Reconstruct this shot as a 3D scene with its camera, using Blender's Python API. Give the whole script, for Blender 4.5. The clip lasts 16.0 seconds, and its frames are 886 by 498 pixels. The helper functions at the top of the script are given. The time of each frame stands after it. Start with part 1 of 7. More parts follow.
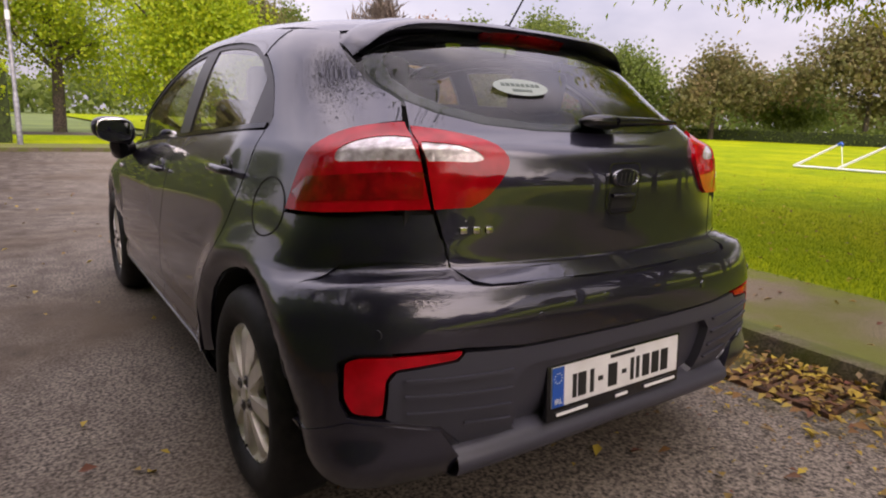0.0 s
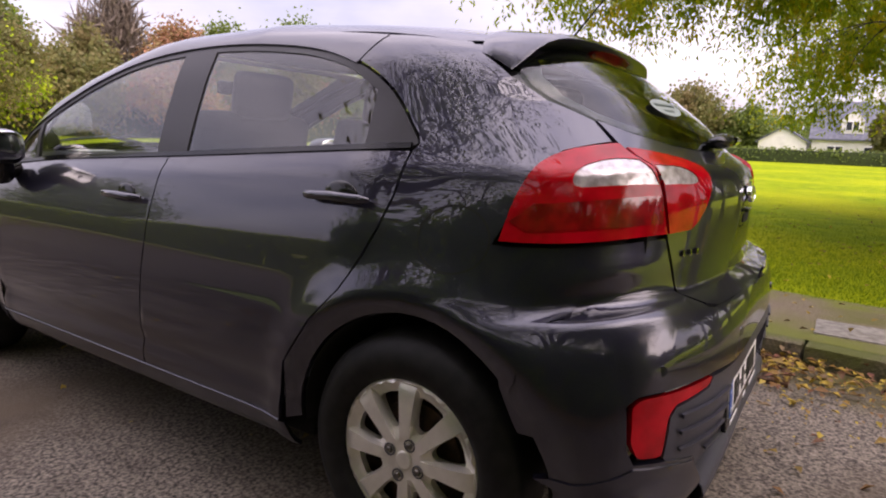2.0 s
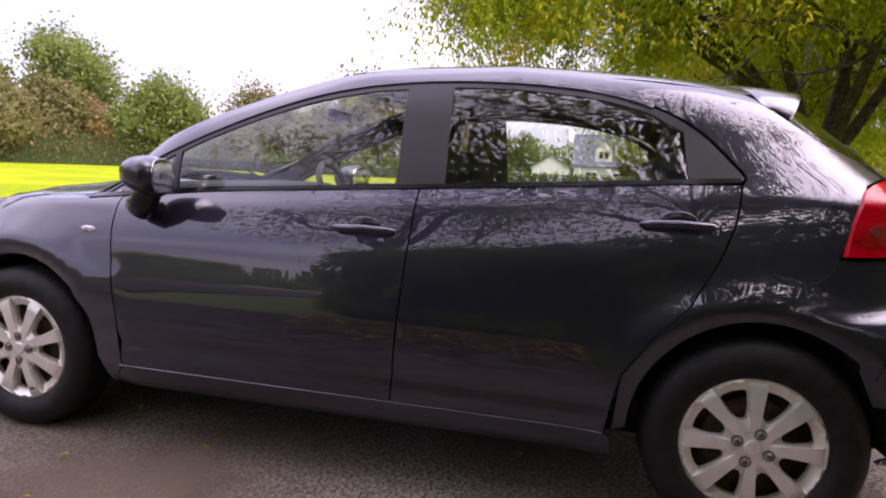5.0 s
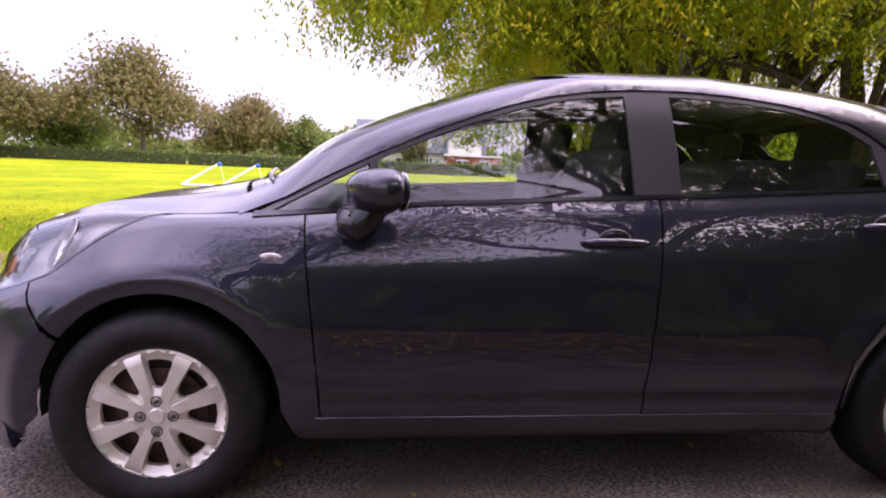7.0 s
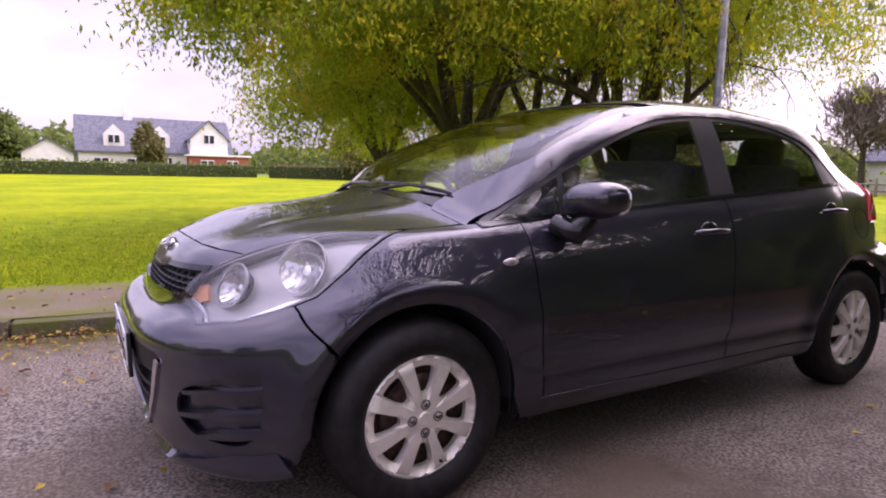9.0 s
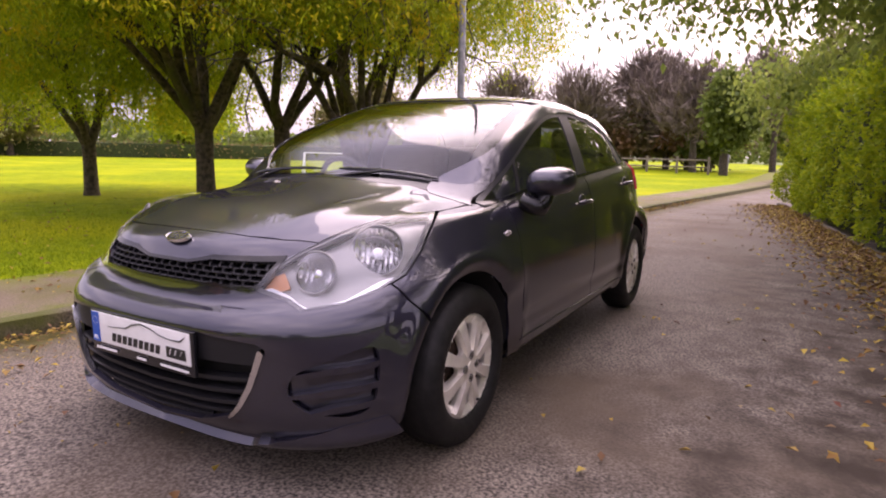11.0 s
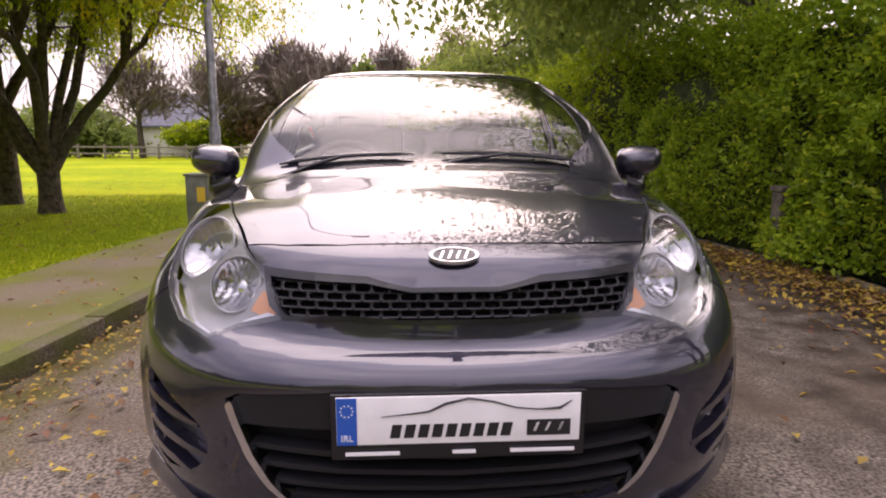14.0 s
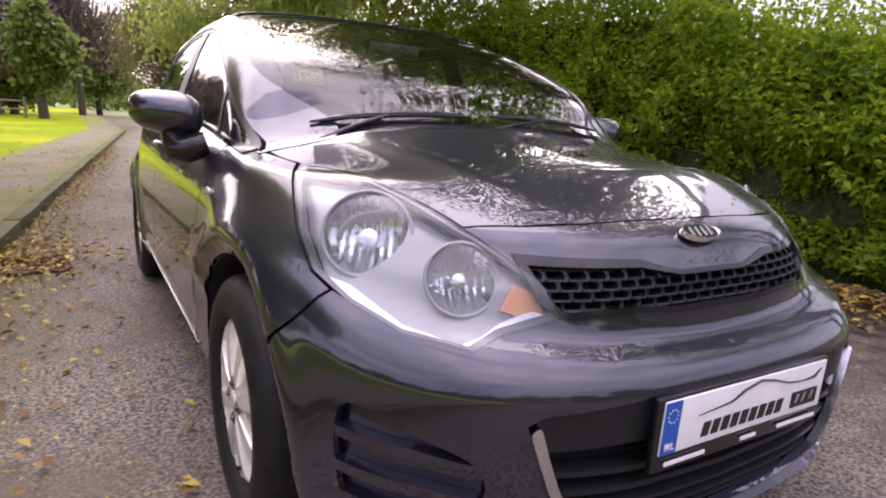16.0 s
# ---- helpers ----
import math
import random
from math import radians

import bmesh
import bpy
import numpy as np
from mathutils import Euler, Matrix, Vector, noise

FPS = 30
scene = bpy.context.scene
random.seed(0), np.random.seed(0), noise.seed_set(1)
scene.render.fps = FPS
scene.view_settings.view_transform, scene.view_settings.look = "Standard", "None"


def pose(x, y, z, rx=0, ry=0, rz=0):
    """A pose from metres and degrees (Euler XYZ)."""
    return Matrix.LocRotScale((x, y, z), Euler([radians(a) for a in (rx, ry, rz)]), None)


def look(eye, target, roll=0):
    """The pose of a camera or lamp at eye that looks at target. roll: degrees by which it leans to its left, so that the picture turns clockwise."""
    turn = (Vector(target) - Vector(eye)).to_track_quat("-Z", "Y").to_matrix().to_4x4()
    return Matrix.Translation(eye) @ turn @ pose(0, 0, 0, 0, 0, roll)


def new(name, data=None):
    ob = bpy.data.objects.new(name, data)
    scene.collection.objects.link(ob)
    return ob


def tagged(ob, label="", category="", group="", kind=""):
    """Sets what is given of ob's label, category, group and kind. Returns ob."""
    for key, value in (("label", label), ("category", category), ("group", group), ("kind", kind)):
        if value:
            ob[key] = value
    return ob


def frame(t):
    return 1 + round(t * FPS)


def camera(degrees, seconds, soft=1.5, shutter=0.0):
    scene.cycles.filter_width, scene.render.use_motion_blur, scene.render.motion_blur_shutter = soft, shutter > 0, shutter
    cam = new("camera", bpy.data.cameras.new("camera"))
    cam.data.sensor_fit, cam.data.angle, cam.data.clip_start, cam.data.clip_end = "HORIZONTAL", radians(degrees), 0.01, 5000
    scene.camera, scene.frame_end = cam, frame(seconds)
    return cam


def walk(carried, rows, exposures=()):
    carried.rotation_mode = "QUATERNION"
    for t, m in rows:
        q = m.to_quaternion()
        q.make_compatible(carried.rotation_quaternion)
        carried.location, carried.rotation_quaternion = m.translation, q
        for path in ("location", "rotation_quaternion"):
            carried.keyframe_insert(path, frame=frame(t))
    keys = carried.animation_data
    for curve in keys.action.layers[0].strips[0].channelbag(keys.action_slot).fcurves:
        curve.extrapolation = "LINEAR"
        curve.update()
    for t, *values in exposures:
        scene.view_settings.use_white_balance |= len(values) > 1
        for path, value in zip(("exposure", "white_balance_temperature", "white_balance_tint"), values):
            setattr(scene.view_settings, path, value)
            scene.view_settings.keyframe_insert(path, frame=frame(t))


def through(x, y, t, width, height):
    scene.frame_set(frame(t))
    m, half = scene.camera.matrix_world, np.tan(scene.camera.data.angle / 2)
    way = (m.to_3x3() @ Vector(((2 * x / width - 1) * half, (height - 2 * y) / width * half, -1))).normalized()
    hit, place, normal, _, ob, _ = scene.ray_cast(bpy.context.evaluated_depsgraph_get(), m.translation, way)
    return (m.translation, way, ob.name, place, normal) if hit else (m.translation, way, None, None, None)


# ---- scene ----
PATH = [
    (0, (-1.333, -2.945, 1.088), (-0.213, -1.339, 0.681), 2),
    (0.5, (-1.573, -2.695, 1.076), (-0.246, -1.252, 0.679), 1.6),
    (1, (-1.685, -2.485, 1.076), (-0.243, -1.157, 0.679), 1.3),
    (1.5, (-1.822, -2.234, 1.075), (-0.248, -1.058, 0.701), 1.8),
    (2, (-1.965, -2.102, 1.078), (-0.314, -1.029, 0.725), 2.2),
    (2.5, (-2.161, -1.958, 1.104), (-0.437, -1.004, 0.749), 2.8),
    (3, (-2.423, -1.893, 1.082), (-0.67, -0.969, 0.782), 2.7),
    (3.5, (-2.512, -1.685, 1.065), (-0.724, -0.83, 0.781), 2.7),
    (4, (-2.616, -1.513, 1.033), (-0.813, -0.687, 0.782), 2.7),
    (6.5, (-2.709, 0.463, 1.069), (-0.742, 0.245, 0.782), 2.8),
    (7, (-2.654, 0.7, 1.066), (-0.688, 0.443, 0.798), 2.4),
    (7.5, (-2.603, 1.066, 1.062), (-0.656, 0.691, 0.799), 2.1),
    (8, (-2.549, 1.462, 1.063), (-0.638, 0.934, 0.81), 1.9),
    (8.5, (-2.484, 1.819, 1.08), (-0.655, 1.056, 0.821), 1.6),
    (9, (-2.454, 2.2, 1.072), (-0.754, 1.179, 0.825), 1.3),
    (9.5, (-2.466, 2.515, 1.115), (-0.892, 1.317, 0.833), 1.1),
    (12, (-1.24, 3.494, 1.088), (-0.564, 1.635, 0.791), -0),
    (12.5, (-0.955, 3.382, 1.038), (-0.351, 1.499, 0.741), -1.2),
    (13, (-0.565, 3.347, 1.059), (-0.247, 1.392, 0.786), -0.3),
    (13.5, (-0.214, 3.334, 1.066), (-0.12, 1.355, 0.795), -0.6),
    (14, (0.111, 3.304, 1.049), (-0.009, 1.335, 0.719), 0.1),
    (14.5, (0.367, 3.277, 1.037), (0.048, 1.338, 0.664), 0.6),
    (15, (0.668, 3.226, 1.041), (0.114, 1.344, 0.654), 1.7),
    (15.5, (0.923, 3.034, 1.024), (0.14, 1.239, 0.619), 2.3),
    (16, (1.142, 2.746, 1.004), (0.138, 1.066, 0.597), 2.9),
]
cam = camera(71.3, 16.0, 2.0)
walk(cam, [(t, look(eye, target, roll)) for t, eye, target, roll in PATH], [(0.0, 1.95, 7200, 26), (2.0, 2.2, 7000, 29), (4.0, 2.58, 6700, 34), (6.5, 2.62, 6450, 42), (8.0, 2.35, 6450, 44), (9.5, 2.2, 6450, 44), (12.0, 2.3, 7400, 35), (14.5, 2.2, 7050, 30), (16.0, 2.32, 6600, 31)])
# ---------------------------------------------------------------- light
world = bpy.data.worlds.new("sky")
scene.world = world
world.use_nodes = True
wn, wl = world.node_tree.nodes, world.node_tree.links
wn.clear()
SUN_ELEV, SUN_AZ = 38.0, 192.0   # degrees; azimuth from +y towards +x
sky = wn.new("ShaderNodeTexSky")
sky.sky_type, sky.sun_disc = "NISHITA", False
sky.sun_elevation, sky.sun_rotation = radians(SUN_ELEV), radians(SUN_AZ)
sky.air_density, sky.dust_density, sky.ozone_density = 1.0, 4.0, 1.0
# a bright layer of thin cloud over the clear sky, with soft breaks
tc = wn.new("ShaderNodeTexCoord")
mp = wn.new("ShaderNodeMapping")
mp.inputs["Scale"].default_value = (1.0, 1.0, 2.6)
cl = wn.new("ShaderNodeTexNoise")
cl.inputs["Scale"].default_value, cl.inputs["Detail"].default_value = 2.2, 6.0
cr = wn.new("ShaderNodeValToRGB")
cr.color_ramp.elements[0].position, cr.color_ramp.elements[0].color = 0.34, (2.7, 2.85, 3.6, 1)
cr.color_ramp.elements[1].position, cr.color_ramp.elements[1].color = 0.66, (5.5, 5.55, 6.1, 1)
mx = wn.new("ShaderNodeMix")
mx.data_type = "RGBA"
mx.inputs["Factor"].default_value = 0.85
bg = wn.new("ShaderNodeBackground")
bg.inputs["Strength"].default_value = 0.10
wo = wn.new("ShaderNodeOutputWorld")
wl.new(tc.outputs["Generated"], mp.inputs["Vector"])
wl.new(mp.outputs["Vector"], cl.inputs["Vector"])
wl.new(cl.outputs["Fac"], cr.inputs["Fac"])
wl.new(sky.outputs["Color"], mx.inputs["A"])
# an overcast sky is brighter overhead than at the horizon
sep = wn.new("ShaderNodeSeparateXYZ")
up = wn.new("ShaderNodeMapRange")
up.inputs["To Min"].default_value, up.inputs["To Max"].default_value = 0.46, 1.65
vm = wn.new("ShaderNodeVectorMath")
vm.operation = "SCALE"
wl.new(tc.outputs["Generated"], sep.inputs["Vector"])
sq = wn.new("ShaderNodeMath")
sq.operation = "MULTIPLY"
wl.new(sep.outputs["Z"], sq.inputs[0])
wl.new(sep.outputs["Z"], sq.inputs[1])
wl.new(sq.outputs["Value"], up.inputs["Value"])
wl.new(cr.outputs["Color"], vm.inputs[0])
wl.new(up.outputs["Result"], vm.inputs["Scale"])
wl.new(vm.outputs["Vector"], mx.inputs["B"])
wl.new(mx.outputs["Result"], bg.inputs["Color"])
wl.new(bg.outputs["Background"], wo.inputs["Surface"])
sun_data = bpy.data.lights.new("sun", "SUN")
sun_data.energy, sun_data.angle, sun_data.color = 0.9, radians(90), (1.0, 0.95, 0.88)
sun = new("sun", sun_data)
sun_dir = Vector((math.sin(radians(SUN_AZ)) * math.cos(radians(SUN_ELEV)), math.cos(radians(SUN_AZ)) * math.cos(radians(SUN_ELEV)), math.sin(radians(SUN_ELEV))))
sun.matrix_world = look(sun_dir * 50, (0, 0, 0))


# ---------------------------------------------------------------- materials
def principled(name, color, rough=0.5, metal=0.0, **more):
    m = bpy.data.materials.new(name)
    m.use_nodes = True
    b = m.node_tree.nodes["Principled BSDF"]
    b.inputs["Base Color"].default_value = (*color, 1)
    b.inputs["Roughness"].default_value = rough
    b.inputs["Metallic"].default_value = metal
    for k, v in more.items():
        b.inputs[k.replace("_", " ")].default_value = v
    return m


def noise_mix(m, c1, c2, scale, detail=6.0, low=0.35, high=0.65, coord="Object", c3=None, scale3=1.0, low3=0.5, high3=0.7):
    """Two colours mixed by noise, with a third in larger patches."""
    n, l = m.node_tree.nodes, m.node_tree.links
    t = n.new("ShaderNodeTexCoord")
    a = n.new("ShaderNodeTexNoise")
    a.inputs["Scale"].default_value, a.inputs["Detail"].default_value = scale, detail
    r = n.new("ShaderNodeValToRGB")
    r.color_ramp.elements[0].position, r.color_ramp.elements[0].color = low, (*c1, 1)
    r.color_ramp.elements[1].position, r.color_ramp.elements[1].color = high, (*c2, 1)
    l.new(t.outputs[coord], a.inputs["Vector"])
    l.new(a.outputs["Fac"], r.inputs["Fac"])
    out = r.outputs["Color"]
    if c3:
        b = n.new("ShaderNodeTexNoise")
        b.inputs["Scale"].default_value, b.inputs["Detail"].default_value = scale3, 5.0
        q = n.new("ShaderNodeValToRGB")
        q.color_ramp.elements[0].position, q.color_ramp.elements[1].position = low3, high3
        x = n.new("ShaderNodeMix")
        x.data_type = "RGBA"
        l.new(t.outputs[coord], b.inputs["Vector"])
        l.new(b.outputs["Fac"], q.inputs["Fac"])
        l.new(q.outputs["Color"], x.inputs["Factor"])
        l.new(out, x.inputs["A"])
        x.inputs["B"].default_value = (*c3, 1)
        out = x.outputs["Result"]
    l.new(out, n["Principled BSDF"].inputs["Base Color"])
    return t


def bump(m, scale, strength, distance=0.01, detail=4.0, coord="Object", kind="noise"):
    n, l = m.node_tree.nodes, m.node_tree.links
    t = n.new("ShaderNodeTexCoord")
    if kind == "voronoi":
        a = n.new("ShaderNodeTexVoronoi")
        a.inputs["Scale"].default_value = scale
        o = a.outputs["Distance"]
    else:
        a = n.new("ShaderNodeTexNoise")
        a.inputs["Scale"].default_value, a.inputs["Detail"].default_value = scale, detail
        o = a.outputs["Fac"]
    b = n.new("ShaderNodeBump")
    b.inputs["Strength"].default_value, b.inputs["Distance"].default_value = strength, distance
    l.new(t.outputs[coord], a.inputs["Vector"])
    l.new(o, b.inputs["Height"])
    p = n["Principled BSDF"]
    if p.inputs["Normal"].links:
        l.new(p.inputs["Normal"].links[0].from_socket, b.inputs["Normal"])
    l.new(b.outputs["Normal"], p.inputs["Normal"])


def random_tint(m, stops, island=True):
    """Colour of each piece by its own random number."""
    n, l = m.node_tree.nodes, m.node_tree.links
    if island:
        g = n.new("ShaderNodeNewGeometry")
        o = g.outputs["Random Per Island"]
    else:
        g = n.new("ShaderNodeObjectInfo")
        o = g.outputs["Random"]
    r = n.new("ShaderNodeValToRGB")
    while len(r.color_ramp.elements) < len(stops):
        r.color_ramp.elements.new(0.5)
    for k, (e, c) in enumerate(zip(r.color_ramp.elements, stops)):
        e.position, e.color = k / (len(stops) - 1), (*c, 1)
    l.new(o, r.inputs["Fac"])
    l.new(r.outputs["Color"], n["Principled BSDF"].inputs["Base Color"])


PAINT = principled("graphite_paint", (0.058, 0.056, 0.092), 0.32, 0.60, Specular_IOR_Level=0.1, Coat_Weight=1.0, Coat_Roughness=0.012, Coat_IOR=1.70)
noise_mix(PAINT, (0.018, 0.0176, 0.030), (0.033, 0.032, 0.053), 900.0, 2.0, 0.3, 0.7, c3=(0.0255, 0.0245, 0.042), scale3=2.5)
PLASTIC = principled("dark_plastic", (0.013, 0.013, 0.015), 0.5, Specular_IOR_Level=0.3)
GRILLE = principled("black_grille_plastic", (0.010, 0.010, 0.012), 0.38, Specular_IOR_Level=0.35)
bump(PLASTIC, 700.0, 0.15, 0.002)
GLOSS_BLACK = principled("gloss_black", (0.010, 0.010, 0.012), 0.12)
RUBBER = principled("tyre_rubber", (0.009, 0.009, 0.010), 0.55, Specular_IOR_Level=0.25)
noise_mix(RUBBER, (0.006, 0.006, 0.006), (0.015, 0.0145, 0.014), 30.0, 6.0)
bump(RUBBER, 300.0, 0.2, 0.002)
VOID = principled("dark_lining", (0.008, 0.008, 0.009), 0.9)
noise_mix(VOID, (0.006, 0.006, 0.006), (0.012, 0.011, 0.011), 15.0)
SILVER = principled("silver_wheel_paint", (0.66, 0.63, 0.55), 0.30, 0.5, Coat_Weight=0.4, Coat_Roughness=0.15)
noise_mix(SILVER, (0.74, 0.70, 0.62), (0.84, 0.80, 0.72), 25.0, 8.0, c3=(0.40, 0.37, 0.33), scale3=9.0, low3=0.60, high3=0.85)
SATIN = principled("satin_silver_trim", (0.62, 0.62, 0.64), 0.17, 1.0)
CHROME = principled("chrome", (0.75, 0.75, 0.77), 0.08, 1.0)
STEEL = principled("bolt_steel", (0.16, 0.15, 0.14), 0.4, 0.9)
noise_mix(STEEL, (0.10, 0.09, 0.08), (0.24, 0.22, 0.20), 60.0)
RUST = principled("brake_iron", (0.06, 0.04, 0.03), 0.8, 0.3)
noise_mix(RUST, (0.03, 0.022, 0.018), (0.10, 0.055, 0.035), 40.0)
LENS_RED = principled("red_lens", (0.62, 0.006, 0.010), 0.30, 0.0, Specular_IOR_Level=0.0, Coat_Weight=0.8, Coat_Roughness=0.02)
noise_mix(LENS_RED, (0.34, 0.002, 0.006), (0.52, 0.004, 0.012), 18.0, 2.0)
LENS_DARK = principled("deep_red_lens", (0.22, 0.002, 0.004), 0.08, 0.0, Coat_Weight=1.0, Coat_Roughness=0.02)
noise_mix(LENS_DARK, (0.15, 0.001, 0.003), (0.30, 0.003, 0.006), 26.0, 2.0)
LENS_WHITE = principled("ribbed_white_lens", (0.62, 0.60, 0.60), 0.12, 0.35, Coat_Weight=1.0)
noise_mix(LENS_WHITE, (0.34, 0.30, 0.30), (0.66, 0.62, 0.62), 45.0, 2.0)
bump(LENS_WHITE, 60.0, 0.5, 0.004)
AMBER = principled("amber_bulb", (0.60, 0.27, 0.13), 0.3)
VALANCE = principled("satin_grey_valance", (0.048, 0.048, 0.064), 0.36)
bump(VALANCE, 500.0, 0.12, 0.002)
SATIN_BLACK = principled("satin_black_trim", (0.030, 0.028, 0.032), 0.35)
REFLECTOR = principled("headlamp_reflector", (0.55, 0.55, 0.56), 0.16, 1.0)
LAMP_BOWL = principled("lamp_bowl_silver", (0.42, 0.42, 0.44), 0.22, 0.85)
noise_mix(LAMP_BOWL, (0.16, 0.16, 0.17), (0.32, 0.32, 0.33), 14.0, 2.0)
bump(REFLECTOR, 60.0, 0.16, 0.004, 1.0)
LAMP_BEZEL = principled("lamp_bezel_silver", (0.28, 0.28, 0.28), 0.34, 0.35)
LAMP_DARK = principled("lamp_housing", (0.10, 0.10, 0.11), 0.3, 0.4)


def glass(name, color, rough=0.0, ior=1.45, mixed=0.0, tint=(0.8, 0.85, 0.82)):
    """A thin pane: what is behind shows through its tint, under a mirror coat by Fresnel."""
    m = bpy.data.materials.new(name)
    m.use_nodes = True
    n, l = m.node_tree.nodes, m.node_tree.links
    n.clear()
    o = n.new("ShaderNodeOutputMaterial")
    t = n.new("ShaderNodeBsdfTransparent")
    t.inputs["Color"].default_value = (*tint, 1)
    g = n.new("ShaderNodeBsdfGlossy")
    g.inputs["Color"].default_value = (1, 1, 1, 1)
    g.inputs["Roughness"].default_value = rough
    lw = n.new("ShaderNodeLayerWeight")
    lw.inputs["Blend"].default_value = 0.5
    pw = n.new("ShaderNodeMath")
    pw.operation = "POWER"
    pw.inputs[1].default_value = 4.0
    f = n.new("ShaderNodeMath")
    f.operation = "MULTIPLY_ADD"
    f0 = ((ior - 1) / (ior + 1)) ** 2
    f.inputs[1].default_value, f.inputs[2].default_value = 1 - f0, f0
    f.use_clamp = True
    l.new(lw.outputs["Facing"], pw.inputs[0])
    l.new(pw.outputs["Value"], f.inputs[0])
    x = n.new("ShaderNodeMixShader")
    l.new(f.outputs["Value"], x.inputs["Fac"])
    l.new(t.outputs["BSDF"], x.inputs[1])
    l.new(g.outputs["BSDF"], x.inputs[2])
    l.new(x.outputs["Shader"], o.inputs["Surface"])
    return m


GLASS = glass("window_glass", None, 0.01, 1.85, tint=(0.80, 0.84, 0.81))
SCREEN_GLASS = glass("windscreen_glass", None, 0.01, 1.48, tint=(0.82, 0.86, 0.84))
REAR_GLASS = glass("tinted_rear_glass", None, 0.01, 1.42, tint=(0.60, 0.65, 0.60))
LENS_CLEAR = glass("headlamp_lens", None, 0.01, 1.55, tint=(0.94, 0.95, 0.96))
FABRIC = principled("seat_fabric", (0.025, 0.025, 0.027), 0.95)
noise_mix(FABRIC, (0.018, 0.018, 0.020), (0.040, 0.040, 0.043), 120.0)
DASH = principled("dashboard_plastic", (0.02, 0.02, 0.022), 0.7)
bump(DASH, 250.0, 0.2, 0.002)
WHITE_PLATE = principled("plate_white", (0.80, 0.80, 0.79), 0.35)
noise_mix(WHITE_PLATE, (0.76, 0.76, 0.75), (0.83, 0.83, 0.82), 20.0)
BLUE = principled("plate_blue", (0.01, 0.09, 0.42), 0.4)
BLACK_INK = principled("black_ink", (0.012, 0.012, 0.013), 0.5)
WHITE_INK = principled("white_ink", (0.80, 0.80, 0.80), 0.5)
PAPER = principled("paper_disc", (0.74, 0.76, 0.72), 0.7)
STICKER = principled("oval_sticker_white", (0.30, 0.36, 0.33), 0.5)
STICKER_INK = principled("sticker_print_green", (0.09, 0.13, 0.11), 0.5)


# ---------------------------------------------------------------- mesh helpers
from mathutils.bvhtree import BVHTree
from mathutils.geometry import delaunay_2d_cdt


def link(name, me, material, parent=None, label="", smooth=None):
    if material:
        me.materials.append(material)
    ob = new(name, me)
    if smooth is not None:
        me.shade_smooth()
        me.set_sharp_from_angle(angle=radians(smooth))
    if parent:
        ob.parent = parent
    if label:
        ob["label"] = label
    return ob


def part(name, bm, material, parent, label="", smooth=35):
    """One bmesh becomes one mesh object under a thing or a part."""
    me = bpy.data.meshes.new(name)
    bmesh.ops.recalc_face_normals(bm, faces=bm.faces)
    bm.to_mesh(me)
    bm.free()
    return link(name, me, material, parent, label, smooth)


def raw(name, verts, faces, material, parent=None, label="", smooth=None):
    me = bpy.data.meshes.new(name)
    me.from_pydata([tuple(v) for v in verts], [], faces)
    me.update()
    return link(name, me, material, parent, label, smooth)


def thing(name, label, category, group="", at=(0, 0, 0)):
    ob = new(name)
    ob.location = at
    return tagged(ob, label, category, group)


def box_bm(sx, sy, sz, at=(0, 0, 0), bevel=0.0, turn=None, bm=None, segments=2):
    bm2 = bmesh.new()
    bmesh.ops.create_cube(bm2, size=1.0)
    bmesh.ops.scale(bm2, vec=(sx, sy, sz), verts=bm2.verts)
    if bevel:
        bmesh.ops.bevel(bm2, geom=bm2.edges[:], offset=bevel, segments=segments, affect="EDGES", profile=0.6)
    m = Matrix.Translation(at) @ (turn.to_4x4() if turn else Matrix())
    bmesh.ops.transform(bm2, matrix=m, verts=bm2.verts)
    if bm is None:
        return bm2
    merge(bm, bm2)
    return bm


def merge(bm, other):
    me = bpy.data.meshes.new("merge")
    other.to_mesh(me)
    other.free()
    bm.from_mesh(me)
    bpy.data.meshes.remove(me)


def revolve(profile, n=48, axis="x", at=(0, 0, 0), close=False):
    """A surface of revolution from (along, radius) pairs."""
    verts, faces = [], []
    k = len(profile)
    for i in range(n):
        c, s = math.cos(2 * math.pi * i / n), math.sin(2 * math.pi * i / n)
        for a, r in profile:
            p = (a, r * c, r * s) if axis == "x" else ((r * c, a, r * s) if axis == "y" else (r * c, r * s, a))
            verts.append((p[0] + at[0], p[1] + at[1], p[2] + at[2]))
    for i in range(n):
        j = (i + 1) % n
        for m in range(k if close else k - 1):
            q = (m + 1) % k
            faces.append((i * k + m, i * k + q, j * k + q, j * k + m))
    bm = bmesh.new()
    vs = [bm.verts.new(v) for v in verts]
    for f in faces:
        bm.faces.new([vs[x] for x in f])
    return bm


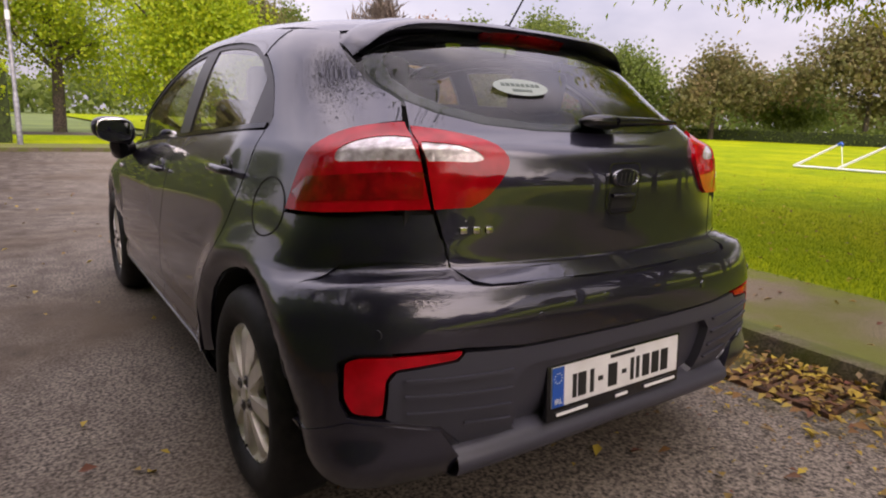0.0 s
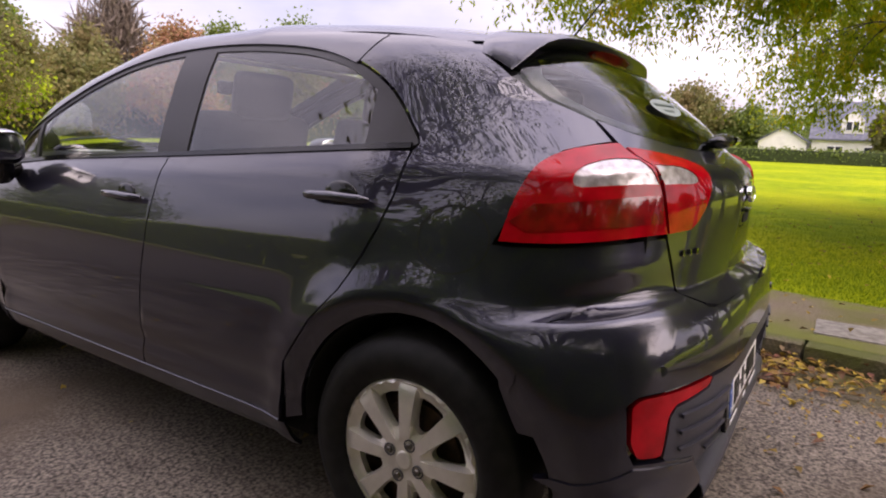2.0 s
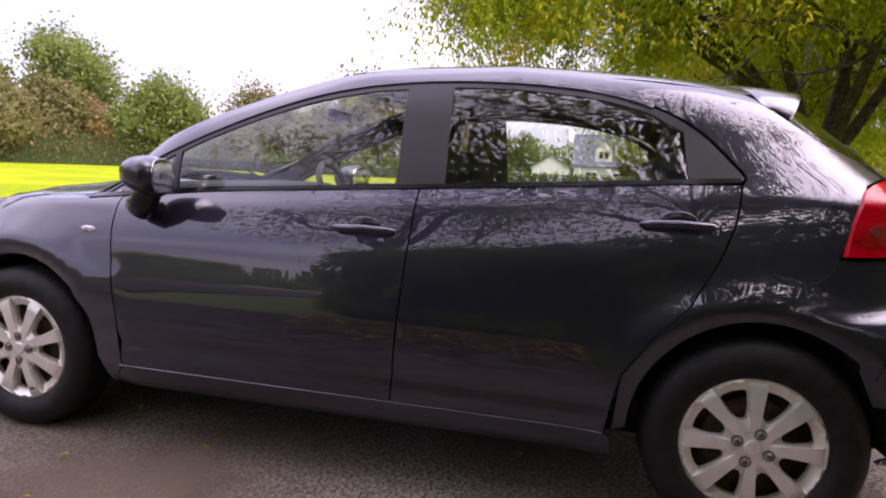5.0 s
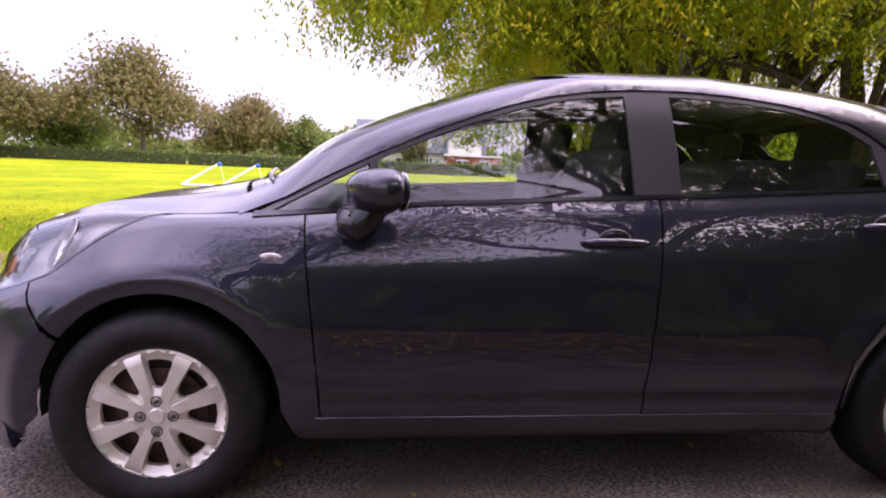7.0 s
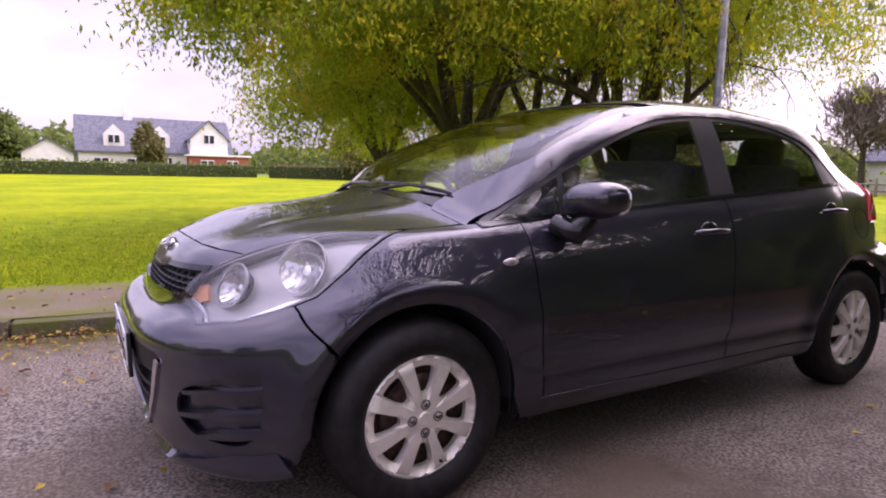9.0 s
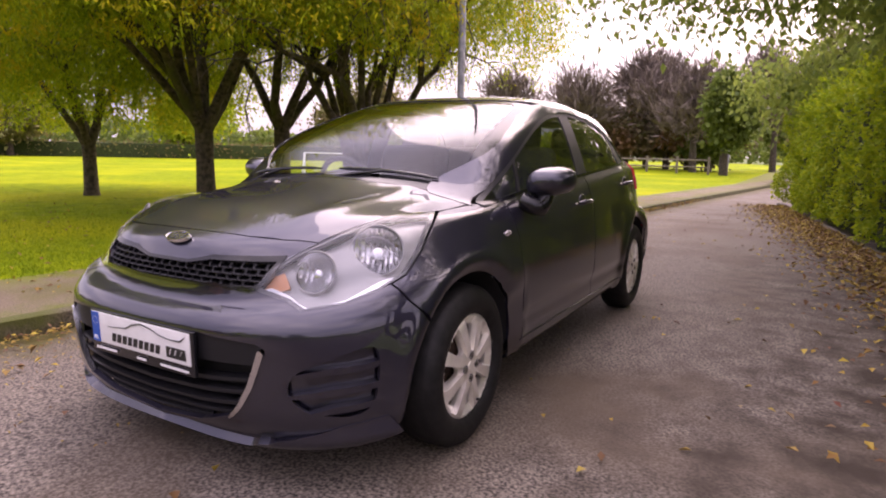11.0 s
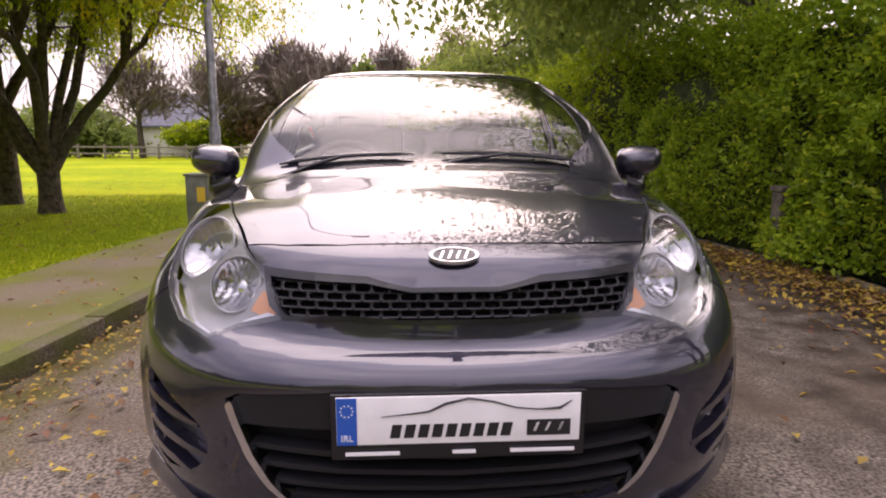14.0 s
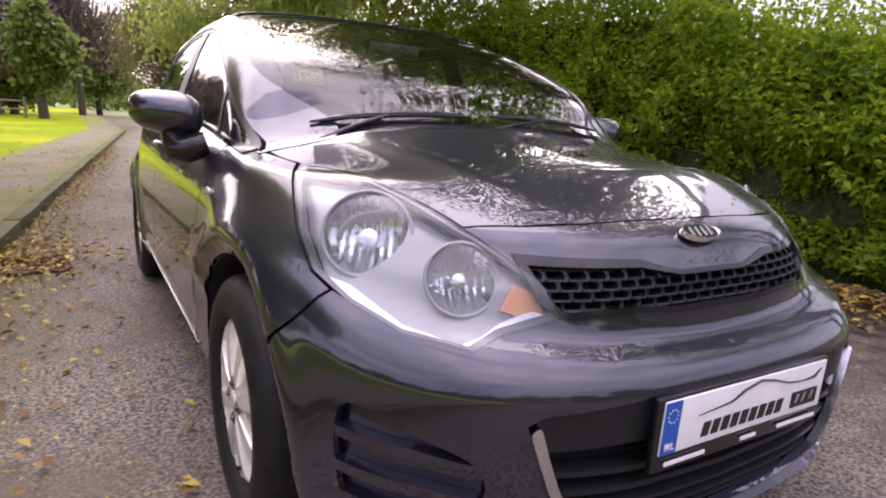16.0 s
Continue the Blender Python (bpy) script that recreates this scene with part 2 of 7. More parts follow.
def tube_bm(points, radius, sides=8, bm=None, taper=None, cap=True):
    """A round bar along points; radius may be a list."""
    bm = bm or bmesh.new()
    pts = [Vector(p) for p in points]
    rings = []
    for k, p in enumerate(pts):
        d = (pts[min(k + 1, len(pts) - 1)] - pts[max(k - 1, 0)]).normalized()
        u = d.orthogonal().normalized() if k == 0 else (rings[-1][1] - d * rings[-1][1].dot(d)).normalized()
        v = d.cross(u)
        r = radius[k] if isinstance(radius, (list, tuple)) else radius
        rings.append(([bm.verts.new(p + (u * math.cos(2 * math.pi * i / sides) + v * math.sin(2 * math.pi * i / sides)) * r) for i in range(sides)], u))
    for (a, _), (b, _) in zip(rings, rings[1:]):
        for i in range(sides):
            bm.faces.new((a[i], a[(i + 1) % sides], b[(i + 1) % sides], b[i]))
    if cap:
        bm.faces.new(rings[0][0][::-1])
        bm.faces.new(rings[-1][0])
    return bm


def inside(poly, p):
    """Even-odd test of points p (n, 2) against a polygon."""
    poly, p = np.asarray(poly, float), np.asarray(p, float)
    out = np.zeros(len(p), bool)
    a, b = poly, np.roll(poly, -1, 0)
    for (x1, y1), (x2, y2) in zip(a, b):
        hit = (y1 > p[:, 1]) != (y2 > p[:, 1])
        if y1 != y2:
            out ^= hit & (p[:, 0] < (x2 - x1) * (p[:, 1] - y1) / (y2 - y1) + x1)
    return out


def dense(poly, res):
    out = []
    for a, b in zip(poly, poly[1:] + poly[:1]):
        a, b = np.array(a, float), np.array(b, float)
        n = max(1, int(math.ceil(np.linalg.norm(b - a) / res)))
        out += [tuple(a + (b - a) * k / n) for k in range(n)]
    return out


def rounded(poly, r, n=4):
    """The polygon with its corners cut to curves of about r."""
    out = []
    for k, p in enumerate(poly):
        p, a, b = np.array(p, float), np.array(poly[k - 1], float), np.array(poly[(k + 1) % len(poly)], float)
        la, lb = np.linalg.norm(a - p), np.linalg.norm(b - p)
        pa, pb = p + (a - p) * min(r / la, 0.45), p + (b - p) * min(r / lb, 0.45)
        for i in range(n + 1):
            t = i / n
            out.append(tuple((1 - t) ** 2 * pa + 2 * t * (1 - t) * p + t * t * pb))
    return out


def glide(pts, n):
    """A smooth curve through points, n steps from each to the next."""
    p = np.array([pts[0]] + list(pts) + [pts[-1]], float)
    out = []
    for k in range(1, len(p) - 2):
        a, b, c, d = p[k - 1:k + 3]
        for i in range(n):
            t = i / n
            out.append(tuple(0.5 * (2 * b + (c - a) * t + (2 * a - 5 * b + 4 * c - d) * t * t + (3 * b - a - 3 * c + d) * t ** 3)))
    return out + [tuple(pts[-1])]


def flat_mesh(poly, holes=(), res=0.02):
    """Triangles that fill a polygon less its holes: points, faces and outlines."""
    loops = [dense(list(poly), res)] + [dense(list(h), res) for h in holes]
    pts, edges = [], []
    for lp in loops:
        s = len(pts)
        pts += lp
        edges += [(s + k, s + (k + 1) % len(lp)) for k in range(len(lp))]
    arr = np.array(loops[0])
    lo, hi = arr.min(0), arr.max(0)
    gx, gy = np.meshgrid(np.arange(lo[0], hi[0], res), np.arange(lo[1], hi[1], res))
    grid = np.stack([gx.ravel() + 0.0013, gy.ravel() + 0.0017], 1)
    ok = inside(loops[0], grid)
    for h in loops[1:]:
        ok &= ~inside(h, grid)
    grid = grid[ok]
    border = np.array(pts)
    if len(grid):
        near = np.full(len(grid), 9.0)
        for k in range(0, len(border), 400):
            near = np.minimum(near, np.sqrt(((grid[:, None] - border[None, k:k + 400]) ** 2).sum(-1)).min(1))
        grid = grid[near > res * 0.45]
    allp = [Vector(p) for p in pts] + [Vector(p) for p in grid]
    v, e, f, *_ = delaunay_2d_cdt(allp, edges, [], 0, 1e-6)
    v = np.array([tuple(q) for q in v])
    f = np.array([q[:3] for q in f])
    c = v[f].mean(1)
    ok = inside(loops[0], c)
    for h in loops[1:]:
        ok &= ~inside(h, c)
    return v, f[ok]


# ---------------------------------------------------------------- the car's outer form
# Lines round half the body, from below upwards: half width, front, where the front begins to round, its fullness,
# rear, where it begins to round, its fullness, heights along the side, height at the nose and at the tail.
LINES = [
    (0.745, 1.94, 0.80, 4.2, -1.74, -1.0, 2.7, [(0, 0.18)], 0.185, 0.25),
    (0.805, 2.035, 0.80, 4.0, -1.885, -1.0, 2.7, [(0, 0.235)], 0.225, 0.30),
    (0.832, 2.085, 0.80, 3.9, -1.940, -1.0, 2.7, [(0, 0.36)], 0.33, 0.40),
    (0.838, 2.100, 0.80, 3.8, -1.955, -1.0, 2.65, [(0, 0.50)], 0.46, 0.50),
    (0.836, 2.112, 0.80, 3.6, -1.955, -1.0, 2.55, [(0, 0.60)], 0.585, 0.59),
    (0.828, 2.086, 0.80, 3.4, -1.935, -1.0, 2.4, [(0, 0.68)], 0.630, 0.655),
    (0.820, 2.026, 0.80, 3.1, -1.880, -1.0, 2.2, [(0, 0.745), (-1.5, 0.735)], 0.657, 0.680),
    (0.811, 2.008, 0.80, 2.9, -1.885, -1.0, 2.1, [(1.4, 0.775), (0, 0.79), (-1.2, 0.82)], 0.745, 0.78),
    (0.788, 1.962, 0.80, 2.8, -1.890, -1.0, 2.05, [(1.6, 0.812), (0.9, 0.840), (0, 0.865), (-1.1, 0.920), (-1.5, 0.930)], 0.815, 0.90),
    (0.765, 1.72, 0.80, 3.0, -1.875, -1.0, 2.1, [(1.4, 0.865), (0.9, 0.880), (0, 0.930), (-1.1, 0.995), (-1.5, 1.0)], 0.885, 0.975),
    (0.742, 1.13, 0.72, 5.0, -1.800, -1.0, 2.2, [(1.1, 0.885), (0.5, 0.935), (-0.35, 0.985), (-1.21, 1.045), (-1.6, 1.05)], 0.985, 1.035),
    (0.700, 0.83, 0.35, 4.2, -1.700, -0.95, 2.5, [(0, 1.155)], 1.150, 1.15),
    (0.640, 0.47, 0.00, 3.6, -1.530, -0.85, 2.7, [(0.2, 1.300), (-1.2, 1.290)], 1.310, 1.28),
    (0.585, 0.24, -0.10, 3.2, -1.430, -0.80, 2.8, [(0.1, 1.370), (-0.5, 1.378), (-1.2, 1.340)], 1.385, 1.340),
    (0.480, 0.08, -0.15, 3.0, -1.370, -0.75, 2.8, [(0, 1.412), (-0.5, 1.424), (-1.2, 1.378)], 1.415, 1.368),
    (0.260, -0.08, -0.3, 2.5, -1.25, -0.7, 2.5, [(0, 1.438), (-0.5, 1.448), (-1.2, 1.405)], 1.436, 1.392),
    (0.0006, -0.25, -0.4, 2.2, -1.05, -0.6, 2.2, [(0, 1.446), (-0.5, 1.455), (-1.1, 1.42)], 1.447, 1.42),
]
WHEELBASE, WHEEL_Z, TRACK_X = 1.285, 0.306, 0.838


def line_points(L, nf=70, ns=46, nr=64):
    W, Yf, yfc, ef, Yr, yrc, er, zt, zf, zr = L
    tab = sorted(zt)
    ty, tz = [p[0] for p in tab], [p[1] for p in tab]
    th = np.linspace(0, math.pi / 2, nf)
    fx, fy = W * np.sin(th) ** (2 / ef), yfc + (Yf - yfc) * np.cos(th) ** (2 / ef)
    fz = np.interp(fy, ty, tz) + (zf - np.interp(Yf, ty, tz)) * (1 - (fx / W) ** 2)
    sy = np.linspace(yfc, yrc, ns + 2)[1:-1]
    th = np.linspace(math.pi / 2, 0, nr)
    rx, ry = W * np.sin(th) ** (2 / er), yrc + (Yr - yrc) * np.cos(th) ** (2 / er)
    rz = np.interp(ry, ty, tz) + (zr - np.interp(Yr, ty, tz)) * (1 - (rx / W) ** 2)
    return np.concatenate([np.stack([fx, fy, fz], 1), np.stack([np.full(ns, W), sy, np.interp(sy, ty, tz)], 1), np.stack([rx, ry, rz], 1)])


def body_form(sub=8):
    P = np.array([line_points(L) for L in LINES])
    d = np.diff(P, axis=0)
    m = np.zeros_like(P)
    same = d[:-1] * d[1:] > 0
    m[1:-1] = np.where(same, 2 * d[:-1] * d[1:] / np.where(same, d[:-1] + d[1:], 1), 0)
    m[0], m[-1] = d[0], d[-1]
    rows = []
    for k in range(len(P) - 1):
        for s in range(sub):
            t = s / sub
            rows.append((2 * t**3 - 3 * t**2 + 1) * P[k] + (t**3 - 2 * t**2 + t) * m[k] + (-2 * t**3 + 3 * t**2) * P[k + 1] + (t**3 - t**2) * m[k + 1])
    rows.append(P[-1])
    G = np.array(rows)
    # the flares round the wheel openings
    for yc in (WHEELBASE, -WHEELBASE):
        r = np.hypot(G[..., 1] - yc, G[..., 2] - WHEEL_Z)
        fold = np.clip((0.405 - r) / 0.06, 0, 1)
        lift = (0.018 * np.exp(-(((r - 0.415) / 0.06) ** 2)) - 0.022 * fold * fold * (3 - 2 * fold)) * (G[..., 0] > 0.55)
        G[..., 0] += lift
    return G


FORM = body_form()
ROWS_N, COLS_N = FORM.shape[:2]
form_v = FORM.reshape(-1, 3)
form_f = []
for i in range(ROWS_N - 1):
    for j in range(COLS_N - 1):
        a, b, c, d = i * COLS_N + j, i * COLS_N + j + 1, (i + 1) * COLS_N + j + 1, (i + 1) * COLS_N + j
        form_f += [(a, b, c), (a, c, d)]
form_f = np.array(form_f)
fn = np.cross(form_v[form_f[:, 1]] - form_v[form_f[:, 0]], form_v[form_f[:, 2]] - form_v[form_f[:, 0]])
form_n = np.zeros_like(form_v)
for k in range(3):
    np.add.at(form_n, form_f[:, k], fn)
grid_n = form_n.reshape(ROWS_N, COLS_N, 3)
grid_n[:, 0, 0] = grid_n[:, -1, 0] = 0
form_n /= np.linalg.norm(form_n, axis=1, keepdims=True) + 1e-12
if form_n[COLS_N * 30 + 90][0] < 0:
    form_n *= -1
form_f = np.concatenate([form_f, form_f[:, ::-1] + len(form_v)])
form_v = np.concatenate([form_v, form_v * [-1, 1, 1]])
form_n = np.concatenate([form_n, form_n * [-1, 1, 1]])
BODY = BVHTree.FromPolygons([tuple(v) for v in form_v], [tuple(int(x) for x in f) for f in form_f])


def normal_at(p, index):
    a, b, c = (form_v[k] for k in form_f[index])
    v0, v1, v2 = b - a, c - a, np.array(p) - a
    d00, d01, d11, d20, d21 = v0 @ v0, v0 @ v1, v1 @ v1, v2 @ v0, v2 @ v1
    den = d00 * d11 - d01 * d01
    if abs(den) < 1e-16:
        n = form_n[form_f[index][0]]
    else:
        v, w = (d11 * d20 - d01 * d21) / den, (d00 * d21 - d01 * d20) / den
        n = form_n[form_f[index]].T @ np.array([1 - v - w, v, w])
    return n / (np.linalg.norm(n) + 1e-12)


SIDE, REAR, FRONT, TOP = (-1, 0, 0), (0, 1, 0), (0, -1, 0), (0, 0, -1)


def frame_of(way):
    d = Vector(way).normalized()
    up = Vector((0, 1, 0)) if abs(d.z) > 0.9 else Vector((0, 0, 1))
    v = (up - d * up.dot(d)).normalized()
    return d, d.cross(v), v


def to_plane(pts, way, snap=False):
    d, u, v = frame_of(way)
    out = []
    pts = [Vector(p) for p in pts]
    if snap:
        fine = []
        for a, b in zip(pts, pts[1:] + pts[:1]):
            n = max(1, int((b - a).length / (0.006 if abs(a.x) < 1e-3 and abs(b.x) < 1e-3 else 0.03)))
            for k in range(n):
                p = BODY.find_nearest(a.lerp(b, k / n))[0]
                if abs(a.x) < 1e-3 and (abs(b.x) < 1e-3 or k == 0):
                    p.x = 0.0
                fine.append(p)
        pts = fine
    for p in pts:
        out.append((p.dot(u), p.dot(v)))
    return out


def panel(name, pts, way, material, parent, holes=(), res=0.022, lift=0.0, depth=0.012, both="mirror", label="", snap=False, relief=None, edge_material=None):
    """A sheet of the body: an outline laid on the form along a direction, with a turned-in rim. both: mirror (one mesh across the
    middle), pair (a second object on the other side), one."""
    d, u, v = frame_of(way)
    poly = to_plane(pts, way, snap)
    cuts = [to_plane(h, way, snap) for h in holes]
    flat, faces = flat_mesh(poly, cuts, res)
    co, no = [], []
    for a, b in flat:
        o = u * float(a) + v * float(b) - d * 6
        loc, n, idx, dist = BODY.ray_cast(o, d)
        if loc is None:
            loc, n, idx, dist = BODY.find_nearest(o + d * 5.2)
        nn = normal_at(loc, idx)
        if both == "mirror" and loc.x < -0.002:
            loc.x, nn = -loc.x, nn * [-1, 1, 1]
        elif both == "mirror" and loc.x < 0.0015:
            loc.x, nn = 0.0, nn * [0, 1, 1]
            nn = nn / np.linalg.norm(nn)
        h = lift + (relief(loc) if relief else 0.0)
        co.append(np.array(loc) + nn * h)
        no.append(nn)
    co, no = np.array(co), np.array(no)
    if relief:
        fv = np.cross(co[faces[:, 1]] - co[faces[:, 0]], co[faces[:, 2]] - co[faces[:, 0]])
        acc = np.zeros_like(co)
        for k in range(3):
            np.add.at(acc, faces[:, k], fv)
        acc *= np.sign((acc * no).sum(1, keepdims=True))
        bent = acc / (np.linalg.norm(acc, axis=1, keepdims=True) + 1e-12)
        if both == "mirror":
            bent[co[:, 0] < 1e-4] *= [0, 1, 1]
        no = np.where(np.linalg.norm(bent, axis=1, keepdims=True) > 0.5, bent, no)
    # faces look outwards
    f0 = faces[len(faces) // 2]
    if np.cross(co[f0[1]] - co[f0[0]], co[f0[2]] - co[f0[0]]) @ no[f0[0]] < 0:
        faces = faces[:, ::-1]
    count = {}
    for f in faces:
        for k in range(3):
            count.setdefault(tuple(sorted((int(f[k]), int(f[(k + 1) % 3])))), []).append((int(f[k]), int(f[(k + 1) % 3])))
    rim = [e[0] for e in count.values() if len(e) == 1]
    verts, norms, out = [tuple(p) for p in co], [tuple(n) for n in no], [tuple(int(x) for x in f) for f in faces]
    for a, b in rim:
        if both == "mirror" and abs(co[a][0]) < 1e-3 and abs(co[b][0]) < 1e-3:
            continue
        side = np.cross(co[b] - co[a], no[a])
        side /= np.linalg.norm(side) + 1e-12
        s = len(verts)
        for q in (co[a], co[b], co[b] - no[b] * depth, co[a] - no[a] * depth):
            verts.append(tuple(q))
            norms.append(tuple(side))
        out.append((s + 1, s, s + 3, s + 2))
    V, N = np.array(verts), np.array(norms)
    flip = np.array([-1, 1, 1])

    def make(V, N, F):
        me = bpy.data.meshes.new(name)
        me.from_pydata([tuple(x) for x in V], [], F)
        me.update()
        me.shade_smooth()
        me.normals_split_custom_set_from_vertices([tuple(x) for x in N])
        ob = link(name, me, material, parent, label)
        return ob

    back = [tuple(reversed(f)) for f in out]
    if both == "mirror":
        k = len(V)
        return make(np.concatenate([V, V * flip]), np.concatenate([N, N * flip]), out + [tuple(i + k for i in f) for f in back])
    if both == "pair":
        return make(V * flip, N * flip, back), make(V, N, out)
    return make(V, N, out)


def sd(pairs):
    return [(0.8, y, z) for y, z in pairs]


def rr(pairs):
    return [(x, -1.9, z) for x, z in pairs]


def arc(yc, r, a0, a1, n=18, zc=WHEEL_Z + 0.012):
    return [(yc + r * math.cos(radians(a0 + (a1 - a0) * k / n)), zc + r * math.sin(radians(a0 + (a1 - a0) * k / n))) for k in range(n + 1)]


def on_body(p, way=None):
    """The place and normal on the form nearest to p, or met from outside along a direction."""
    if way:
        d = Vector(way).normalized()
        loc, n, idx, _ = BODY.ray_cast(Vector(p) - d * 3, d)
    else:
        loc, n, idx, _ = BODY.find_nearest(Vector(p))
    return Vector(loc), Vector(normal_at(loc, idx))


def S(y, z):
    return tuple(on_body((3, y, z), (-1, 0, 0))[0])


def R(x, z):
    return tuple(on_body((x, -4, z), (0, 1, 0))[0])


def ease(a, b, v):
    t = np.clip((v - a) / (b - a), 0, 1)
    return t * t * (3 - 2 * t)


def drawn_out(p):
    """The final pull of the whole body: fuller flanks and rear corners, a raised tail, a low and short nose."""
    x, y, z = p[:, 0], p[:, 1], p[:, 2]
    ax = np.abs(x)
    low = 1 - ease(1.0, 1.2, z)
    tail, tail_z, nose = ease(-1.15, -1.75, y), ease(-1.45, -1.8, y), ease(1.40, 1.95, y)
    room = np.clip(1 - (ax / 0.87) ** 6, 0, 1)
    back = 1.45 + 0.17 * (1 - ease(0.62, 0.75, z))
    nx = x * (1 + 0.032 * ease(0.5, 0.8, ax) * low + 0.245 * tail * low * room)
    turn_y = tail + (ease(-1.55, -1.80, y) - tail) * (1 - ease(0.65, 0.80, z))
    ny = y - turn_y * low * (0.09 * np.minimum((ax / 0.6) ** 2, 1.25) - 0.028) - 0.050 * ease(0.0, 0.33, y - back)
    nz = z + tail_z * np.interp(z, [0.30, 0.48, 0.58, 0.67, 0.85, 1.0, 1.2], [0, 0.007, 0.043, 0.065, 0.026, 0.034, 0])
    nz = nz + nose * np.interp(z, [0.0, 0.19, 0.356, 0.46, 0.6, 0.706, 0.79, 0.83, 0.93], [0, -0.04, -0.06, -0.053, -0.055, -0.045, -0.046, -0.03, 0])
    return np.stack([nx, ny, nz], 1)


STIFF = ("plate_holder", "front_badge", "rear_badge", "model_badge", "gate_handle", "gate_grip", "handle_frame", "parking_sensor", "window_sticker", "reflector", "door_mirror", "door_handle", "handle_cup")


def pull_parts(ob, shift=None):
    """Draw out the meshes of the body and turn their normals with them; small fittings move whole, the wheels stay."""
    for child in ob.children:
        kind = child.name.split(".")[0]
        if kind == "wheel":
            continue
        me = child.data
        v = np.empty(len(me.vertices) * 3)
        me.vertices.foreach_get("co", v)
        v = v.reshape(-1, 3)
        whole = shift
        if whole is None and kind in STIFF:
            mid = (v.min(0) + v.max(0))[None] / 2
            whole = drawn_out(mid) - mid
        if whole is not None:
            me.vertices.foreach_set("co", (v + whole).ravel())
            me.update()
            pull_parts(child, whole)
            continue
        own = me.has_custom_normals
        if own:
            loop_v = np.empty(len(me.loops), int)
            me.loops.foreach_get("vertex_index", loop_v)
            nor = np.array([tuple(c.vector) for c in me.corner_normals])
            e = 1e-4
            jac = np.stack([(drawn_out(v + d) - drawn_out(v - d)) / (2 * e) for d in np.eye(3) * e], 2)
            turn = np.linalg.inv(jac).transpose(0, 2, 1)
            nor = np.einsum("nij,nj->ni", turn[loop_v], nor)
            nor /= np.linalg.norm(nor, axis=1, keepdims=True) + 1e-12
        me.vertices.foreach_set("co", drawn_out(v).ravel())
        me.update()
        if own:
            me.normals_split_custom_set([tuple(n) for n in nor])
        pull_parts(child)


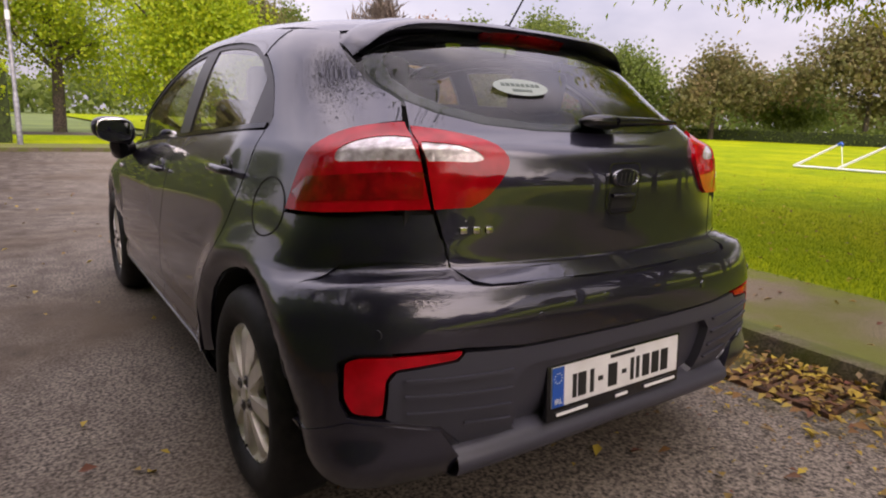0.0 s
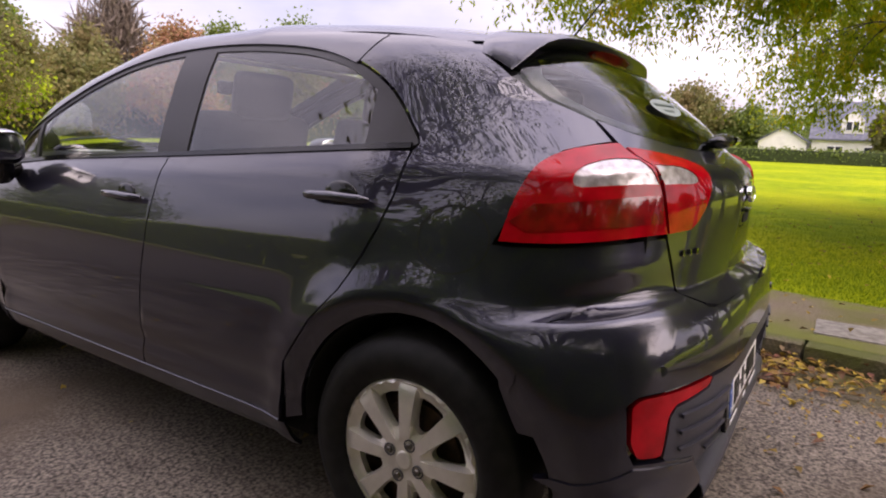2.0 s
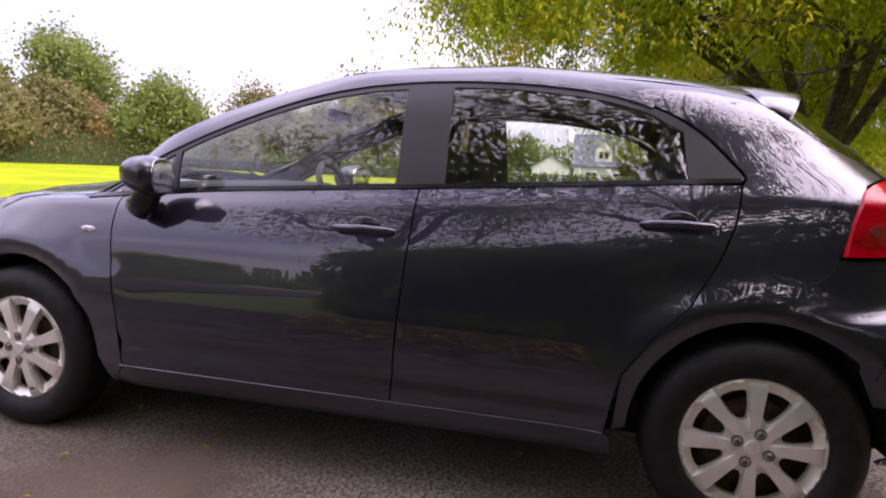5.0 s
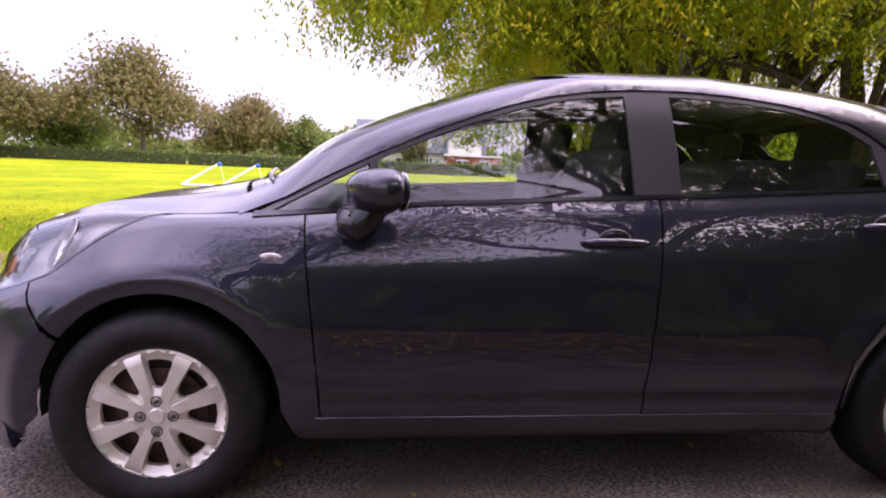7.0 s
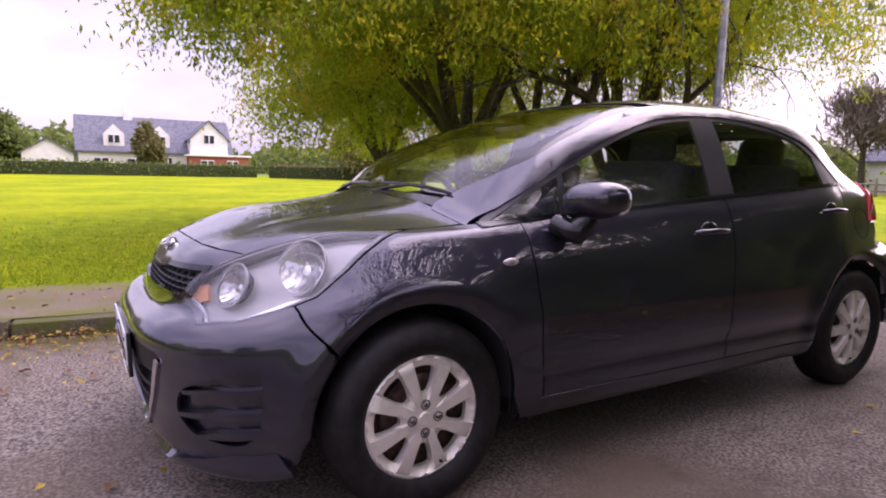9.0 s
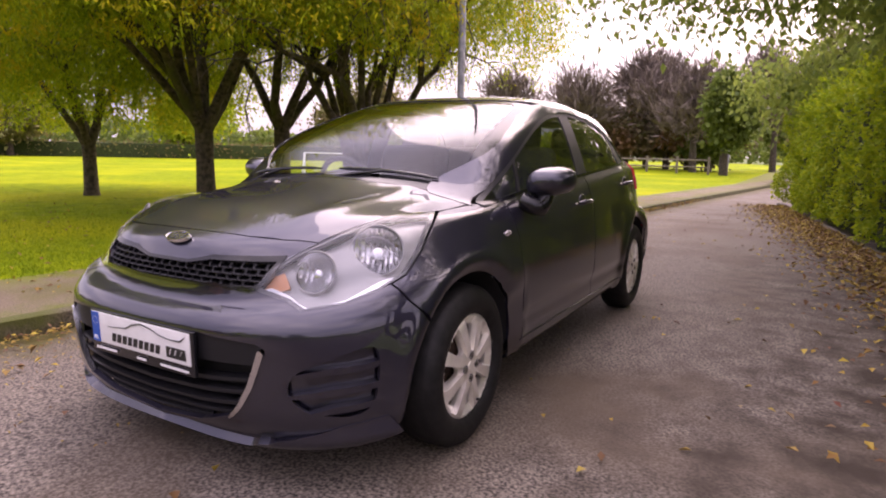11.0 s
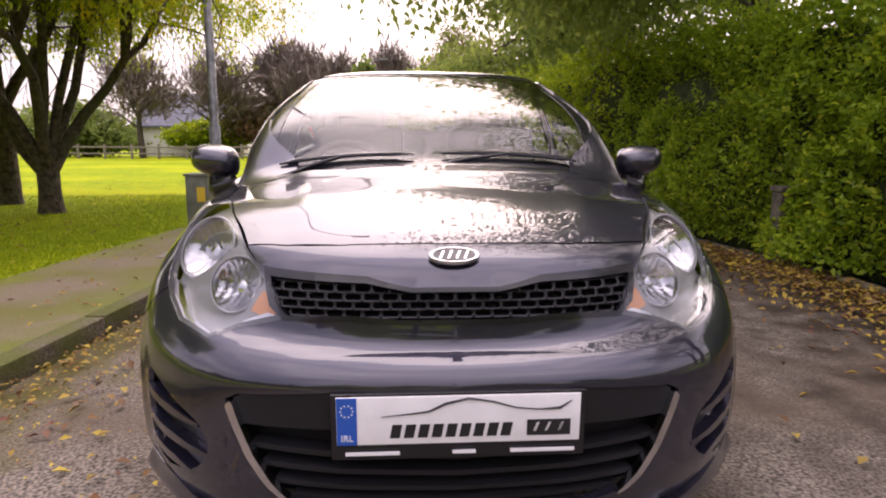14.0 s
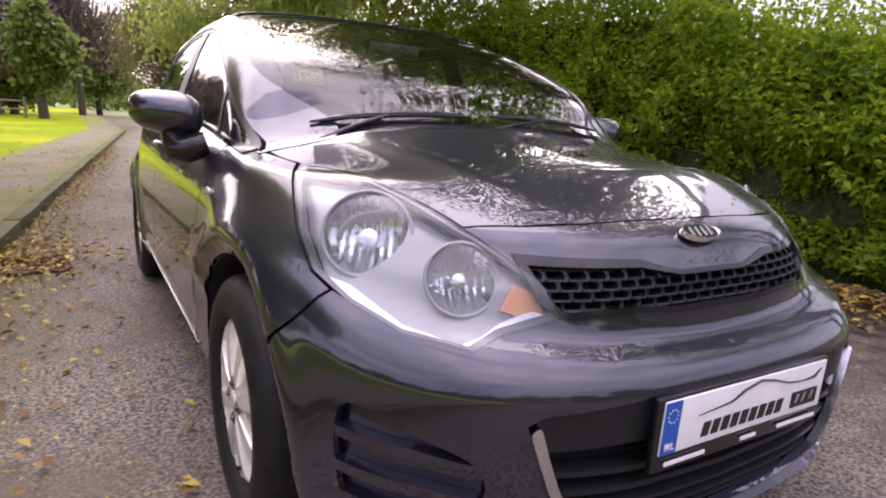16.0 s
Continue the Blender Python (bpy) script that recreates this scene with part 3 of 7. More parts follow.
# ---------------------------------------------------------------- the car
def build_car():
    car = thing("car", "dark graphite grey five-door hatchback parked beside the kerb", "car")
    G = 0.003   # half a shut line
    # side outlines (y, z)
    dlo = [(1.045, 0.893), (0.80, 1.030), (0.55, 1.150), (0.30, 1.250), (0.08, 1.312), (-0.17, 1.345), (-0.45, 1.350), (-0.75, 1.325), (-0.95, 1.272), (-1.09, 1.195), (-1.20, 1.085), (-1.212, 1.062), (-1.19, 1.052), (-0.35, 0.995), (0.5, 0.943), (1.02, 0.888)]
    top_line = glide(dlo[:12], 4)
    dlo = top_line + dlo[12:]
    belt = lambda y: float(np.interp(y, [-1.21, -0.35, 0.5, 1.05], [1.050, 0.992, 0.940, 0.885]))
    fa, ra = 0.352, 0.352
    front_gap = [(0.875, 0.905), (0.868, 0.80), (0.845, 0.60), (0.815, 0.30)]
    b_gap = [(-0.245, 0.985), (-0.235, 0.80), (-0.215, 0.55), (-0.200, 0.30)]
    rear_gap = [(-1.205, 1.045), (-1.192, 0.94), (-1.165, 0.86), (-1.132, 0.79), (-1.080, 0.70), (-0.995, 0.61), (-0.905, 0.48), (-0.872, 0.30)]
    # front doors
    door = [(y - G, z) for y, z in front_gap] + [(y + G, z) for y, z in b_gap[::-1]]
    door += [(y, belt(y)) for y in (-0.2, 0.0, 0.3, 0.6, 0.84)]
    crease = lambda p: -0.010 * math.exp(-(((p.z - 0.385) / 0.030) ** 2)) * min(1, max(0, (0.95 - abs(p.y)) * 8))
    l_fd, r_fd = panel("front_door", sd(door), SIDE, PAINT, car, both="pair", relief=crease)
    door = [(y - G, z) for y, z in b_gap] + [(y + G, z) for y, z in rear_gap[::-1]]
    door += [(y, belt(y)) for y in (-1.0, -0.7, -0.45, -0.28)]
    l_rd, r_rd = panel("rear_door", sd(door), SIDE, PAINT, car, both="pair", relief=crease)
    # front wing: laid on from above the side, so that its top strip up to the bonnet is reached
    wing = [(y + G, z) for y, z in front_gap[::-1]]
    wing_pts = [S(y, z) for y, z in wing] + [(0.70, 1.05, 0.895), (0.69, 1.14, 0.906), (0.676, 1.27, 0.905), (0.719, 1.40, 0.850), (0.747, 1.515, 0.785), (0.745, 1.63, 0.722), (0.728, 1.695, 0.708), (0.80, 1.60, 0.60)]
    wing_pts += [S(y, z) for y, z in arc(WHEELBASE, fa, 40, 180, 24)] + [S(0.88, 0.215)]
    panel("front_wing", wing_pts, (-1, 0, -0.55), PAINT, car, both="pair", snap=True)
    # rear quarter with the C pillar, the rail over the doors and the A pillar
    quarter = [(y - G, z) for y, z in rear_gap[:-1]] + [(-0.895, 0.31)] + arc(-WHEELBASE, ra, 0, 140, 26)
    q_pts = [S(y, z) for y, z in quarter]
    q_pts += [(0.795, -1.60, 0.63), (0.76, -1.62, 0.70), (0.70, -1.62, 0.735), R(0.52, 0.722), R(0.418, 0.700), R(0.425, 0.745), R(0.440, 0.850), (0.58, -1.62, 0.850), (0.716, -1.425, 0.851), (0.684, -1.465, 0.955), (0.638, -1.49, 1.024), (0.583, -1.53, 1.061), (0.512, -1.59, 1.072), (0.479, -1.61, 1.072)]
    q_pts += [(0.500, -1.572, 1.131), (0.555, -1.470, 1.179), (0.569, -1.375, 1.239), (0.560, -1.295, 1.292), (0.530, -1.235, 1.338)]
    q_pts += [S(-1.10, 1.345), S(-0.975, 1.352), S(-0.935, 1.32), S(-0.925, 1.290)] + [S(y - 0.006, z + 0.005) for y, z in top_line if -1.205 < y < -0.94] + [S(-1.210, 1.088), S(-1.220, 1.064), S(-1.212, 1.052)]
    panel("quarter_panel", q_pts, (-0.86, 0.46, -0.2), PAINT, car, both="pair", snap=True)
    # a rail from the foot of the A pillar over the doors to the C pillar
    rail_low = [(1.075, 0.893)] + [(y + 0.001, z - 0.003) for y, z in top_line if -0.985 < y < 1.0]
    rail_top = [(-1.0, 1.350), (-0.75, 1.374), (-0.45, 1.386), (-0.10, 1.384), (0.02, 1.376), (0.12, 1.362), (0.36, 1.292), (0.61, 1.195), (0.86, 1.076), (1.10, 0.938)]
    panel("pillar_rail", sd(rail_low + rail_top), SIDE, PAINT, car, both="pair", res=0.016, lift=0.002)
    # strip at the window line, dark seals and glass
    panel("window_seal", sd([(y, belt(y) + 0.002) for y in (1.03, 0.5, -0.35, -1.20)] + [(y, belt(y) + 0.016) for y in (-1.20, -0.35, 0.5, 1.03)]), SIDE, GLOSS_BLACK, car, both="pair", res=0.03, lift=0.004)
    in_z = lambda y: float(np.interp(y, [p[0] for p in top_line[:-4]][::-1], [p[1] for p in top_line[:-4]][::-1]))
    f_glass = [(0.66, belt(0.66) + 0.016), (0.66, in_z(0.66) - 0.022), *[(0.6 - 0.05 * k, in_z(0.6 - 0.05 * k) - 0.021) for k in range(14)], (-0.155, in_z(-0.155) - 0.022), (-0.165, belt(-0.165) + 0.016)]
    s_glass = [(0.99, belt(0.99) + 0.016), (0.80, in_z(0.8) - 0.022), (0.685, in_z(0.685) - 0.022), (0.685, belt(0.685) + 0.016)]
    r_glass = [(-0.325, belt(-0.325) + 0.016), (-0.315, in_z(-0.315) - 0.022), *[(-0.35 - 0.05 * k, in_z(-0.35 - 0.05 * k) - 0.022) for k in range(13)], (-1.045, in_z(-1.045) - 0.03), (-1.06, belt(-1.06) + 0.016)]
    panel("window_frame", sd(rounded(dlo, 0.012, 2)), SIDE, SATIN_BLACK, car, holes=[sd(f_glass), sd(s_glass), sd(r_glass)], both="pair", res=0.02, lift=-0.004, label="black window surround and centre pillar")
    panel("front_window", sd(f_glass), SIDE, GLASS, car, both="pair", res=0.03, lift=-0.008, depth=0.003)
    panel("quarter_light", sd(s_glass), SIDE, GLASS, car, both="pair", res=0.03, lift=-0.008, depth=0.003)
    panel("rear_window", sd(r_glass), SIDE, GLASS, car, both="pair", res=0.03, lift=-0.008, depth=0.003)
    # sill under the doors
    panel("sill", sd([(0.865, 0.288), (-0.885, 0.288), (-0.90, 0.205), (0.885, 0.205)]), SIDE, PAINT, car, both="pair", lift=-0.004)
    # bonnet
    hood = [(0, 1.892), (0.14, 1.890), (0.27, 1.882), (0.40, 1.850), (0.505, 1.800), (0.577, 1.60), (0.620, 1.42), (0.662, 1.28), (0.674, 1.20), (0.683, 1.07), (0.60, 1.075), (0.30, 1.125), (0, 1.135)]
    swage = lambda p: 0.006 * min(1.0, max(0.0, (1.86 - p.y) / 0.25)) * math.exp(-(((abs(p.x) - 0.36 - 0.12 * (1.8 - p.y)) / 0.05) ** 2))
    panel("bonnet", [(x, y, 1.0) for x, y in hood], TOP, PAINT, car, relief=swage)
    # roof
    roof = [(0, 0.20), (0.25, 0.18), (0.45, 0.12), (0.555, 0.02), (0.577, -0.10), (0.577, -0.45), (0.570, -0.8), (0.560, -1.05), (0.540, -1.20), (0.50, -1.262), (0.35, -1.24), (0.2, -1.225), (0, -1.22)]
    panel("roof", [(x, y, 1.5) for x, y in roof], TOP, PAINT, car)
    # windscreen and its black edge
    ws = [(0, 1.125), (0.30, 1.112), (0.58, 1.06), (0.650, 1.035), (0.680, 0.93), (0.662, 0.60), (0.622, 0.30), (0.585, 0.08), (0.45, 0.145), (0.25, 0.205), (0, 0.225)]
    wi = [(0, 1.085), (0.30, 1.07), (0.55, 1.02), (0.60, 0.93), (0.575, 0.60), (0.535, 0.32), (0.50, 0.19), (0.42, 0.205), (0.25, 0.245), (0, 0.262)]
    panel("windscreen", [(x, y, 1.6) for x, y in wi], TOP, SCREEN_GLASS, car, lift=-0.006, depth=0.004, res=0.03)
    rim = [(x, y, 1.6) for x, y in ws] + [(x, y, 1.6) for x, y in wi[::-1]]
    panel("windscreen_edge", rim, TOP, GLOSS_BLACK, car, lift=-0.004, depth=0.006)
    # tailgate: upper glass and lower metal
    gate = [(0, 1.040), (0.19, 1.043), (0.31, 1.060), (0.42, 1.094), (0.490, 1.130), (0.468, 1.066), (0.451, 0.96), (0.434, 0.857), (0.420, 0.765), (0.411, 0.69), (0.395, 0.668), (0.36, 0.661), (0, 0.655)]
    panel("tailgate", rr(gate), REAR, PAINT, car, lift=0.0)
    rg = [(0, 1.345), (0.30, 1.340), (0.47, 1.325), (0.530, 1.27), (0.548, 1.215), (0.535, 1.178), (0.49, 1.136), (0.42, 1.102), (0.31, 1.066), (0.19, 1.052), (0, 1.048)]
    panel("rear_glass", [(x, -1.6, z) for x, z in rg], REAR, REAR_GLASS, car, lift=-0.004, depth=0.004, res=0.03)
    # black border that the glass is bonded to, under the spoiler and beside the pillars
    border = [(0, 1.395), (0.30, 1.39), (0.50, 1.365), (0.552, 1.30), (0.570, 1.24), (0.557, 1.178), (0.50, 1.128), (0.425, 1.090), (0.31, 1.054), (0.19, 1.039), (0, 1.034)]
    clear = [(0, 1.325), (0.29, 1.318), (0.45, 1.30), (0.500, 1.25), (0.505, 1.20), (0.47, 1.158), (0.41, 1.126), (0.30, 1.092), (0.19, 1.078), (0, 1.074)]
    panel("glass_border", [(x, -1.6, z) for x, z in border + clear[::-1]], REAR, GLOSS_BLACK, car, lift=-0.012, depth=0.004, res=0.03)
    # painted metal behind the shut lines of the tail
    panel("rear_panel", [(0, -1.93, 0.635), (0.5, -1.90, 0.635), (0.72, -1.72, 0.64), (0.80, -1.58, 0.62), (0.80, -1.52, 0.78), (0.70, -1.62, 0.79), (0.5, -1.80, 0.78), (0, -1.885, 0.76)], (-0.62, 0.78, -0.1), PAINT, car, lift=-0.006, depth=0.002, snap=True)
    panel("roof_corner", [(0.30, -1.15, 1.5), (0.575, -1.08, 1.5), (0.565, -1.26, 1.5), (0.53, -1.38, 1.5), (0.30, -1.40, 1.5)], TOP, PAINT, car, both="pair", lift=-0.005, depth=0.002)
    # rear bumper: painted upper cover, plastic lower cover
    bump_up = [(0, -1.95, 0.647), R(0.36, 0.653), R(0.400, 0.661), R(0.418, 0.692), R(0.52, 0.714), (0.70, -1.62, 0.727), (0.76, -1.61, 0.692), (0.79, -1.59, 0.622)]
    bump_up += [S(y, z) for y, z in arc(-WHEELBASE, ra, 139, 178, 10)[1:]] + [(0.80, -1.66, 0.245), (0.70, -1.72, 0.25), R(0.55, 0.262), R(0.42, 0.275), R(0.424, 0.345), R(0.472, 0.400), R(0.557, 0.424), R(0.60, 0.432), R(0.640, 0.437), R(0.653, 0.470), R(0.653, 0.540), R(0.632, 0.555), R(0.43, 0.557), R(0.30, 0.546), (0, -1.955, 0.541)]
    panel("rear_bumper", bump_up, (-0.62, 0.78, -0.1), PAINT, car, snap=True)
    fog = [(0.434, 0.551), (0.625, 0.549), (0.643, 0.540), (0.646, 0.482), (0.632, 0.447), (0.584, 0.441), (0.580, 0.514), (0.562, 0.530), (0.448, 0.538)]
    low = [(0, 0.535), (0.30, 0.540), (0.430, 0.547), (0.446, 0.533), (0.560, 0.524), (0.573, 0.510), (0.577, 0.434), (0.557, 0.418), (0.469, 0.394), (0.420, 0.342), (0.41, 0.275), (0.30, 0.268), (0, 0.27), (0, 0.325), (0.27, 0.325), (0.30, 0.345), (0.315, 0.48), (0.29, 0.505), (0, 0.505)]
    panel("rear_valance", rr(low), REAR, VALANCE, car, lift=-0.003, depth=0.034, label="satin grey lower bumper")
    # rolled lip that runs on under the plate
    bm = bmesh.new()
    last = None
    for k in range(41):
        x = -0.44 + 0.022 * k
        back = 0.05 * (abs(x) / 0.44) ** 2.5
        now = [bm.verts.new((x, y + back, z)) for y, z in ((-1.880, 0.352), (-1.915, 0.338), (-1.938, 0.318), (-1.944, 0.298), (-1.936, 0.278), (-1.910, 0.264), (-1.860, 0.256))]
        if last:
            for i in range(6):
                bm.faces.new((last[i], now[i], now[i + 1], last[i + 1]))
        last = now
    bmesh.ops.recalc_face_normals(bm, faces=bm.faces)
    bmesh.ops.solidify(bm, geom=bm.faces, thickness=0.004)
    part("valance_lip", bm, VALANCE, car, "", 50)
    panel("plate_recess", rr([(0, 0.505), (0.29, 0.505), (0.315, 0.48), (0.30, 0.345), (0.27, 0.325), (0, 0.325)]), REAR, VALANCE, car, lift=-0.028, depth=0.002)
    panel("rear_fog_lamp", rr(rounded(fog, 0.010, 3)), REAR, LENS_RED, car, both="pair", lift=-0.002, res=0.015, label="red fog lamp lens")
    for x0, z0, x1, z1 in ((0.325, 0.503, 0.544, 0.509), (0.325, 0.469, 0.545, 0.482), (0.322, 0.426, 0.540, 0.444), (0.318, 0.387, 0.424, 0.401)):
        panel("bumper_rib", rr([(x0, z0 - 0.003), (x1, z1 - 0.003), (x1, z1 + 0.003), (x0, z0 + 0.003)]), REAR, VALANCE, car, both="pair", lift=0.005, res=0.03, depth=0.007)
    panel("corner_blade", [R(0.428, 0.338), R(0.474, 0.394), R(0.558, 0.416), R(0.640, 0.428), (0.70, -1.70, 0.40), (0.79, -1.64, 0.36), (0.79, -1.66, 0.30), (0.70, -1.72, 0.265), R(0.55, 0.275), R(0.43, 0.29)], (-0.55, 0.83, 0), PAINT, car, both="pair", lift=0.003, depth=0.022, snap=True, res=0.012, relief=lambda p: 0.026 * min(1.0, max(0.0, (0.395 - p.z) / 0.06)) ** 1.3 * min(1.0, max(0.0, (0.72 - p.x) / 0.1)))
    for x, z in ((0.590, 0.588), (0.262, 0.592)):
        p, n = on_body((x, -3, z), (0, 1, 0))
        for s in (1, -1):
            bm = revolve([(0.0, 0.0), (0.0, 0.011), (-0.004, 0.013), (-0.012, 0.013)], 20, "x")
            turn = Vector((n.x * s, n.y, n.z)).to_track_quat("X", "Z").to_matrix().to_4x4()
            bmesh.ops.transform(bm, matrix=Matrix.Translation((p.x * s + n.x * s * 0.002, p.y + n.y * 0.002, p.z)) @ turn, verts=bm.verts)
            part("parking_sensor", bm, PAINT, car)
    # inner flange that joins the quarter and the bumper behind the wheel
    panel("arch_flange", sd([(-1.50, 0.70), (-1.66, 0.70), (-1.66, 0.46), (-1.575, 0.46), (-1.53, 0.55)]), SIDE, PAINT, car, both="pair", lift=-0.006, depth=0.003, res=0.02)
    # tail lamps
    OUT = (-0.75, 0.66, 0)
    outer = [(0.706, -1.436, 0.861), (0.58, -1.62, 0.861), (0.448, -1.754, 0.862), (0.458, -1.71, 1.0), (0.472, -1.62, 1.062), (0.510, -1.595, 1.064), (0.590, -1.53, 1.056), (0.648, -1.485, 1.024), (0.686, -1.46, 0.960)]
    inner = [(0.443, -1.76, 0.862), (0.376, -1.80, 0.865), (0.347, -1.817, 0.885), (0.313, -1.831, 0.928), (0.297, -1.828, 0.976), (0.33, -1.77, 1.010), (0.385, -1.715, 1.034), (0.462, -1.64, 1.052), (0.450, -1.73, 0.98)]
    w_out = [(0.462, -1.73, 0.967), (0.60, -1.58, 0.976), (0.613, -1.565, 0.984), (0.600, -1.56, 1.003), (0.565, -1.58, 1.019), (0.51, -1.63, 1.029), (0.468, -1.68, 1.024)]
    w_in = [(0.446, -1.735, 0.965), (0.37, -1.79, 0.963), (0.345, -1.80, 0.968), (0.352, -1.79, 0.983), (0.39, -1.76, 0.998), (0.452, -1.71, 1.010)]
    outer = outer[:4] + glide(outer[4:] + outer[:1], 4)[:-1]
    inner = inner[:1] + glide(inner[1:8], 4) + inner[8:]
    w_out, w_in = glide(w_out[1:], 3) + w_out[:1], w_in[:1] + glide(w_in[1:], 3)
    for nm, pts, cut in (("tail_lamp", outer, w_out), ("gate_lamp", inner, w_in)):
        panel(nm, pts, OUT, LENS_RED, car, holes=[cut], both="pair", lift=0.010, depth=0.014, snap=True, res=0.014, label="red tail lamp lens")
        panel(nm + "_clear", cut, OUT, LENS_WHITE, car, both="pair", lift=0.008, depth=0.004, snap=True, res=0.012, label="clear ribbed lamp segment")
    panel("lamp_band", [(0.690, -1.45, 0.905), (0.675, -1.48, 0.885), (0.462, -1.745, 0.885), (0.464, -1.745, 0.945), (0.66, -1.49, 0.945)], OUT, LENS_DARK, car, both="pair", lift=0.0112, depth=0.001, snap=True, res=0.014)
    # spoiler and high brake lamp
    bm = bmesh.new()
    prof = []
    for k in range(33):
        x = -0.552 + 1.104 * k / 32
        q = abs(x / 0.552) ** 2
        thin = max(0.06, 1 - q ** 4)
        top = on_body((abs(x) * 0.985, -1.205 - 0.075 * q ** 2, 3), (0, 0, -1))[0]
        y0, z0 = top.y, top.z + 0.001
        y1, z1 = -1.452 + 0.085 * q ** 2, 1.366 - 0.022 * q
        low = 0.062 * thin
        rest = on_body((abs(x), y1, 3), (0, 0, -1))[0].z
        z1 = z1 + (rest + 0.004 - z1) * q ** 4
        ring = ((x, y0, z0), (x, y0 - 0.03, z0 + 0.003), (x, y1 + 0.012, z1 + 0.006), (x, y1, z1 - 0.004), (x, y1 + 0.012, z1 - 0.006 - 0.012 * thin), (x, y0 - 0.05, z0 - 0.020 - low), (x, y0, z0 - 0.010 - low * 0.6))
        w = q ** 5
        ring = [(px, py, pz + (on_body((abs(px), py, 3), (0, 0, -1))[0].z + 0.0015 - pz) * w) for px, py, pz in ring]
        prof.append([bm.verts.new(v) for v in ring])
    for a, b in zip(prof, prof[1:]):
        for k in range(7):
            bm.faces.new((a[k], a[(k + 1) % 7], b[(k + 1) % 7], b[k]))
    bm.faces.new(prof[0])
    bm.faces.new(prof[-1][::-1])
    part("spoiler", bm, PAINT, car, "roof spoiler", 50)
    bm = bmesh.new()
    rows = []
    for k in range(13):
        x = -0.165 + 0.33 * k / 12
        q = abs(x / 0.535) ** 2
        yy, zz = -1.445 + 0.06 * q, 1.352 - 0.03 * q
        rows.append([bm.verts.new(v) for v in ((x, yy, zz - 0.002), (x, yy + 0.030, zz - 0.024), (x, yy + 0.034, zz - 0.014), (x, yy + 0.006, zz + 0.004))])
    for a, b in zip(rows, rows[1:]):
        for k in range(4):
            bm.faces.new((a[k], a[(k + 1) % 4], b[(k + 1) % 4], b[k]))
    bm.faces.new(rows[0])
    bm.faces.new(rows[-1][::-1])
    part("high_brake_lamp", bm, LENS_DARK, car, "dark red high brake lamp", 40)
    # nose: painted bumper with its openings
    head = [(0.392, 1.974, 0.704), (0.412, 1.94, 0.757), (0.455, 1.885, 0.797), (0.514, 1.80, 0.830), (0.582, 1.60, 0.868), (0.625, 1.42, 0.888), (0.668, 1.29, 0.897), (0.712, 1.41, 0.848), (0.740, 1.52, 0.785), (0.738, 1.63, 0.725), (0.705, 1.745, 0.697), (0.65, 1.865, 0.673), (0.565, 1.957, 0.660), (0.50, 1.948, 0.680)]
    grille = [(0, 0.772), (0.10, 0.772), (0.20, 0.790), (0.435, 0.795), (0.415, 0.735), (0.385, 0.708), (0.24, 0.712), (0.12, 0.704), (0, 0.704)]
    intake = [(0, 0.590), (0.27, 0.589), (0.48, 0.573), (0.509, 0.556), (0.480, 0.472), (0.42, 0.384), (0.366, 0.324), (0.237, 0.278), (0, 0.245)]
    duct = [(0.578, 0.482), (0.66, 0.525), (0.715, 0.552), (0.742, 0.545), (0.748, 0.47), (0.738, 0.36), (0.70, 0.325), (0.60, 0.36), (0.556, 0.42)]
    DIAG = (-0.50, -0.866, 0)
    dx = lambda pts: [tuple(on_body((x, 4, z), (0, -1, 0))[0]) for x, z in pts]
    g3, i3, d3 = dx(grille), dx(intake), dx(rounded(duct, 0.03, 3))
    # the two openings that cross the middle are cut by an outline that steps round them
    up = [tuple(on_body((x, y, 3), (0, 0, -1))[0]) for x, y in ((0, 1.897), (0.14, 1.895), (0.27, 1.887), (0.34, 1.873), (0.40, 1.855), (0.505, 1.804))]
    upper = up + [head[2], head[1]] + g3[3::-1]
    panel("nose_panel", upper, (-0.30, -0.90, -0.30), PAINT, car, snap=True, res=0.016)
    body = [g3[8], g3[7], g3[6], g3[5], head[0]] + head[:9:-1] + [(0.722, 1.703, 0.706), (0.80, 1.605, 0.595)] + [S(y, z) for y, z in arc(WHEELBASE, fa, 41, 0, 12)[1:]]
    body += [(0.81, 1.68, 0.235), (0.70, 1.83, 0.215), (0.45, 1.97, 0.205), (0, 2.03, 0.205)] + i3[::-1]
    body += [tuple(on_body((0, 4, 0.594 + 0.006 * k), (0, -1, 0))[0]) for k in range(19)]
    panel("front_bumper", body, DIAG, PAINT, car, holes=[d3], snap=True, res=0.011)
    # grille: frame, backing and a mesh of flattened cells
    panel("grille_backing", g3, (0, -1, 0), VOID, car, lift=-0.045, depth=0.003, res=0.03)
    bm = bmesh.new()
    gp = np.array([(x, z) for x, z in grille] + [(-x, z) for x, z in grille[::-1] if x])
    rows_z = np.arange(0.702, 0.800, 0.0180)
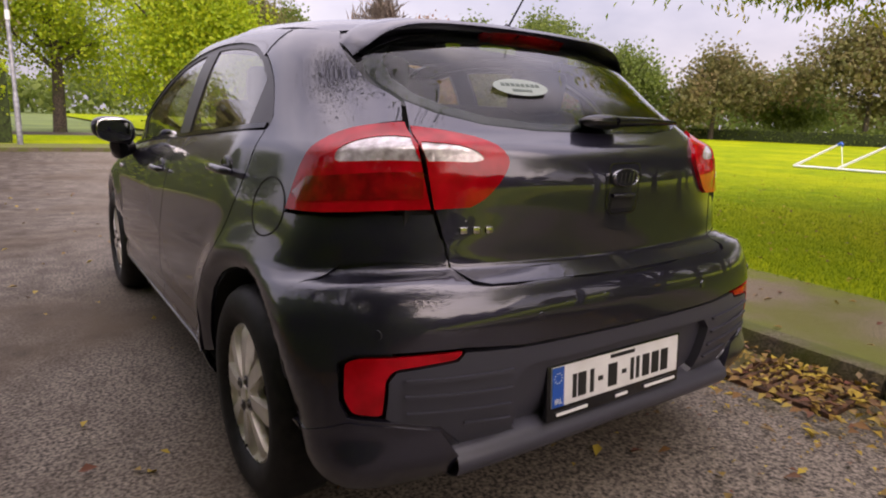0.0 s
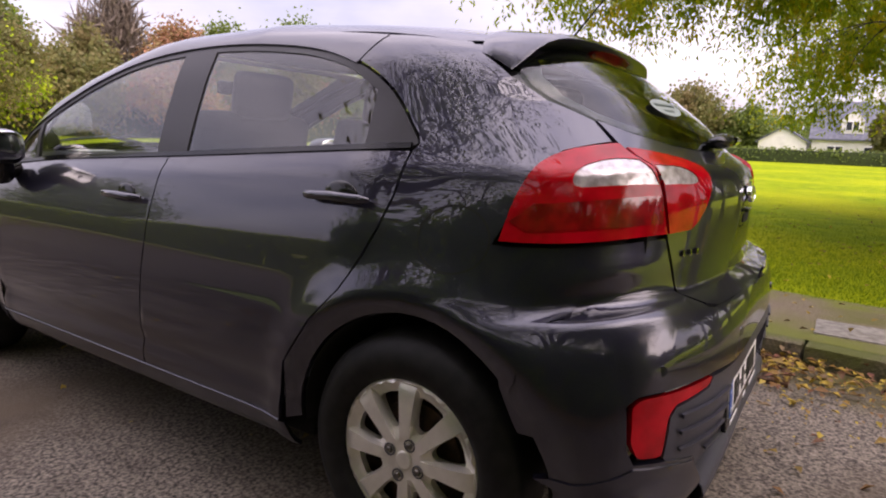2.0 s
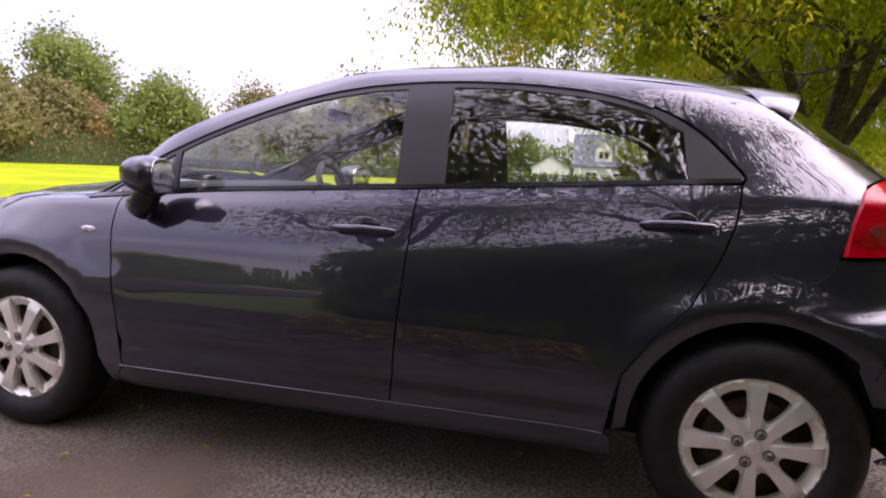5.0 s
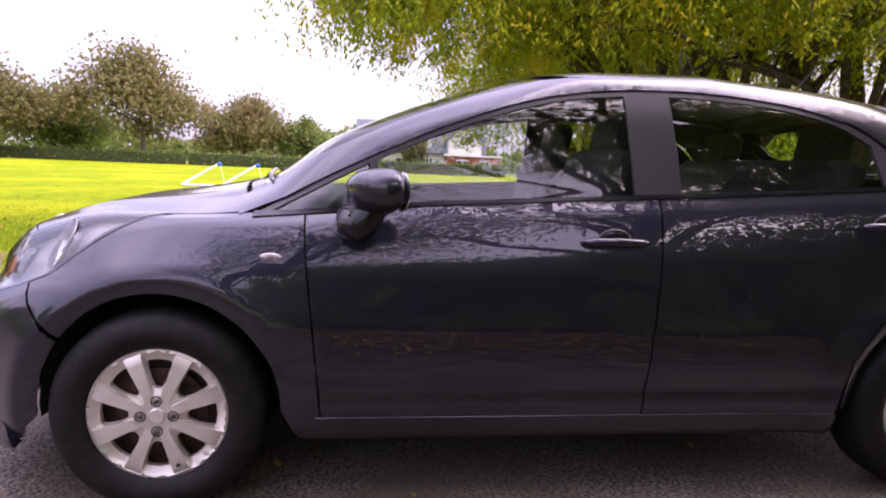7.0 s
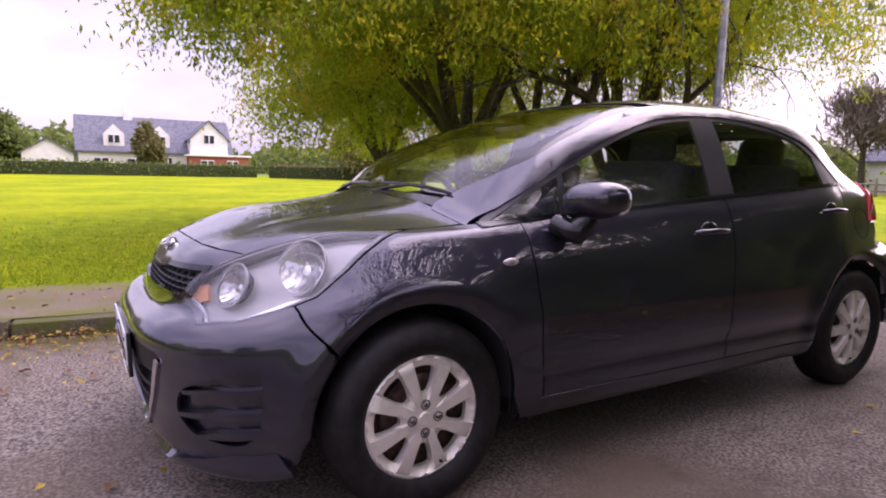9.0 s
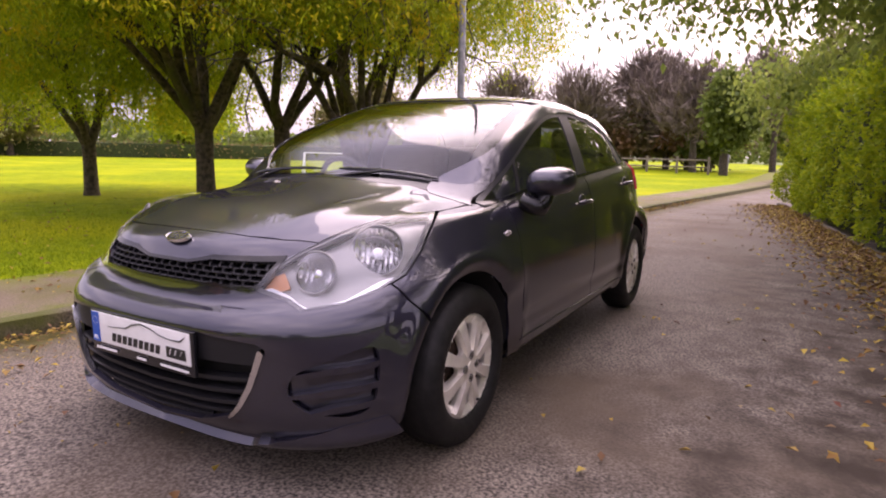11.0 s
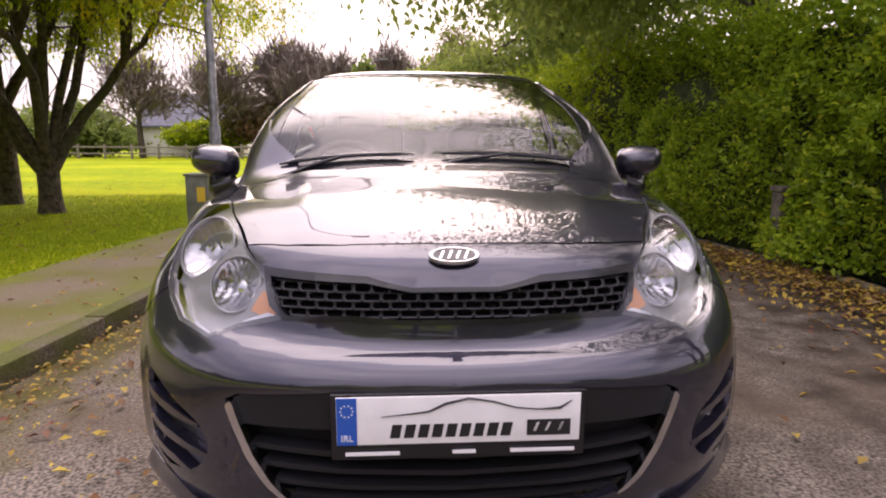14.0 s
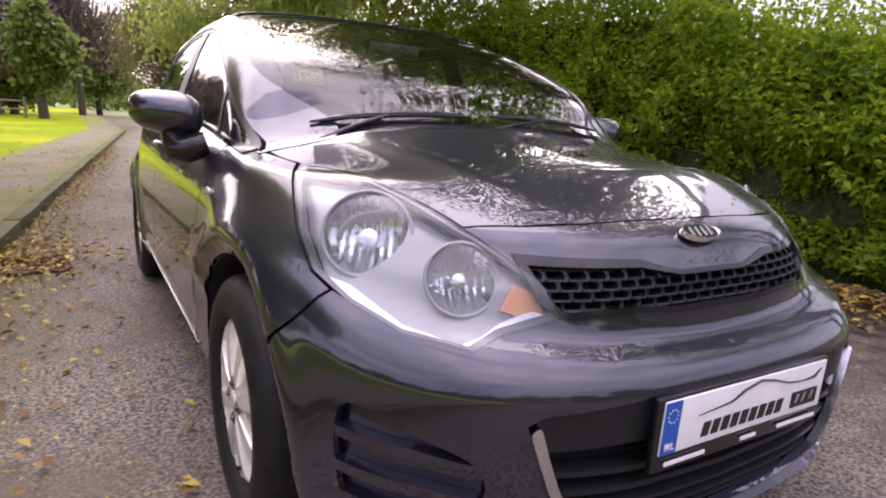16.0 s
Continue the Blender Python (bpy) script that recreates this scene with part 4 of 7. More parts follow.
    for r, z in enumerate(rows_z):
        for c in range(-12, 13):
            x = (c + (0.5 if r % 2 else 0)) * 0.042
            ring = [(x + 0.0230 * a, z + 0.0096 * b) for a, b in ((-1, 0), (-0.80, 1), (0.80, 1), (1, 0), (0.80, -1), (-0.80, -1))]
            if not inside(gp, np.array([(x, z)]))[0]:
                continue
            ins = [(x + 0.0188 * a, z + 0.0070 * b) for a, b in ((-1, 0), (-0.80, 1), (0.80, 1), (1, 0), (0.80, -1), (-0.80, -1))]
            def put(q, back):
                p, n = on_body((abs(q[0]), 4, q[1]), (0, -1, 0))
                return bm.verts.new((math.copysign(p.x, q[0]) if q[0] else 0, p.y - back, p.z))
            A, B = [put(q, 0.010) for q in ring], [put(q, 0.012) for q in ins]
            C = [put(q, 0.036) for q in ins]
            for k in range(6):
                bm.faces.new((A[k], A[(k + 1) % 6], B[(k + 1) % 6], B[k]))
                bm.faces.new((B[k], B[(k + 1) % 6], C[(k + 1) % 6], C[k]))
    part("grille_mesh", bm, GRILLE, car, "black honeycomb grille", 20)
    gf = [(0, 0.778), (0.10, 0.778), (0.20, 0.797), (0.448, 0.803), (0.425, 0.730), (0.39, 0.700), (0.24, 0.705), (0.12, 0.697), (0, 0.697)]
    gi = [(0, 0.768), (0.10, 0.768), (0.20, 0.786), (0.428, 0.790), (0.410, 0.738), (0.382, 0.712), (0.24, 0.717), (0.12, 0.709), (0, 0.709)]
    panel("grille_surround", dx(gf[:5]) + dx(gi[:5])[::-1], (0, -1, 0), GLOSS_BLACK, car, lift=0.003, depth=0.03, res=0.012)
    panel("grille_lip", dx(gf[4:]) + dx(gi[4:])[::-1], (0, -1, 0), GLOSS_BLACK, car, lift=0.003, depth=0.03, res=0.012)
    # lower intake
    panel("intake_backing", dx([(0, 0.64), (0.56, 0.64), (0.60, 0.50), (0.52, 0.30), (0.3, 0.24), (0, 0.22)]), (0, -1, 0), VOID, car, lift=-0.070, depth=0.003, res=0.04)
    panel("plate_bar", dx([(0, 0.590), (0.45, 0.584), (0.494, 0.56), (0.478, 0.50), (0, 0.49)]), FRONT, PLASTIC, car, lift=-0.008, depth=0.03, res=0.03)
    for z, w in ((0.455, 0.462), (0.415, 0.436), (0.375, 0.408), (0.335, 0.370), (0.298, 0.275)):
        panel("intake_slat", dx([(0, z - 0.025), (w * 0.6, z - 0.015), (w, z), (w - 0.004, z - 0.012), (w * 0.6, z - 0.027), (0, z - 0.037)]), FRONT, PLASTIC, car, lift=-0.014, depth=0.04, res=0.03)
    panel("intake_trim", dx([(0.372, 0.316), (0.24, 0.268), (0, 0.234), (0, 0.247), (0.237, 0.281), (0.362, 0.327)]), FRONT, PAINT, car, lift=0.007, depth=0.02, res=0.014)
    panel("intake_blade", dx(rounded([(0.490, 0.560), (0.506, 0.546), (0.487, 0.49), (0.464, 0.43), (0.428, 0.374), (0.388, 0.330), (0.366, 0.316), (0.368, 0.327), (0.412, 0.378), (0.447, 0.436), (0.470, 0.495)], 0.01, 3)), FRONT, SATIN, car, both="pair", lift=0.009, depth=0.02, res=0.012, label="satin silver blade beside the intake")
    # side ducts with fins
    panel("duct_backing", [(p[0] + (p[0] - 0.665) * 0.65, p[1], p[2] + (p[2] - 0.46) * 0.5) for p in d3], DIAG, PAINT, car, both="pair", lift=-0.026, depth=0.003, res=0.03)
    for z, w in ((0.492, 0.582), (0.425, 0.560), (0.368, 0.610)):
        panel("duct_fin", dx([(w, z - 0.014), (0.66, z + 0.004), (0.745, z + 0.006), (0.745, z - 0.014), (0.66, z - 0.018), (w + 0.002, z - 0.024)]), DIAG, PAINT, car, both="pair", lift=0.001, depth=0.026, res=0.02)
    panel("chin", [(0, 2.03, 0.228), (0.30, 2.0, 0.252), (0.50, 1.95, 0.285), (0.66, 1.87, 0.305), (0.76, 1.75, 0.300), (0.80, 1.70, 0.22), (0.70, 1.82, 0.195), (0.45, 1.95, 0.19), (0, 2.0, 0.188)], (-0.45, -0.85, 0), PAINT, car, lift=0.003, depth=0.03, snap=True, res=0.012, relief=lambda p: 0.026 * min(1.0, max(0.0, (0.295 - p.z) / 0.05)) ** 1.3)
    # head lamps: bowl, reflectors and clear lens
    HL = (-0.60, -0.72, -0.33)
    panel("head_lamp", head, HL, LENS_CLEAR, car, both="pair", lift=0.004, depth=0.004, snap=True, res=0.02, label="clear head lamp lens")
    panel("lamp_bowl", head, HL, LAMP_BOWL, car, both="pair", lift=-0.130, depth=-0.120, snap=True, res=0.025)
    bowls = (((0.640, 1.645, 0.795), 0.094), ((0.528, 1.840, 0.752), 0.073))
    hd, hu, hv = frame_of(HL)
    rounds = [[tuple(Vector(at) + hu * (rad * math.cos(0.2618 * k)) + hv * (rad * math.sin(0.2618 * k))) for k in range(24)] for at, rad in ((bowls[0][0], 0.086), (bowls[1][0], 0.066))]
    panel("lamp_mask", head, HL, LAMP_BEZEL, car, holes=rounds, both="pair", lift=-0.034, depth=0.03, snap=True, res=0.016, label="satin silver lamp surround")
    panel("lamp_strip", head[9:] + [head[0]] + [(0.44, 1.955, 0.716), (0.50, 1.935, 0.700), (0.575, 1.928, 0.680), (0.645, 1.845, 0.695), (0.700, 1.71, 0.722)], HL, REFLECTOR, car, both="pair", lift=-0.014, depth=0.02, snap=True, res=0.02)
    rim_in = [tuple(Vector(p).lerp(Vector((0.60, 1.72, 0.77)), 0.07)) for p in head]
    panel("lamp_border", head, HL, LAMP_DARK, car, holes=[rim_in], both="pair", lift=-0.003, depth=0.012, snap=True, res=0.016)
    for at, r in bowls:
        p, n = on_body(at)
        aim = (n * 0.8 + Vector((0.0, 0.6, 0.0))).normalized()
        for s in (1, -1):
            prof = [(0.010, r), (0.012, r * 0.95), (0.004, r * 0.93)] + [(-0.055 * (1 - q * q), r * 0.90 * q) for q in (0.98, 0.9, 0.82, 0.74, 0.66, 0.58, 0.5, 0.42, 0.34, 0.26)] + [(-0.026, r * 0.22), (-0.018, r * 0.20), (-0.015, r * 0.10), (-0.0145, 0.0)]
            bm = revolve(prof, 96, "x")
            # upright flutes moulded into the bowl
            for v in bm.verts:
                if 0.3 * r < math.hypot(v.co.y, v.co.z) < 0.88 * r:
                    v.co.x += 0.0035 * math.sin(v.co.y * 6.283 / (r * 0.19))
            q = Vector((aim.x * s, aim.y, aim.z)).to_track_quat("X", "Z").to_matrix().to_4x4()
            c = p - n * 0.030
            bmesh.ops.transform(bm, matrix=Matrix.Translation((c.x * s, c.y, c.z)) @ q, verts=bm.verts)
            bowl = part("reflector", bm, REFLECTOR, car, "round fluted mirror reflector", 50)
            bm = revolve([(0.009 + 0.0035 * math.sin(0.785 * k), r * 0.97 + 0.0035 * math.cos(0.785 * k)) for k in range(8)], 48, "x", close=True)
            bmesh.ops.transform(bm, matrix=Matrix.Translation((c.x * s, c.y, c.z)) @ q, verts=bm.verts)
            part("bowl_ring", bm, LAMP_BEZEL, bowl, "", 60)
    panel("indicator_lens", [(0.412, 1.962, 0.711), (0.432, 1.928, 0.752), (0.452, 1.905, 0.758), (0.486, 1.918, 0.712), (0.45, 1.945, 0.703)], HL, AMBER, car, both="pair", lift=-0.022, depth=0.02, snap=True, res=0.012, label="amber indicator reflector")
    build_car_trim(car, l_fd, r_fd, l_rd, r_rd)
    pull_parts(car)
    return car


def build_wheel(parent, y, side):
    """Tyre with its wheel cover, nuts and brake disc; side +1 or -1."""
    prof = [(-0.150, 0.205), (-0.165, 0.215), (-0.172, 0.25), (-0.160, 0.292), (-0.140, 0.308), (-0.08, 0.3125), (-0.02, 0.308), (0.002, 0.294), (0.020, 0.262), (0.018, 0.228), (0.006, 0.208), (-0.004, 0.200)]
    bm = revolve(prof, 72, "x", close=True)
    tyre = part("wheel", bm, RUBBER, parent, "black tyre with a silver eight-spoke cover", 40)
    # cover: a dished disc with eight windows, and eight flat-topped spokes that flare to the rim
    holes = []
    for k in range(8):
        a = 2 * math.pi * (k + 0.5) / 8
        m0, m1 = 0.021 / 0.078, 0.022 / 0.160
        g = math.pi / 8
        pts = [(0.084, -g + m0), (0.081, 0.0), (0.084, g - m0), (0.110, g - 0.168), (0.140, g - 0.150), (0.160, g - m1 - 0.02), (0.165, g - m1 - 0.07), (0.166, 0.0), (0.165, -g + m1 + 0.07), (0.160, -g + m1 + 0.02), (0.140, -g + 0.150), (0.110, -g + 0.168)]
        holes.append(rounded([(r * math.cos(a + h), r * math.sin(a + h)) for r, h in pts], 0.005, 2))
    ring = [(0.203 * math.cos(2 * math.pi * k / 72), 0.203 * math.sin(2 * math.pi * k / 72)) for k in range(72)]
    v, f = flat_mesh(ring, holes, 0.012)
    r = np.hypot(v[:, 0], v[:, 1])
    h = np.interp(r, [0, 0.058, 0.070, 0.10, 0.165, 0.180, 0.188, 0.197, 0.203], [0.008, 0.008, 0.0, -0.006, -0.016, -0.012, 0.0, -0.001, -0.008])
    n = len(v)
    top = np.stack([h, v[:, 0], v[:, 1]], 1)
    low = np.stack([h - np.where(r > 0.2, 0.01, 0.018), v[:, 0], v[:, 1]], 1)
    count = {}
    for t in f:
        for k in range(3):
            count.setdefault(tuple(sorted((int(t[k]), int(t[(k + 1) % 3])))), []).append((int(t[k]), int(t[(k + 1) % 3])))
    faces = [tuple(int(x) for x in t) for t in f]
    faces += [(e[0][1], e[0][0], e[0][0] + n, e[0][1] + n) for e in count.values() if len(e) == 1]
    cover = raw("wheel_cover", np.concatenate([top, low]), faces, SILVER, tyre, "silver eight-spoke wheel cover", 40)
    bm = bmesh.new()
    bm.from_mesh(cover.data)
    bmesh.ops.recalc_face_normals(bm, faces=bm.faces)
    bm.to_mesh(cover.data)
    bm.free()
    cover.data.set_sharp_from_angle(angle=radians(40))
    for k in range(8):
        a = 2 * math.pi * k / 8
        c, sn = math.cos(a), math.sin(a)
        bm = bmesh.new()
        last = None
        for q in (0.048, 0.075, 0.10, 0.13, 0.16, 0.180, 0.189):
            w = float(np.interp(q, [0.05, 0.10, 0.19], [0.0135, 0.0165, 0.0255]))
            z = float(np.interp(q, [0.05, 0.08, 0.16, 0.180, 0.189], [0.0092, 0.0112, 0.0066, 0.0035, -0.003]))
            now = [bm.verts.new((x, q * c - u * sn, q * sn + u * c)) for u, x in ((-w - 0.0035, z - 0.022), (-w, z), (w, z), (w + 0.0035, z - 0.022))]
            if last:
                for i in range(3):
                    bm.faces.new((last[i], last[i + 1], now[i + 1], now[i]))
            else:
                bm.faces.new(now)
            last = now
        bm.faces.new(last[::-1])
        bmesh.ops.recalc_face_normals(bm, faces=bm.faces)
        part("spoke", bm, SILVER, tyre, "", 30)
    for k in range(4):
        a = radians(69) + k * math.pi / 2
        bm = revolve([(0.016, 0.0), (0.016, 0.0065), (0.013, 0.009), (0.004, 0.0095)], 6, "x", at=(0, 0.046 * math.cos(a), 0.046 * math.sin(a)))
        part("wheel_nut", bm, STEEL, tyre, "", 20)
        bm = revolve([(0.0075, 0.0165), (0.0105, 0.0165), (0.0105, 0.0125), (0.0075, 0.0125)], 20, "x", at=(0, 0.046 * math.cos(a), 0.046 * math.sin(a)), close=True)
        part("nut_well", bm, LAMP_DARK, tyre, "", 40)
    bm = revolve([(0.0125, 0.0), (0.0125, 0.020), (0.010, 0.024), (0.006, 0.024)], 32, "x")
    part("hub_badge", bm, SILVER, tyre, "", 30)
    bm = revolve([(-0.055, 0.0), (-0.030, 0.05), (-0.030, 0.06), (-0.045, 0.065), (-0.045, 0.13), (-0.065, 0.13), (-0.065, 0.198), (-0.02, 0.200)], 48, "x")
    part("brake_disc", bm, RUST, tyre, "rusty dark brake disc", 30)
    # valve
    bm = tube_bm([(0.0, 0.165 * math.cos(-1.57), 0.165 * math.sin(-1.57)), (0.016, 0.160 * math.cos(-1.57), 0.160 * math.sin(-1.57))], 0.005, 8)
    part("valve", bm, BLACK_INK, tyre)
    tyre.location = (TRACK_X * side, y, WHEEL_Z)
    tyre.rotation_euler = (0.37 if y > 0 else 0.0, 0, 0 if side > 0 else math.pi)
    return tyre


def letter(text, size, material, parent, m, name, depth=0.0012):
    c = bpy.data.curves.new(name, "FONT")
    c.body, c.size, c.align_x, c.align_y, c.extrude = text, size, "CENTER", "CENTER", depth
    ob = bpy.data.objects.new(name, c)
    scene.collection.objects.link(ob)
    me = bpy.data.meshes.new_from_object(ob.evaluated_get(bpy.context.evaluated_depsgraph_get()))
    bpy.data.objects.remove(ob)
    o = link(name, me, material, parent)
    me.transform(m)
    return o


def plate(car, m, front):
    """A number plate in a holder; its writing becomes bars. m: facing along its -y, x to its right."""
    def put(bm, mat, name, label="", parent=None):
        bmesh.ops.transform(bm, matrix=m, verts=bm.verts)
        return part(name, bm, mat, parent or car, label, 30)
    hold = put(box_bm(0.545, 0.014, 0.150, (0, 0.004, -0.008), 0.004), GLOSS_BLACK, "plate_holder", "black number plate holder")
    put(box_bm(0.520, 0.004, 0.108, (0, -0.0045, 0.008), 0.0015), WHITE_PLATE, "number_plate", "white number plate with a blue band", hold)
    put(box_bm(0.042, 0.002, 0.106, (-0.238, -0.0068, 0.008)), BLUE, "blue_band", "", hold)
    y = -0.0082
    def bar(x, z, w, h, mat=BLACK_INK, lean=0.0, name="bar"):
        bm = bmesh.new()
        vs = [bm.verts.new(v) for v in ((x - w / 2 - lean, y, z - h / 2), (x + w / 2 - lean, y, z - h / 2), (x + w / 2 + lean, y, z + h / 2), (x - w / 2 + lean, y, z + h / 2), (x - w / 2 - lean, y + 0.002, z - h / 2), (x + w / 2 - lean, y + 0.002, z - h / 2), (x + w / 2 + lean, y + 0.002, z + h / 2), (x - w / 2 + lean, y + 0.002, z + h / 2))]
        for q in ((0, 1, 2, 3), (4, 7, 6, 5), (0, 4, 5, 1), (1, 5, 6, 2), (2, 6, 7, 3), (3, 7, 4, 0)):
            bm.faces.new([vs[i] for i in q])
        put(bm, mat, name, "", hold)
    letter("IRL", 0.020, WHITE_INK, hold, m @ Matrix.Translation((-0.238, -0.0085, -0.030)) @ Euler((math.pi / 2, 0, 0)).to_matrix().to_4x4(), "country_mark")
    for k in range(10):
        a = 2 * math.pi * k / 10
        bar(-0.238 + 0.013 * math.cos(a), 0.032 + 0.013 * math.sin(a), 0.003, 0.003, WHITE_INK)
    if front:
        for k in range(9):
            bar(-0.135 + k * 0.0295, -0.016, 0.021, 0.030, BLACK_INK, 0.003)
        bar(0.192, -0.014, 0.094, 0.036)
        for x in (0.165, 0.190, 0.218):
            bar(x, -0.012, 0.006, 0.020, WHITE_PLATE, 0.004, "bar_light")
        # a drawn car outline above the bars
        pts = [(-0.165, 0.018), (-0.10, 0.024), (-0.065, 0.028), (-0.03, 0.045), (0.02, 0.056), (0.07, 0.048), (0.12, 0.033), (0.17, 0.028), (0.215, 0.030), (0.24, 0.047)]
        bm = tube_bm([m @ Vector((x, y, z)) for x, z in pts], [0.0008, 0.0016, 0.0022, 0.0028, 0.0024, 0.002, 0.0016, 0.0014, 0.003, 0.001], 6)
        part("car_sketch", bm, BLACK_INK, hold, "drawn black car outline")
    else:
        for x, w in ((-0.178, 0.014), (-0.150, 0.030), (-0.112, 0.014), (-0.078, 0.018), (-0.030, 0.036), (0.018, 0.018), (0.052, 0.014), (0.076, 0.014), (0.112, 0.030), (0.154, 0.032), (0.196, 0.032)):
            thin = w == 0.018
            bar(x, 0.0, w, 0.012 if thin else 0.064)
        bar(0.01, 0.052, 0.10, 0.010)
    for x, w in ((-0.185, 0.115), (0.01, 0.05), (0.18, 0.14)):
        bar(x, -0.066, w, 0.008, WHITE_INK)


def badge(car, p, n, w, h, name):
    """An oval chrome badge with plain strokes."""
    q = (-Vector(n)).to_track_quat("Y", "Z").to_matrix().to_4x4()
    m = Matrix.Translation(p) @ q
    bm = revolve([(-0.006, 0.0), (-0.006, 0.86), (-0.009, 0.90), (-0.009, 0.97), (-0.004, 1.0), (0.002, 1.0)], 40, "y")
    bmesh.ops.transform(bm, matrix=m @ Matrix.Diagonal((w / 2, 1, h / 2, 1)), verts=bm.verts)
    o = part(name, bm, CHROME, car, "oval chrome badge", 30)
    bm = revolve([(-0.0066, 0.0), (-0.0066, 0.84)], 40, "y")
    bmesh.ops.transform(bm, matrix=m @ Matrix.Diagonal((w / 2, 1, h / 2, 1)), verts=bm.verts)
    part("badge_field", bm, GLOSS_BLACK, o)
    for x, lean in ((-0.24, 0.04), (-0.08, 0.04), (0.08, 0.04), (0.24, 0.04)):
        bm = bmesh.new()
        a, b = w * 0.022, h * 0.26
        vs = [bm.verts.new(m @ Vector(v)) for v in ((x * w - a - lean * w, -0.0085, -b), (x * w + a - lean * w, -0.0085, -b), (x * w + a + lean * w, -0.0085, b), (x * w - a + lean * w, -0.0085, b))]
        lo = [bm.verts.new(v.co - m.to_3x3() @ Vector((0, -0.002, 0))) for v in vs]
        bm.faces.new(vs)
        for k in range(4):
            bm.faces.new((vs[k], lo[k], lo[(k + 1) % 4], vs[(k + 1) % 4]))
        part("badge_stroke", bm, CHROME, o)


def door_handle(door, y, z, s):
    p, n = on_body((3, y, z), (-1, 0, 0))
    bm = bmesh.new()
    pts, rad = [], []
    for k in range(13):
        t = k / 12
        yy = y + 0.105 - 0.21 * t
        out = 0.010 + 0.026 * math.sin(math.pi * min(1, max(0, t))) ** 0.5
        pts.append(((p.x + out) * s, yy, z + 0.006 - 0.010 * abs(t - 0.5)))
        rad.append(0.012 if 0 < k < 12 else 0.006)
    bm = tube_bm(pts, rad, 10)
    part("door_handle", bm, PAINT, door, "body-coloured pull handle", 60)
    bm = bmesh.new()
    bmesh.ops.create_uvsphere(bm, u_segments=24, v_segments=12, radius=1.0)
    bmesh.ops.transform(bm, matrix=Matrix.Translation(((p.x - 0.006) * s, y + 0.0, z + 0.002)) @ Matrix.Diagonal((0.012, 0.058, 0.040, 1)), verts=bm.verts)
    part("handle_cup", bm, GLOSS_BLACK, door, "", 60)


def door_mirror(door, s):
    bm = bmesh.new()
    bmesh.ops.create_uvsphere(bm, u_segments=36, v_segments=20, radius=1.0)
    for v in bm.verts:
        x, y, z = v.co
        sx = math.copysign(abs(x) ** 0.75, x)
        sz = math.copysign(abs(z) ** 0.80, z)
        yy = y * (0.105 if y > 0 else 0.050)
        taper = 1 - 0.20 * (sx + 1) / 2
        v.co = ((0.872 + 0.104 * sx) * s, 0.645 + yy - 0.025 * sx, 0.986 + 0.074 * sz * taper + 0.012 * sx)
    cap = part("door_mirror", bm, PAINT, door, "body-coloured door mirror", 60)
    bm = bmesh.new()
    bmesh.ops.create_uvsphere(bm, u_segments=28, v_segments=10, radius=1.0)
    for v in bm.verts:
        x, y, z = v.co
        v.co = ((0.872 + 0.086 * math.copysign(abs(x) ** 0.7, x)) * s, 0.600 + 0.006 * y - 0.022 * x, 0.988 + 0.057 * math.copysign(abs(z) ** 0.7, z))
    part("mirror_glass", bm, CHROME, cap, "mirror glass", 60)
    bm = tube_bm([(0.770 * s, 0.745, 0.900), (0.830 * s, 0.735, 0.880), (0.838 * s, 0.715, 0.875), (0.848 * s, 0.690, 0.905), (0.852 * s, 0.665, 0.945)], [0.038, 0.042, 0.046, 0.044, 0.040], 16)
    part("mirror_foot", bm, GLOSS_BLACK, cap, "gloss black mirror foot", 60)


